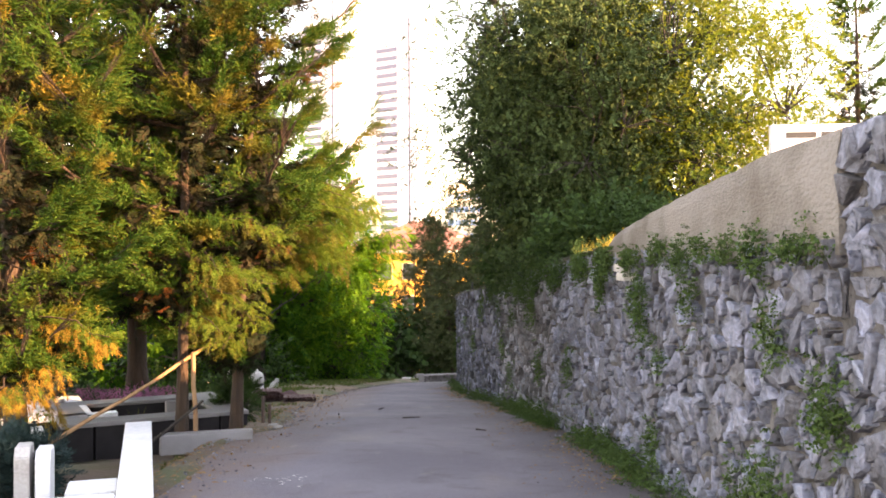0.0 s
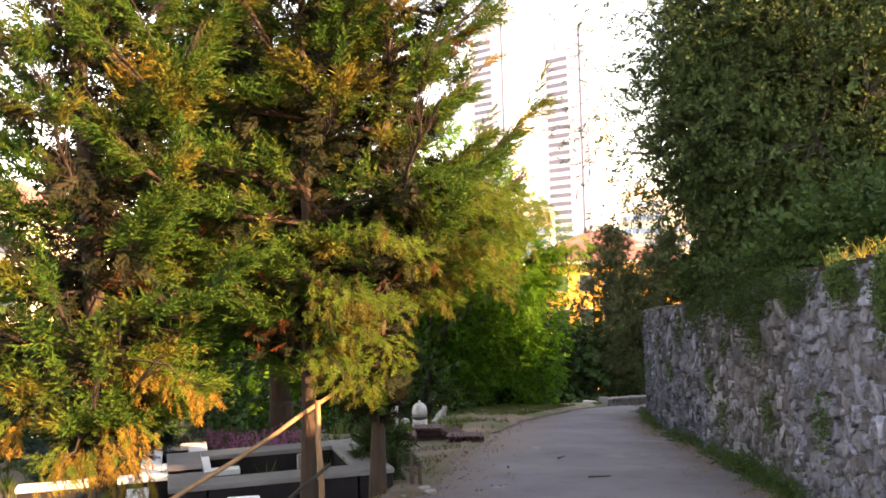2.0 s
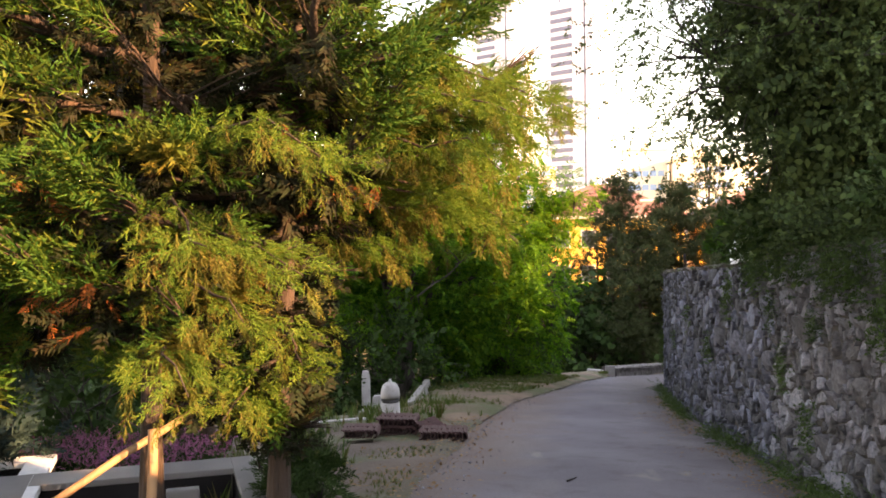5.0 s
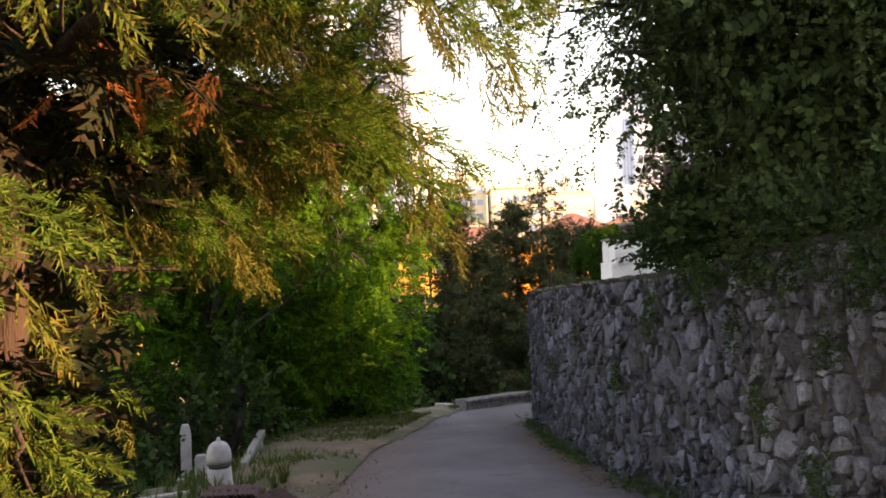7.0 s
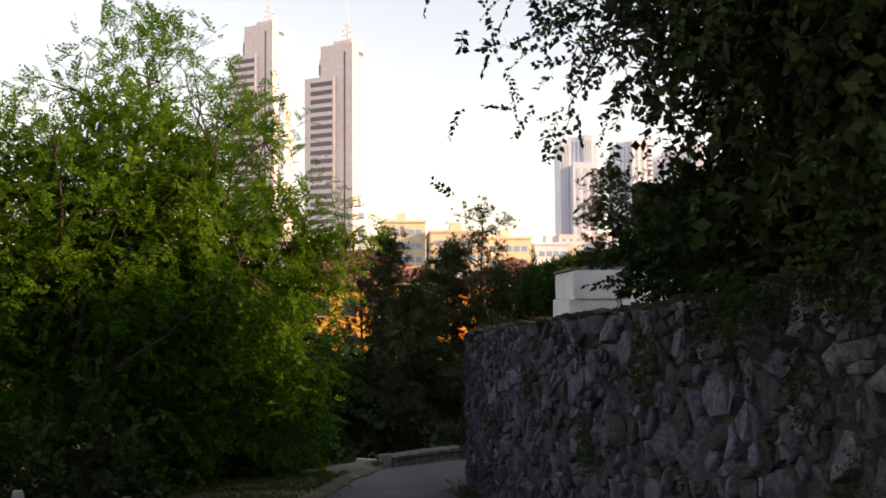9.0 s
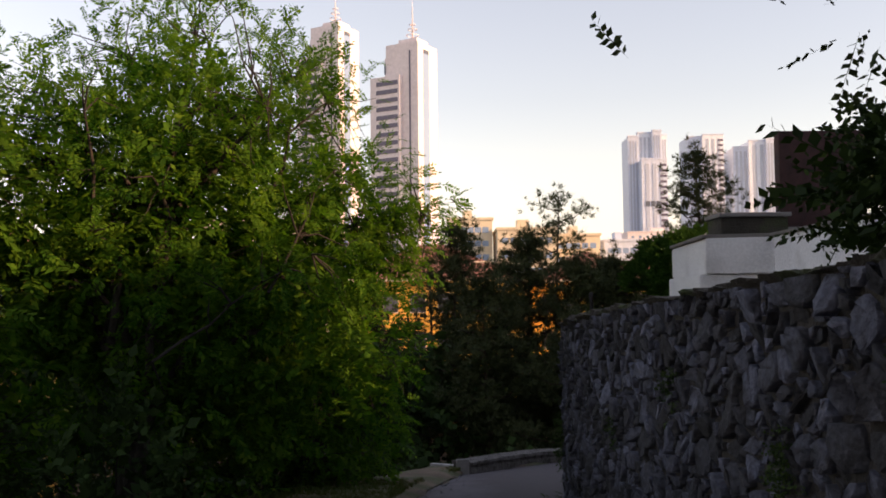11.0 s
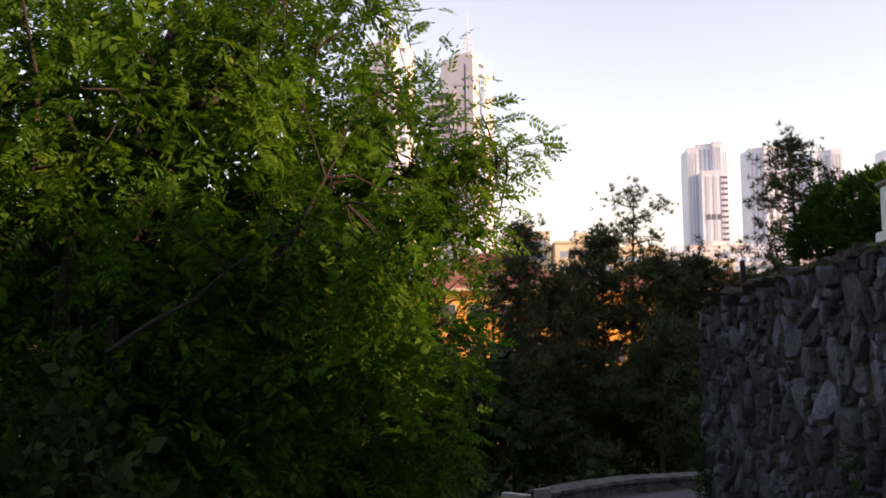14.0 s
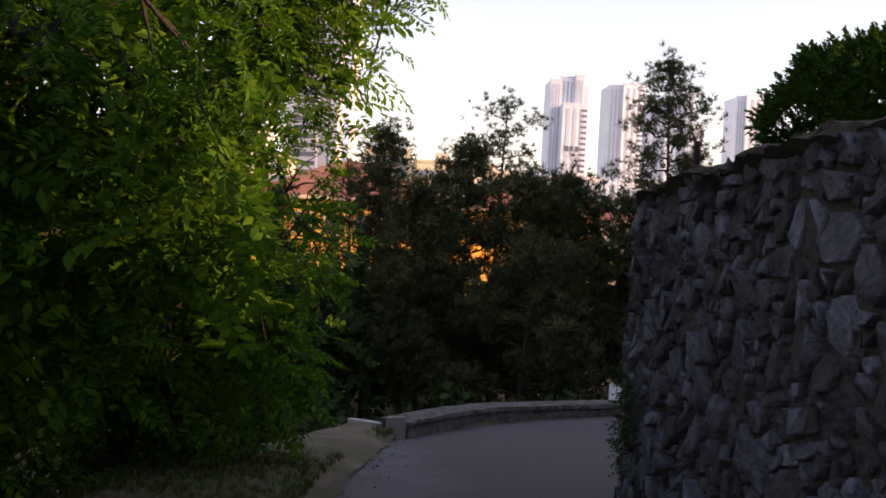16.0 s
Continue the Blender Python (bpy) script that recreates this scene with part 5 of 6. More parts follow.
shrub((1.85, 13.1, 1.22), (0.55, 1.1, 0.36), 88, 520, TWIGS, "plum", 0.26, "dark trailing shrub on the wall top", "shrub", 0.4, 0.4)
shrub((1.60, 15.0, 1.06), (0.55, 1.0, 0.34), 89, 520, TWIGS, "plum", 0.26, "dark trailing shrub on the wall top", "shrub", 0.4, 0.4)
shrub((2.3, 12.3, 1.35), (0.9, 1.3, 0.55), 86, 800, TWIGS, "dark_leaf", 0.34, "dark shrub under the plum tree", "shrub", 0.4, 0.4)
shrub((3.3, 20.2, 1.0), (0.9, 1.1, 0.6), 87, 600, TWIGS, "plum", 0.34, "leafy shrub on the terrace", "shrub", 0.4, 0.4)


# ---- things beside the lane ----
def turned(x, y, z, deg):
    return pose(x, y, z, 0, 0, deg)


def grave_border(at, length, width, rim, depth, side_m, top_m, name, label, cap=0.05):
    """A grave surround: four walls with flat cap stones and a bed of soil."""
    g = tagged(thing(name, at), label, "grave")
    sides = [(0, 0, rim, length), (width - rim, 0, width, length), (rim, 0, width - rim, rim), (rim, length - rim, width - rim, length)]
    for x0, y0, x1, y1 in sides:
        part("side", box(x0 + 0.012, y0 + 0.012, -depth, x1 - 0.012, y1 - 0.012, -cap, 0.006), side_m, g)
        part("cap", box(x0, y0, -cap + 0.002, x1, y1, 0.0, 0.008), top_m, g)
    part("bed", box(rim, rim, -depth, width - rim, length - rim, -depth * 0.55, 0.0), M["soil"], g, "bare soil bed")
    return g


# granite grave: its near edge runs from (-4.35, 10.22) to (-2.43, 11.25)
GR = turned(-4.35, 10.22, -0.26, 28.2)
granite = grave_border(GR, 1.86, 2.18, 0.36, 0.55, M["granite"], M["granite_top"], "granite_grave", "granite grave surround under the cypress, sides coloured dark as shade, grey polished top")
stone_small = tagged(thing("grave_marker", GR @ pose(1.32, 0.75, -0.35)), "small grey granite marker standing in the grave bed", "gravestone")
part("slab", box(0, 0, 0, 0.22, 0.09, 0.42, 0.012), M["granite_top"], stone_small)

# two white marble graves sharing a front kerb
MW = turned(-5.38, 10.44, -0.26, 27.5)
white = tagged(thing("white_grave", MW), "sunlit white marble grave surround with open beds", "grave")


def capped_kerb(owner, name, x0, y0, x1, y1, top=0.0):
    """A kerb in the darkened side granite under a white marble cap."""
    k = part(name, box(x0 + 0.015, y0 + 0.015, -0.55, x1 - 0.015, y1 - 0.015, top - 0.06, 0.006), M["granite"], owner, "kerb base in the darkened granite")
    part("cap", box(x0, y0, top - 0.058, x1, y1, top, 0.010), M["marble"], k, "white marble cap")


capped_kerb(white, "front_kerb", -0.6, 0.0, 1.52, 0.17)
for x in (0.53, 1.03):
    capped_kerb(white, "kerb", x, 0.18, x + 0.21, 1.65, -0.003)
capped_kerb(white, "cross_kerb", 0.745, 0.36, 1.025, 0.66, -0.006)
capped_kerb(white, "cross_kerb", 0.53, 1.66, 1.24, 1.84, -0.006)
white2 = tagged(thing("white_grave", turned(-4.62, 9.93, -0.30, 28.0)), "low white marble kerb beside the granite grave", "grave")
capped_kerb(white2, "kerb", 0.0, 0.0, 0.20, 0.50)

# near marble grave beside the lane
MN = turned(-1.98, 6.08, 0.0, 18.0)
near_grave = tagged(thing("marble_grave", MN), "white marble grave kerb at the lane's edge", "grave")
part("kerb", box(-0.25, 0.02, -0.5, 0.0, 3.1, 0.0, 0.015), M["marble"], near_grave)
part("kerb", box(-1.6, 0.0, -0.5, -0.255, 0.19, -0.003, 0.015), M["marble"], near_grave)
part("step", box(-0.62, 0.66, -0.5, -0.262, 1.05, -0.09, 0.012), M["marble"], near_grave)
part("bed", box(-1.6, 0.2, -0.5, -0.27, 3.0, -0.38, 0.0), M["soil"], near_grave, "bare soil bed")


def headstone(at, w, h, d, material, label):
    """An upright slab with cut shoulders."""
    g = tagged(thing("headstone", at), label, "gravestone")
    bm = bmesh.new()
    prof = [(0, 0), (w, 0), (w, h * 0.86), (w * 0.82, h), (w * 0.18, h), (0, h * 0.86)]
    a = [bm.verts.new((x, 0, z)) for x, z in prof]
    b = [bm.verts.new((x, d, z)) for x, z in prof]
    bm.faces.new(a)
    bm.faces.new(list(reversed(b)))
    for i in range(len(prof)):
        bm.faces.new((a[i], b[i], b[(i + 1) % len(prof)], a[(i + 1) % len(prof)]))
    bmesh.ops.recalc_face_normals(bm, faces=bm.faces)
    bmesh.ops.bevel(bm, geom=list(bm.edges), offset=0.008, segments=2, affect="EDGES")
    part("slab", bm, material, g)
    part("foot", box(-0.05, -0.05, -0.25, w + 0.05, d + 0.05, 0.05, 0.01), material, g)
    return g


headstone(turned(-3.02, 6.85, -0.35, 108), 0.34, 0.50, 0.11, M["marble"], "white marble headstone with cut shoulders")
headstone(turned(-3.17, 6.82, -0.35, 108), 0.34, 0.53, 0.11, M["old_marble"], "grey weathered headstone beside the white one")
headstone(turned(-5.35, 22.5, -2.0, 20), 0.16, 0.88, 0.12, M["old_marble"], "tall weathered white headstone in the grass")
headstone(turned(-5.0, 22.0, -1.95, 20), 0.20, 0.45, 0.16, M["old_marble"], "short white foot stone in the grass")


def pole(name, a, b, r0, r1, material, label, category, sides=9):
    p = limb_path(a, b, 0.0, 9, 0.004)
    me = tri_mesh(name, *tube(p, np.linspace(r0, r1, 9), sides), material, True)
    return tagged(part(name, me), label, category)


pole("wooden_pole", (-4.42, 7.85, -0.62), (-2.70, 10.27, 0.63), 0.022, 0.019, M["wood"], "long peeled wooden pole propped on an upright stake", "pole")
pole("wooden_stake", (-2.66, 9.72, -0.80), (-2.77, 9.95, 0.60), 0.028, 0.024, M["wood"], "upright wooden stake holding up a long pole", "stake")
pole("wooden_stick", (-3.55, 9.20, -0.70), (-2.62, 9.80, 0.08), 0.020, 0.015, M["bark_grey"], "thin grey stick leaning on the stake", "stick")
pole("iron_post", (-2.27, 11.30, -0.60), (-2.25, 11.28, -0.10), 0.024, 0.022, M["rust"], "short rusty iron post at the lane's edge", "post")
pole("iron_post", (-2.20, 11.36, -0.60), (-2.18, 11.34, -0.20), 0.022, 0.020, M["rust"], "short rusty iron post at the lane's edge", "post")
pole("iron_stake", (0.90, 26.2, 0.35), (0.89, 26.2, 0.97), 0.028, 0.026, M["iron"], "dark iron stake standing on the wall's end", "stake")
for x, y, s in ((-2.12, 11.2, 0.065), (-2.02, 11.05, 0.05)):
    bm = bmesh.new()
    bmesh.ops.create_icosphere(bm, subdivisions=2, radius=s)
    for v in bm.verts:
        v.co = Vector((v.co.x * 1.3, v.co.y, v.co.z * 0.6)) + Vector(noise.noise_vector(v.co * 14)) * s * 0.25
    tagged(part("loose_stone", bm, M["concrete"], at=pose(x, y, float(road_z(y)) + 0.02, 0, 0, 30)), "pale loose stone at the foot of the posts", "stone")


def turban_stone(at):
    """A round marker: tapered shaft, collar ring and domed cap with a knob."""
    g = tagged(thing("grave_pillar", at), "weathered pale grave pillar with a domed cap beside stacked tiles", "gravestone")

    def lathe(name, prof, material, label=""):
        n = 24
        v = [(r * math.cos(2 * math.pi * k / n), r * math.sin(2 * math.pi * k / n), z) for r, z in prof for k in range(n)]
        f = [(i * n + k, i * n + (k + 1) % n, (i + 1) * n + (k + 1) % n, (i + 1) * n + k) for i in range(len(prof) - 1) for k in range(n)]
        f += [tuple(reversed(range(n))), tuple(range((len(prof) - 1) * n, len(prof) * n))]
        part(name, poly_mesh(name, v, f, material, True), parent=g, label=label)
    lathe("shaft", [(0.215, -0.2), (0.205, 0.05), (0.165, 0.42)], M["old_marble"])
    lathe("collar", [(0.15, 0.42), (0.15, 0.445), (0.172, 0.45), (0.172, 0.475), (0.15, 0.48)], M["mortar"], "dark grooved ring")
    lathe("cap", [(0.172, 0.482), (0.176, 0.55), (0.165, 0.62), (0.135, 0.68), (0.085, 0.715), (0.03, 0.73), (0.028, 0.76), (0.01, 0.775)], M["old_marble"], "weathered domed cap with a knob")
    return g


turban_stone(pose(-3.92, 19.1, -1.45) @ Matrix.Diagonal((0.82, 0.82, 1.0, 1.0)))


def tile_stack(at, nx, ny, layers, label):
    """Hollow clay tiles stacked on edge."""
    g = tagged(thing("tile_stack", at), label, "roof tiles")
    bm = bmesh.new()
    n, w, d, h = 8, 0.045, 0.20, 0.11                # a curved tile standing on edge
    prof = [(0.5 * math.cos(math.pi * k / n) * h, math.sin(math.pi * k / n) * 0.05) for k in range(n + 1)]
    prof += [(0.5 * math.cos(math.pi * k / n) * (h - 0.024), math.sin(math.pi * k / n) * 0.05 - 0.012) for k in range(n, -1, -1)]
    a = [bm.verts.new((z, 0, x + h / 2)) for x, z in prof]
    b = [bm.verts.new((z, d, x + h / 2)) for x, z in prof]
    k = len(prof)
    for i in range(k):
        bm.faces.new((a[i], a[(i + 1) % k], b[(i + 1) % k], b[i]))
    for i in range(n):
        bm.faces.new((a[i], a[k - 1 - i], a[k - 2 - i], a[i + 1]))
        bm.faces.new((b[i], b[i + 1], b[k - 2 - i], b[k - 1 - i]))
    bmesh.ops.recalc_face_normals(bm, faces=bm.faces)
    me = bpy.data.meshes.new("tile")
    bm.to_mesh(me)
    bm.free()
    me.materials.append(M["clay"])
    for q in range(layers):
        for j in range(ny):
            for i in range(nx - q):
                part("tile", me, parent=g, at=pose(i * w + q * w * 0.5 + rng.normal() * 0.003, j * 0.21 + rng.normal() * 0.004, q * 0.105, 0, rng.normal() * 4, rng.normal() * 2))
    return g


low_kerb = tagged(thing("marble_kerb", turned(-5.05, 18.05, -1.17, 31)), "thin white marble kerb in the grass beside the grave pillar", "kerb")
part("kerb", box(0, 0, -0.5, 1.08, 0.09, 0.0, 0.012), M["old_marble"], low_kerb)
TS = "dark red clay tiles stacked on edge beside the grave pillar"
tile_stack(turned(-3.90, 16.55, -1.00, 8), 10, 2, 1, TS)
tile_stack(turned(-3.62, 17.15, -1.08, 4), 12, 2, 2, TS)
tile_stack(turned(-3.14, 17.20, -1.00, -25) @ pose(0, 0, 0, 0, 24, 0), 10, 2, 1, "dark red clay tiles slumped between two stacks")
tile_stack(turned(-2.95, 16.75, -1.04, 8), 13, 2, 1, TS)

step_slab = tagged(thing("concrete_slab", turned(-3.02, 9.56, -0.25, 17.0)), "low weathered concrete slab at the foot of the cypress", "kerb")
part("slab", box(0, 0, -0.22, 0.98, 0.14, 0.0, 0.015, jitter=0.01), M["granite_top"], step_slab)
for tx, ty, tl, ta in ((-0.42, 12.2, 0.24, 12.0), (-0.95, 14.1, 0.15, 60.0), (0.45, 10.4, 0.13, -30.0), (-1.5, 13.0, 0.12, 100.0)):
    c, n = math.cos(radians(ta)) * tl / 2, math.sin(radians(ta)) * tl / 2
    z = float(road_z(ty)) + 0.042
    pole("fallen_twig", (tx - c, ty - n, z), (tx + c, ty + n, z), 0.010, 0.005, M["bark_grey"], "dead twig lying on the asphalt lane", "twig", 6)

# concrete slab that holds the sandy shoulder
slab = tagged(thing("retaining_slab", pose(0, 0, 0)), "pale concrete kerb slab holding back the sandy shoulder", "kerb")
part("slab", box(0, 0, -0.75, 0.11, 3.45, 0.0, 0.012), M["concrete"], slab, at=turned(-4.02, 20.55, -1.30, 7.0) @ pose(0, 0, 0, -3.2, 0, 0))
part("end_slab", box(-0.9, 0, -0.75, 0.0, 0.14, -0.12, 0.012), M["concrete"], slab, at=turned(-3.88, 20.40, -1.32, 7.0))

# parapet round the bend
PAR = resample([(-0.62, 33.25), (0.15, 34.75), (0.98, 36.0), (2.0, 36.85), (4.4, 38.15), (9, 39.5), (18, 41.2)], 60)
parapet = tagged(thing("parapet"), "low stone parapet with a concrete cap round the bend", "parapet", kind="structure")


def strip(name, line, prof, zs, material, parent, label=""):
    """A long solid of one section along a line in plan."""
    t = np.gradient(line, axis=0)
    t /= np.linalg.norm(t, axis=1)[:, None]
    nrm = np.stack([-t[:, 1], t[:, 0]], 1)
    verts = []
    for i in range(len(line)):
        for o, h in prof:
            wob = 0.018 * noise.noise(Vector((line[i, 0] * 3, line[i, 1] * 3, o * 9 + h * 7)))
            verts.append((line[i, 0] + nrm[i, 0] * (o + wob), line[i, 1] + nrm[i, 1] * (o + wob), zs[i] + h + wob))
    m = len(prof)
    faces = [(i * m + c, i * m + (c + 1) % m, (i + 1) * m + (c + 1) % m, (i + 1) * m + c) for i in range(len(line) - 1) for c in range(m)]
    faces += [tuple(reversed(range(m))), tuple(range((len(line) - 1) * m, len(line) * m))]
    return part(name, poly_mesh(name, verts, faces, material), parent=parent, label=label)


pz = np.array([-2.60 - 0.10 * (y - 33.25) for y in PAR[:, 1]])
strip("base", PAR, [(0.0, -0.75), (0.42, -2.2), (0.42, -0.07), (0.0, -0.07)], pz, M["old_wall"], parapet, "rough stone base")
strip("cap", PAR, [(-0.05, -0.09), (0.47, -0.09), (0.47, -0.02), (-0.05, -0.02)], pz, M["old_wall"], parapet, "worn concrete cap")
k1 = tagged(thing("kerb_stone", turned(-1.52, 34.19, -2.80, -28.6)), "pale kerb stone at the shoulder's end", "kerb")
part("stone", box(0, 0, -0.4, 0.78, 0.12, 0.0, 0.015), M["old_marble"], k1)
k2 = tagged(thing("kerb_stone", turned(-0.93, 33.1, -2.52, 12)), "pale grey upright stone beside the parapet", "kerb")
part("stone", box(0.0, 0, -0.5, 0.28, 0.10, -0.02, 0.015), M["concrete"], k2)
k3 = tagged(thing("kerb_stone", turned(4.2, 39.2, -3.0, -15)), "white kerb stone behind the parapet", "kerb")
part("stone", box(0, 0, -0.8, 0.9, 0.12, 0.12, 0.015), M["whitewash"], k3)
k4 = tagged(thing("kerb_stone", turned(-3.75, 29.25, -2.4, -20)), "short white kerb stone on the shoulder's brink", "kerb")
part("stone", box(0, 0, -0.4, 0.5, 0.1, 0.03, 0.012), M["whitewash"], k4)


# ---- graves on the terrace ----
def platform(points, z0, z1, name, label):
    """A whitewashed grave platform: walls, a projecting plinth and a grey coping."""
    g = tagged(thing(name), label, "grave")

    def prism(nm, grow, a, b, material, lab=""):
        bm = bmesh.new()
        c = np.mean(points, axis=0)
        pts = [Vector((*(np.array(p) + (np.array(p) - c) / np.linalg.norm(np.array(p) - c) * grow), 0)) for p in points]
        lo = [bm.verts.new((p.x, p.y, a)) for p in pts]
        hi = [bm.verts.new((p.x, p.y, b)) for p in pts]
        bm.faces.new(list(reversed(lo)))
        bm.faces.new(hi)
        for i in range(len(pts)):
            j = (i + 1) % len(pts)
            bm.faces.new((lo[i], lo[j], hi[j], hi[i]))
        bmesh.ops.recalc_face_normals(bm, faces=bm.faces)
        bmesh.ops.bevel(bm, geom=list(bm.edges), offset=0.012, segments=2, affect="EDGES")
        part(nm, bm, material, g, lab)
    prism("plinth", 0.07, z0, z0 + 0.42, M["whitewash"])
    prism("wall", 0.0, z0 + 0.423, z1 - 0.04, M["whitewash"])
    prism("coping", 0.05, z1 - 0.038, z1, M["concrete"], "thin grey coping")
    return g


platform([(1.72, 24.95), (1.55, 22.88), (2.2, 22.72), (2.16, 17.6), (5.6, 17.2), (5.6, 25.2)], 0.70, 1.54, "grave_platform", "whitewashed raised grave platform with grey coping on the terrace")
monument = tagged(thing("grave_monument", pose(2.50, 23.3, 1.54)), "tall brown stone grave monument on the white platform", "monument")
part("slab", box(0, 0, 0, 0.95, 0.16, 1.16, 0.02), M["clay"], monument)
part("plinth", box(-0.06, -0.05, -0.002, 1.01, 0.21, 0.10, 0.015), M["concrete"], monument)
planter = tagged(thing("stone_planter", pose(1.80, 23.15, 1.54)), "low dark stone planter on the white platform", "planter")
part("body", box(0, 0, 0, 0.72, 0.5, 0.20, 0.015), M["earth_cap"], planter)
part("rim", box(-0.03, -0.03, 0.202, 0.75, 0.53, 0.25, 0.012), M["concrete"], planter)
name_stone = tagged(thing("name_stone", turned(3.42, 9.2, 1.75, -6)), "white marble name stone above the rendered wall", "gravestone")
part("slab", box(0, 0, -0.1, 0.95, 0.10, 1.24, 0.012), M["marble"], name_stone)
for k, (w, x) in enumerate(((0.30, 0.15), (0.22, 0.50))):
    part("inscription", box(x, -0.006, 1.10, x + w, 0.0, 1.16, 0.0), M["sign_bar"], name_stone, "worn dark inscription bar")
for k in range(2):
    blk = tagged(thing("marble_block", pose(1.56 + 0.01 * k, 7.62 + 0.17 * (k % 2), 1.42 + 0.075 * k)), "broken white marble block set in the wall", "stone")
    part("block", box(0, 0, 0, 0.2, 0.30, 0.07, 0.012, jitter=0.008), M["old_marble"], blk)


# ---- far buildings ----
def windows_on(parent, x0, x1, z0, z1, y, cols, floors, w, h, glass, frame_m):
    """Windows with projecting surrounds on a wall that faces -y."""
    for i in range(cols):
        for j in range(floors):
            x = x0 + (x1 - x0) * (i + 0.5) / cols
            z = z0 + (z1 - z0) * (j + 0.5) / floors
            win = part("window", box(x - w / 2 - 0.08, y - 0.05, z - h / 2 - 0.08, x + w / 2 + 0.08, y + 0.05, z + h / 2 + 0.08, 0.0), frame_m, parent)
            part("pane", box(x - w / 2, y - 0.065, z - h / 2, x + w / 2, y - 0.052, z + h / 2, 0.0), glass, win)


def house(x0, x1, y0, y1, z0, eave, ridge, wall_m, label, cols=5, floors=3, along="x"):
    g = tagged(thing("house"), label, "house")
    part("wall", box(x0, y0, z0, x1, y1, eave, 0.0), wall_m, g)
    o, bm = 0.6, bmesh.new()
    inset = min(x1 - x0, y1 - y0) / 2
    a = [bm.verts.new(p) for p in ((x0 - o, y0 - o, eave), (x1 + o, y0 - o, eave), (x1 + o, y1 + o, eave), (x0 - o, y1 + o, eave))]
    lo = [bm.verts.new((v.co.x, v.co.y, eave - 0.18)) for v in a]
    ym = (y0 + y1) / 2
    r0, r1 = bm.verts.new((x0 + inset, ym, ridge)), bm.verts.new((x1 - inset + 0.01, ym, ridge))
    for f in ((a[0], a[1], r1, r0), (a[2], a[3], r0, r1), (a[3], a[0], r0), (a[1], a[2], r1)):
        bm.faces.new(f)
    for i in range(4):
        bm.faces.new((lo[i], lo[(i + 1) % 4], a[(i + 1) % 4], a[i]))
    bm.faces.new(list(reversed(lo)))
    bmesh.ops.recalc_face_normals(bm, faces=bm.faces)
    part("roof", bm, M["roof"], g)
    part("eaves_board", box(x0 - o - 0.03, y0 - o - 0.05, eave - 0.2, x1 + o + 0.03, y0 - o, eave + 0.02, 0.0), M["cream"], g, "pale eaves board")
    if cols:
        windows_on(g, x0 + 0.5, x1 - 0.5, z0 + 1.0, eave - 0.4, y0, cols, floors, 1.1, 1.4, M["glass_dark"], M["cream"])
    return g


h1 = house(-9, 5, 85, 97, -11, 2.55, 5.6, M["orange"], "orange rendered house with a red hipped roof behind the pines", 6, 4)
for x in (1.4, 3.6):
    part("dormer", box(x, 87.2, 3.2, x + 1.4, 89.5, 4.0, 0.05), M["cream"], h1, "white dormer")
house(6.2, 16.5, 88, 98, -11, 2.4, 5.0, M["orange"], "orange rendered house with a long red roof", 5, 4)
house(15, 31, 116, 130, -8, 2.8, 5.6, M["cream"], "pale house with a dark red roof further up", 6, 3)
house(-34, -22, 60, 72, -10, 3.0, 6.0, M["orange"], "orange house seen through the cypresses", 5, 4)
house(-24, -15, 78, 90, -10, 2.0, 5.0, M["cream"], "pale house seen through the locust tree", 4, 3)
house(-52, -40, 58, 72, -9, 7.0, 10.0, M["cream"], "pale house beyond the graves", 5, 4)


def block(x0, x1, y0, depth, z0, z1, wall_m, label, cols, floors, w=2.0, h=1.8, roof_box=True):
    g = tagged(thing("apartment_block"), label, "building")
    part("wall", box(x0, y0, z0, x1, y0 + depth, z1, 0.0), wall_m, g)
    part("parapet", box(x0 - 0.4, y0 - 0.4, z1, x1 + 0.4, y0 + depth, z1 + 0.8, 0.0), wall_m, g)
    if roof_box:
        c = x0 + (x1 - x0) * 0.35
        part("stair_head", box(c, y0 + 3, z1 + 0.8, c + (x1 - x0) * 0.2, y0 + 9, z1 + 3.4, 0.0), wall_m, g)
    windows_on(g, x0 + 1, x1 - 1, z0 + (z1 - z0) * 0.25, z1 - 1, y0, cols, floors, w, h, M["glass_pale"], wall_m)
    return g


block(1, 15, 300, 25, -10, 26, M["cream"], "cream apartment block below the twin towers", 5, 6)
block(16, 34, 290, 25, -10, 22, M["cream"], "cream apartment block on the far slope", 6, 5)
block(35, 50, 305, 25, -10, 21, M["cream"], "pale apartment block on the far slope", 5, 5)
block(54, 66, 320, 20, -10, 20, M["tower_grey"], "grey block with a glazed gable", 4, 5)
block(-40, -24, 330, 25, -10, 24, M["cream"], "pale block on the far slope", 5, 6)
block(68, 92, 380, 25, -5, 21, M["cream"], "pale low block at the foot of the grey tower", 7, 5)
block(100, 130, 420, 25, 0, 27, M["tower_grey"], "grey low block on the far slope", 8, 5)
block(-90, -50, 340, 30, -10, 30, M["cream"], "pale block on the far slope", 8, 6)
block(128, 176, 640, 30, 10, 46, M["tower_pale"], "pale podium at the foot of the tower", 9, 6)
block(190, 236, 650, 30, 10, 44, M["tower_pale"], "pale podium on the skyline", 9, 6)


rc = np.random.default_rng(77)
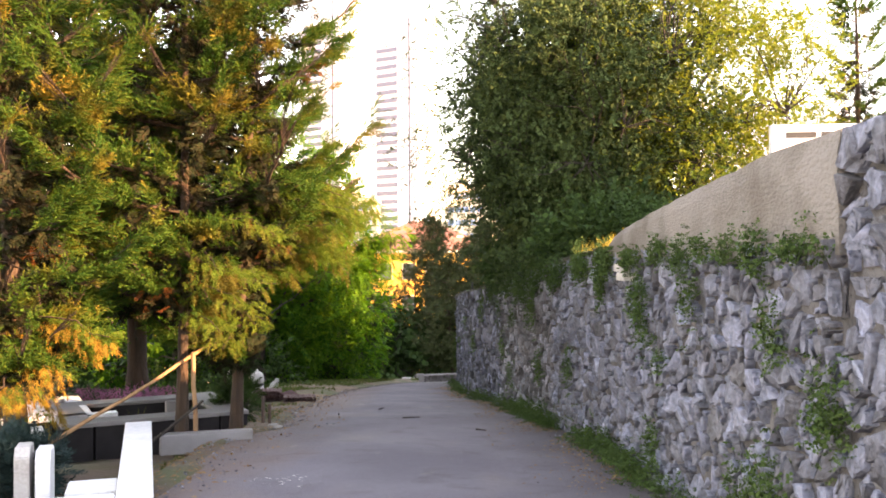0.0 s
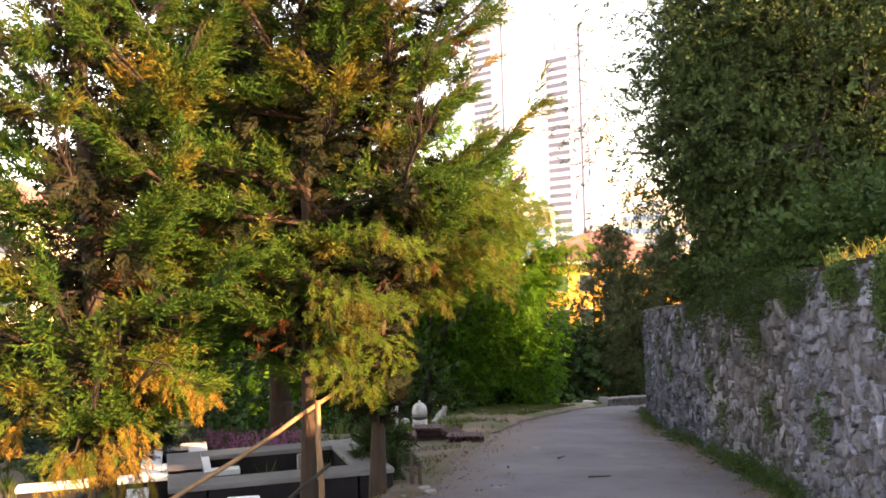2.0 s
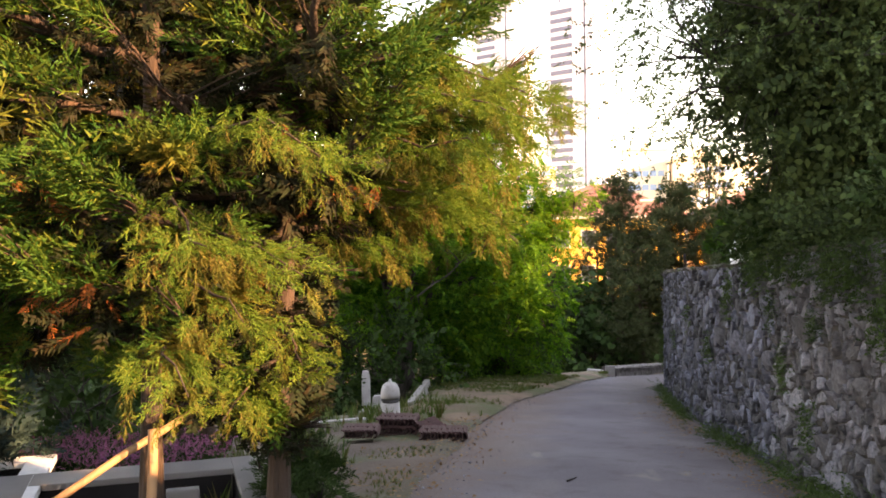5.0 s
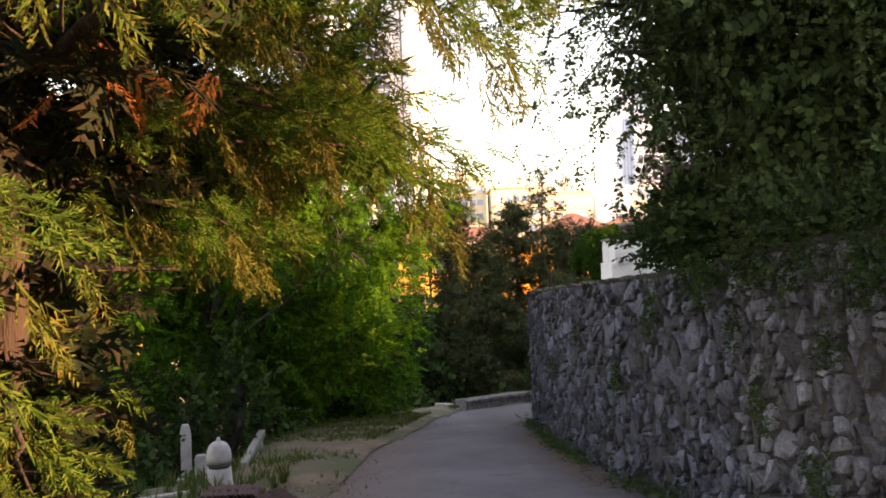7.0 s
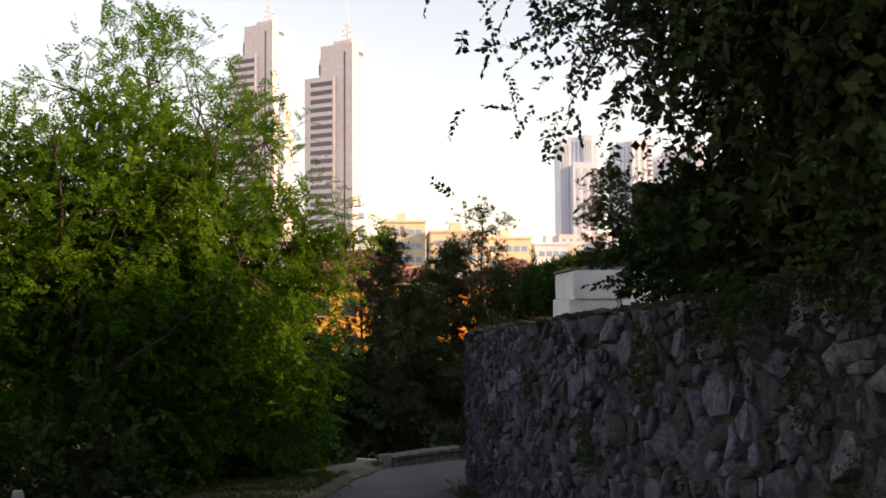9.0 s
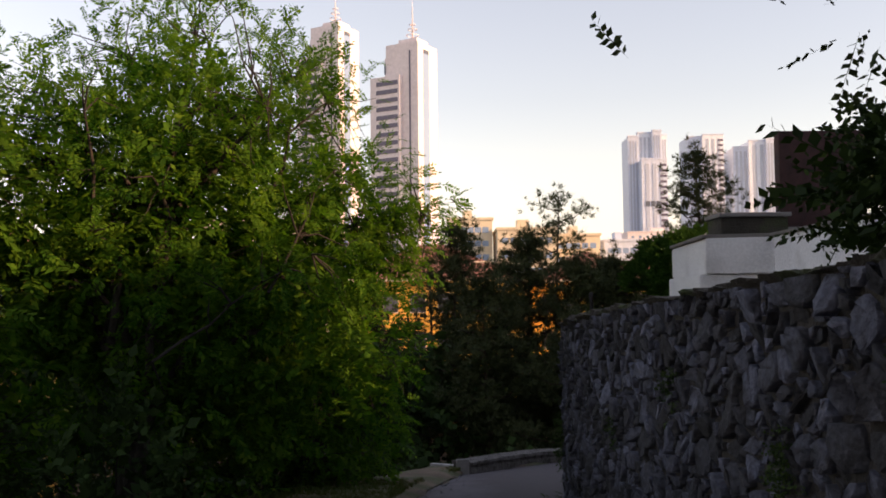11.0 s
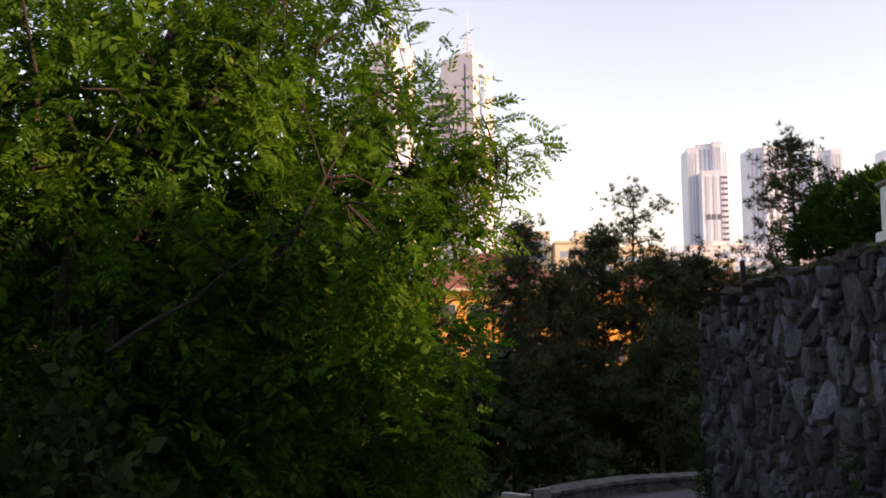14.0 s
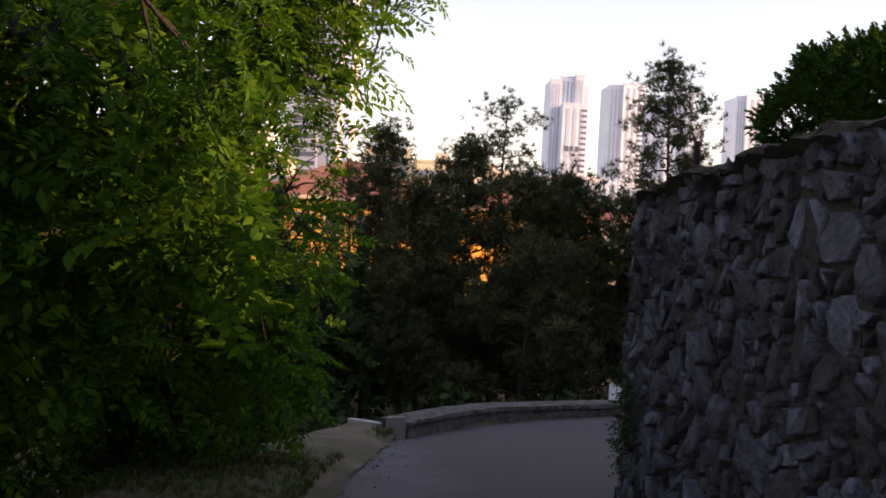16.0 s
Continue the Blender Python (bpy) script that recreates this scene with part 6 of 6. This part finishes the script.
for k in range(16):                                # red roofs and pale blocks stepping up the far slope
    x, y = -70 + 13.5 * k + rc.uniform(-4, 4), rc.uniform(135, 235)
    z = float(land(np.array(x), np.array(y)))
    if k % 2:
        house(x, x + rc.uniform(12, 20), y, y + 14, z - 3, z + rc.uniform(4, 6), z + 8.5, M["cream"], "pale house with a red roof on the far slope", 5, 3)
    else:
        block(x, x + rc.uniform(12, 18), y + 90, 16, z - 3, float(land(np.array(x), np.array(y + 90.0))) + rc.uniform(2, 6), M["cream"], "cream apartment block on the far slope", 5, 3)


def twin_tower(x, y, z_top, label, turn=30.0):
    """A tall stepped tower with banded windows, a slot, a glazed strip and a mast. x, y: its near corner."""
    g = tagged(thing("skyscraper", turned(x, y, 0, 0)), label, "skyscraper", "twin towers")
    T = turned(0, 0, 0, -turn)                     # the near corner; left face runs to -x, right face to +y

    def bx(name, x0, y0, z0, x1, y1, z1, m, lab=""):
        part(name, box(x0, y0, z0, x1, y1, z1, 0.0, T), m, g, lab)
    S = 18.6
    bx("shaft", -S, 0, 0, 0, S, z_top, M["tower_pale"])
    bx("shoulder", -S - 1.5, 1.2, 0, -S * 0.45, S + 4, z_top - 6, M["tower_pale"])
    bx("crown", -S + 5, 4, z_top, -3, S - 4, z_top + 3, M["tower_pale"])
    bx("slot", -5.1, -0.12, 10, -4.2, 0.05, z_top - 4, M["glass_band"], "dark vertical slot")
    bx("glazed_strip", -0.05, 5.0, 10, 0.15, 10.5, z_top - 5, M["glass_pale"], "pale glazed strip")
    bx("vent", -0.05, 5.2, z_top - 5, 0.2, 10.2, z_top - 3, M["glass_dark"])
    bx("upper_window", -S - 1.7, 1.0, z_top - 14, -S + 2.6, 1.25, z_top - 8.5, M["glass_dark"])
    zb = z_top - 16                                # the banded wing
    bx("wing", -S - 8.0, -2.2, 0, -S * 0.50, S, zb, M["tower_pale"])
    for k in range(26):
        z = zb - 4.6 - k * 4.25
        if z < 8:
            break
        bx("window_band", -S - 4.3, -2.5, z, -S * 0.56, -2.1, z + 2.1, M["glass_band"])
    mast = [tube([(-7.5, 7.5, z_top + 3), (-7.5, 7.5, z_top + 24)], [0.55, 0.10], 8)]
    for h, r in ((5.5, 3.0), (8.5, 2.2), (11.0, 1.4)):
        a = np.linspace(0, 2 * np.pi, 17)
        mast.append(tube(np.stack([-7.5 + r * np.cos(a), 7.5 + r * np.sin(a), np.full(17, z_top + h)], 1), np.full(17, 0.22), 5))
    v, t = join(mast)
    v = np.array([T @ Vector(p) for p in v])
    part("mast", tri_mesh("mast", v, t, M["tower_pale"]), parent=g, label="pale mast with ring platforms")
    return g


twin_tower(-11.8, 450, 127.5, "pale stone skyscraper with banded windows and a mast")
twin_tower(-55.0, 490, 149.0, "pale stone skyscraper with banded windows and a mast")


def slab_tower(x0, x1, y, steps_z, depth, wall_m, label, bands=18):
    """A grey tower of several slabs of unlike height side by side."""
    g = tagged(thing("skyscraper", pose(0, 0, 0)), label, "skyscraper", "grey towers")
    n = len(steps_z)
    for i, (a, b, z, off) in enumerate(steps_z):
        xa, xb = x0 + (x1 - x0) * a, x0 + (x1 - x0) * b
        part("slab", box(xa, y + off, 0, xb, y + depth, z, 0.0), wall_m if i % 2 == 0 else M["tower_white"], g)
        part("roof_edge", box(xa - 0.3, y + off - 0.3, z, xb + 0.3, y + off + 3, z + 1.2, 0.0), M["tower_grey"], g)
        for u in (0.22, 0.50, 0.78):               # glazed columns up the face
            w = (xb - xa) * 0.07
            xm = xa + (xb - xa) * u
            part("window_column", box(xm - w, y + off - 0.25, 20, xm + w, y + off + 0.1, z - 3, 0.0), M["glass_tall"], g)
        if i == n - 1:
            for k in range(bands):
                zz = z - 5 - k * 4.2
                part("window_band", box(xb - (xb - xa) * 0.28, y + off - 0.3, zz, xb - 0.4, y + off + 0.1, zz + 1.7, 0.0), M["glass_band"], g)
    return g


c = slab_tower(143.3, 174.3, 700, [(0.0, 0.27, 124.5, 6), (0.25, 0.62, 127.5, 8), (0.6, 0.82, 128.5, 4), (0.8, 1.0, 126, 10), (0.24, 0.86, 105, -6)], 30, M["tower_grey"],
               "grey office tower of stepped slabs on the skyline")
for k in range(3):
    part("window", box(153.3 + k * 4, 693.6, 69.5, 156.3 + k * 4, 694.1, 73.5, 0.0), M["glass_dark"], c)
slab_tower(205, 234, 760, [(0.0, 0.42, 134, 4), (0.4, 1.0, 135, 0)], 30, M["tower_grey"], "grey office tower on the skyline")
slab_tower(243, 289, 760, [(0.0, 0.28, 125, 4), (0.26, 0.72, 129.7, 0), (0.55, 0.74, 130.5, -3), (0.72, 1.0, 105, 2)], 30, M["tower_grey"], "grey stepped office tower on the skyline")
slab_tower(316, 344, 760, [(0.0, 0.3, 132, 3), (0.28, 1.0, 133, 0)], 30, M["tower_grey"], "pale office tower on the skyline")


# ---- plants on the wall and the verges ----
def weeds(places, normals, size, seed, templates, material):
    r = np.random.default_rng(seed)
    n = len(places)
    ahead = normals + r.normal(size=(n, 3)) * 0.55 + np.array([0, 0, -0.25])
    return mixed(templates, places, ahead, np.array([0, 0, 1.0]) + r.normal(size=(n, 3)) * 0.5, size * r.uniform(0.6, 1.3, n))


def wall_weed(s, z, w, h, n, seed, label="green weeds rooted in the stone wall", material="weed"):
    r = np.random.default_rng(seed)
    p = []
    for _ in range(n):
        ds, dz = r.normal() * w * 0.5, r.normal() * h * 0.5
        zz = min(z + dz, wall_top(s + ds) + 0.16)
        p.append(on_wall(s + ds, zz, 0.02 + 0.09 * r.random() * math.exp(-(ds / w) ** 2)))
    _, nrm = wall_at(s)
    v, t = weeds(np.array(p), np.tile([nrm[0], nrm[1], 0.0], (n, 1)), 0.075, seed, TWIGS_PLAIN, material)
    tagged(part("wall_weed", tri_mesh("wall_weed", v, t, M[material])), label, "weeds", "weeds on the wall", "stuff")


def s_of(y):
    return float(np.interp(y, WALL[:10, 1], WALL_S[:10]))


r5 = np.random.default_rng(5)
for k, (y, z, w, h, n) in enumerate([(8.75, 1.45, 0.30, 0.30, 160), (7.3, 1.25, 0.34, 0.36, 170), (6.75, 0.85, 0.25, 0.2, 35), (6.9, 0.20, 0.22, 0.25, 60), (6.1, 1.64, 0.35, 0.16, 80), (5.2, 1.66, 0.25, 0.13, 60),
                                     (4.6, 0.35, 0.5, 0.35, 190), (5.0, 0.15, 0.4, 0.3, 120), (4.2, 1.66, 0.35, 0.10, 80), (5.65, 1.68, 0.25, 0.10, 40), (4.75, 1.66, 0.3, 0.16, 80), (6.7, 1.66, 0.3, 0.16, 80), (7.6, 1.62, 0.4, 0.14, 110), (5.9, 1.35, 0.2, 0.25, 60), (4.5, 1.2, 0.2, 0.25, 60), (8.6, 1.62, 0.4, 0.2, 200), (9.6, 1.55, 0.5, 0.22, 240),
                                     (11.0, 1.40, 0.5, 0.2, 160), (12.4, 0.95, 0.25, 0.4, 90), (13.5, 1.25, 0.4, 0.2, 90), (16.0, 1.05, 0.4, 0.25, 130), (17.2, 0.8, 0.25, 0.35, 80),
                                     (15.0, 0.2, 0.3, 0.3, 60), (18.5, -0.1, 0.25, 0.3, 60), (14.2, -0.2, 0.3, 0.3, 60), (10.2, 0.4, 0.25, 0.35, 70), (20.5, 0.2, 0.2, 0.2, 30),
                                     (22.4, -0.4, 0.2, 0.2, 25), (26.2, -1.0, 0.3, 0.5, 120), (3.9, 0.9, 0.3, 0.3, 110), (12.0, 0.2, 0.3, 0.3, 90)]):
    wall_weed(s_of(y), z, w * 0.7, h * 0.85, int(n * 1.4), 100 + k)

ys = np.concatenate([r5.uniform(4.5, 26, 2300), r5.uniform(6.5, 14, 1500)])
keep = np.array([noise.noise(Vector((0, y * 0.55, 8.0))) for y in ys]) + r5.random(len(ys)) * 0.5 > 0.05
ys = ys[keep]
base = np.array([on_wall(s_of(y), float(road_z(y)) + 0.01 + abs(r5.normal()) * 0.09, 0.05 + abs(r5.normal()) * 0.10) for y in ys])
v, t = weeds(base, np.tile([-1.0, 0, 0.5], (len(base), 1)), 0.12, 51, TWIGS, "weed")
tagged(part("wall_foot_weeds", tri_mesh("wall_foot_weeds", v, t, M["weed"])), "green weeds along the foot of the wall", "weeds", kind="stuff")

# dark leaves trailing over the coping
for k, (y, drop, w, h, n) in enumerate([(11.6, 0.06, 0.40, 0.16, 150), (12.3, 0.14, 0.45, 0.26, 220), (13.0, 0.20, 0.40, 0.32, 240), (13.6, 0.18, 0.35, 0.30, 200), (14.3, 0.10, 0.45, 0.20, 170),
                                        (15.1, 0.10, 0.40, 0.20, 170), (15.8, 0.05, 0.40, 0.14, 120), (10.7, 0.08, 0.35, 0.18, 120), (16.4, 0.10, 0.25, 0.26, 110), (12.6, 0.55, 0.16, 0.22, 60), (14.0, 0.62, 0.18, 0.20, 60), (15.4, 0.5, 0.16, 0.24, 60), (17.3, 0.45, 0.14, 0.24, 50)]):
    wall_weed(s_of(y), wall_top(s_of(y)) - drop, w, h, n, 160 + k, "dark leaves trailing over the wall's coping", "dark_leaf")

ys = r5.uniform(8.4, 10.6, 45)
base = np.array([on_wall(s_of(y), wall_top(s_of(y)) + 0.02, -0.1 - 0.2 * r5.random()) for y in ys])
v, t = mixed(TUFTS, base, np.tile([0, 1.0, 0], (len(base), 1)) + r5.normal(size=(len(base), 3)) * (1, 1, 0), np.tile([0, 0, 1.0], (len(base), 1)), 0.17 * r5.uniform(0.5, 1.4, len(base)))
tagged(part("yellow_weeds", tri_mesh("yellow_weeds", v, t, M["yellow"])), "yellow dry weeds on top of the wall", "weeds", kind="stuff")


def grass_patch(name, n, seed, fx, label, size=0.10, material="grass"):
    r = np.random.default_rng(seed)
    p = []
    while len(p) < n:
        q = fx(r)
        if q is not None:
            p.append(q)
    p = np.array(p)
    v, t = mixed(TUFTS, p, r.normal(size=p.shape) * (1, 1, 0) + (0.01, 0, 0), np.tile([0, 0, 1.0], (n, 1)), size * r.uniform(0.5, 1.6, n))
    tagged(part(name, tri_mesh(name, v, t, M[material])), label, "grass", kind="stuff")


def on_verge(r):
    y = r.uniform(19, 34)
    a = np.interp(y, BRINK_Y, BRINK_X)
    b = np.interp(y, [p[1] for p in LEFT_EDGE], [p[0] for p in LEFT_EDGE])
    x = r.uniform(a - 0.2, b + 0.1)
    edge = b - x                                   # grass keeps to the lane side further on
    if noise.noise(Vector((x * 0.8, y * 0.5, 2))) + (0.5 if 23.3 < y < 30 and edge > 0.10 else -0.45) + 0.5 * (r.random() - 0.4) < 0.05:
        return None
    return (x, y, float(road_z(y)) + 0.08)


grass_patch("verge_grass", 4200, 71, on_verge, "thin green and dry grass on the sandy shoulder", 0.08)


def on_slope(r):
    y = r.uniform(18, 34)
    a = float(np.interp(y, BRINK_Y, BRINK_X))
    x = a - 0.35 - abs(r.normal()) * 1.6
    return (x, y, float(land(np.array(x), np.array(y))) + 0.01)


grass_patch("slope_grass", 1800, 72, on_slope, "tall grass on the slope below the shoulder", 0.20)


def by_lane(r):
    y = r.uniform(8, 20)
    e = np.interp(y, [p[1] for p in LEFT_EDGE], [p[0] for p in LEFT_EDGE])
    x = e - 0.05 - abs(r.normal()) * 0.5
    if noise.noise(Vector((x, y * 0.6, 4))) < 0.0 or (y < 13.5 and x < -2.6) or (15.9 < y < 17.6 and -4.1 < x < -2.3):
        return None
    return (x, y, float(land(np.array(x), np.array(y))) + 0.02)


grass_patch("lane_grass", 420, 73, by_lane, "sparse grass along the lane's edge", 0.045)


def among_graves(r):
    x, y = r.uniform(-12, -3.2), r.uniform(11, 22)
    if x > -4.3 and 15.2 < y < 17.8:
        return None
    return (x, y, float(land(np.array(x), np.array(y))) + 0.01)


grass_patch("graveyard_grass", 2200, 74, among_graves, "long grass between the graves", 0.22)

pts = np.stack([rng.uniform(-5.6, -4.0, 900), rng.uniform(12.7, 13.7, 900), rng.uniform(-0.78, -0.36, 900)], 1)
pts[:, 2] += 0.08 * lumpy(pts, 0.4)
v, t = mixed(TWIGS, pts, rng.normal(size=pts.shape) + (0, 0, 0.8), np.tile([0, 0, 1.0], (900, 1)) + rng.normal(size=pts.shape) * 0.4, 0.16)
bed = tagged(thing("flower_bed", pose(0, 0, 0)), "bed of pink flowers behind the granite grave", "flowers")
part("leaves", tri_mesh("leaves", v, t, M["dark_leaf"]), parent=bed)
pts = np.stack([rng.uniform(-5.6, -4.0, 1000), rng.uniform(12.65, 13.7, 1000), rng.uniform(-0.40, -0.30, 1000)], 1)
pts[:, 2] += 0.06 * lumpy(pts, 0.4)
v, t = mixed(TWIGS, pts, rng.normal(size=pts.shape) + (0, 0, 0.6), np.tile([0, 0, 1.0], (1000, 1)) + rng.normal(size=pts.shape) * 0.4, 0.09)
part("petals", tri_mesh("petals", v, t, M["pink"]), parent=bed, label="pink petals")

n = 2600
ly = rng.uniform(4.5, 20, n)
lx = np.interp(ly, [p[1] for p in LEFT_EDGE], [p[0] for p in LEFT_EDGE]) - 0.15 + rng.normal(size=n) * 0.35
lz = np.maximum(land(lx, ly) + 0.03, np.where(lx > np.interp(ly, [p[1] for p in LEFT_EDGE], [p[0] for p in LEFT_EDGE]), road_z(ly) + 0.02, -99))
leaf = kite((0, -0.5, 0), (0, 0.5, 0), 0.25, 0.06)
v, t = scatter(leaf, np.stack([lx, ly, lz], 1), rng.normal(size=(n, 3)) * (1, 1, 0.15), np.tile([0, 0, 1.0], (n, 1)) + rng.normal(size=(n, 3)) * 0.2, 0.05 * rng.uniform(0.5, 1.4, n))
tagged(part("leaf_litter", tri_mesh("leaf_litter", v, t, M["litter"])), "dry leaves scattered along the lane's edge", "leaf litter", kind="stuff")

n = 5200
ly = rng.uniform(5, 24, n)
lx = np.interp(ly, [p[1] for p in WALL_LINE[:10]], [p[0] for p in WALL_LINE[:10]]) - 0.12 - np.abs(rng.normal(size=n)) * 0.32
keep = lumpy(np.stack([lx, ly * 0.5, np.zeros(n)], 1), 0.7, 3.0) > -0.15
lx, ly = lx[keep], ly[keep]
v, t = scatter(leaf, np.stack([lx, ly, road_z(ly) + 0.03], 1), rng.normal(size=(len(lx), 3)) * (1, 1, 0.15), np.tile([0, 0, 1.0], (len(lx), 1)) + rng.normal(size=(len(lx), 3)) * 0.2, 0.032 * rng.uniform(0.5, 1.5, len(lx)))
tagged(part("wall_litter", tri_mesh("wall_litter", v, t, M["litter"])), "brown leaf litter swept against the wall's foot", "leaf litter", kind="stuff")

# grit and small stones along both edges of the lane
rg = np.random.default_rng(61)
n = 2600
gy = rg.uniform(2.5, 33, n)
ledge = np.interp(gy, [p[1] for p in LEFT_EDGE], [p[0] for p in LEFT_EDGE])
redge = np.interp(gy, [p[1] for p in WALL_LINE[:10]] + [40], [p[0] for p in WALL_LINE[:10]] + [9])
side = rg.random(n) < 0.62
gx = np.where(side, ledge + 0.10 + np.abs(rg.normal(size=n)) * 0.28 - 0.12, redge - 0.12 - np.abs(rg.normal(size=n)) * 0.22)
gx = np.where(rg.random(n) < 0.12, rg.uniform(ledge, redge), gx)
octa = (np.array([(0.5, 0, 0), (0, 0.42, 0), (-0.5, 0.05, 0), (0.02, -0.4, 0), (0.05, 0, 0.34), (0, 0, -0.2)]),
        np.array([[0, 1, 4], [1, 2, 4], [2, 3, 4], [3, 0, 4], [1, 0, 5], [2, 1, 5], [3, 2, 5], [0, 3, 5]]))
v, t = scatter(octa, np.stack([gx, gy, road_z(gy) + 0.016], 1), rg.normal(size=(n, 3)) * (1, 1, 0.1), np.tile([0, 0, 1.0], (n, 1)) + rg.normal(size=(n, 3)) * 0.2, 0.012 + 0.03 * rg.random(n) ** 3)
tagged(part("grit", tri_mesh("grit", v, t, M["stone_far"])), "grit and small stones along the lane's edges", "gravel", kind="stuff")

n = 55
p = rg.normal(size=(n, 2)) * (0.16, 0.10) + (-1.22, 7.1)
v, t = scatter(octa, np.column_stack([p, road_z(p[:, 1]) + 0.034]), rg.normal(size=(n, 3)) * (1, 1, 0.05), np.tile([0, 0, 1.0], (n, 1)), 0.012 + 0.03 * rg.random(n) ** 2)
v[:, 2] = road_z(v[:, 1]) + 0.026 + (v[:, 2] - road_z(v[:, 1]) - 0.026) * 0.15
tagged(part("chalk_crumbs", tri_mesh("chalk_crumbs", v, t, M["old_marble"])), "pale crumbs trodden into the lane", "gravel", kind="stuff")

# ---- stones of the wall: single ones where the lane nears the bend, the rest joined ----
cells = rubble_cells(0.3, WALL_S[12] - 0.3, 9)
rs = np.random.default_rng(19)
picked, near, rest, bend = 0, [], [], []
S_FROM = s_of(20.2)
for poly in sorted(cells, key=lambda p: p[:, 0].mean()):
    v, t = stone_mesh(poly, rs)
    world_v = np.array([on_wall(a, b, o) for a, b, o in v])
    mid = world_v.mean(0)
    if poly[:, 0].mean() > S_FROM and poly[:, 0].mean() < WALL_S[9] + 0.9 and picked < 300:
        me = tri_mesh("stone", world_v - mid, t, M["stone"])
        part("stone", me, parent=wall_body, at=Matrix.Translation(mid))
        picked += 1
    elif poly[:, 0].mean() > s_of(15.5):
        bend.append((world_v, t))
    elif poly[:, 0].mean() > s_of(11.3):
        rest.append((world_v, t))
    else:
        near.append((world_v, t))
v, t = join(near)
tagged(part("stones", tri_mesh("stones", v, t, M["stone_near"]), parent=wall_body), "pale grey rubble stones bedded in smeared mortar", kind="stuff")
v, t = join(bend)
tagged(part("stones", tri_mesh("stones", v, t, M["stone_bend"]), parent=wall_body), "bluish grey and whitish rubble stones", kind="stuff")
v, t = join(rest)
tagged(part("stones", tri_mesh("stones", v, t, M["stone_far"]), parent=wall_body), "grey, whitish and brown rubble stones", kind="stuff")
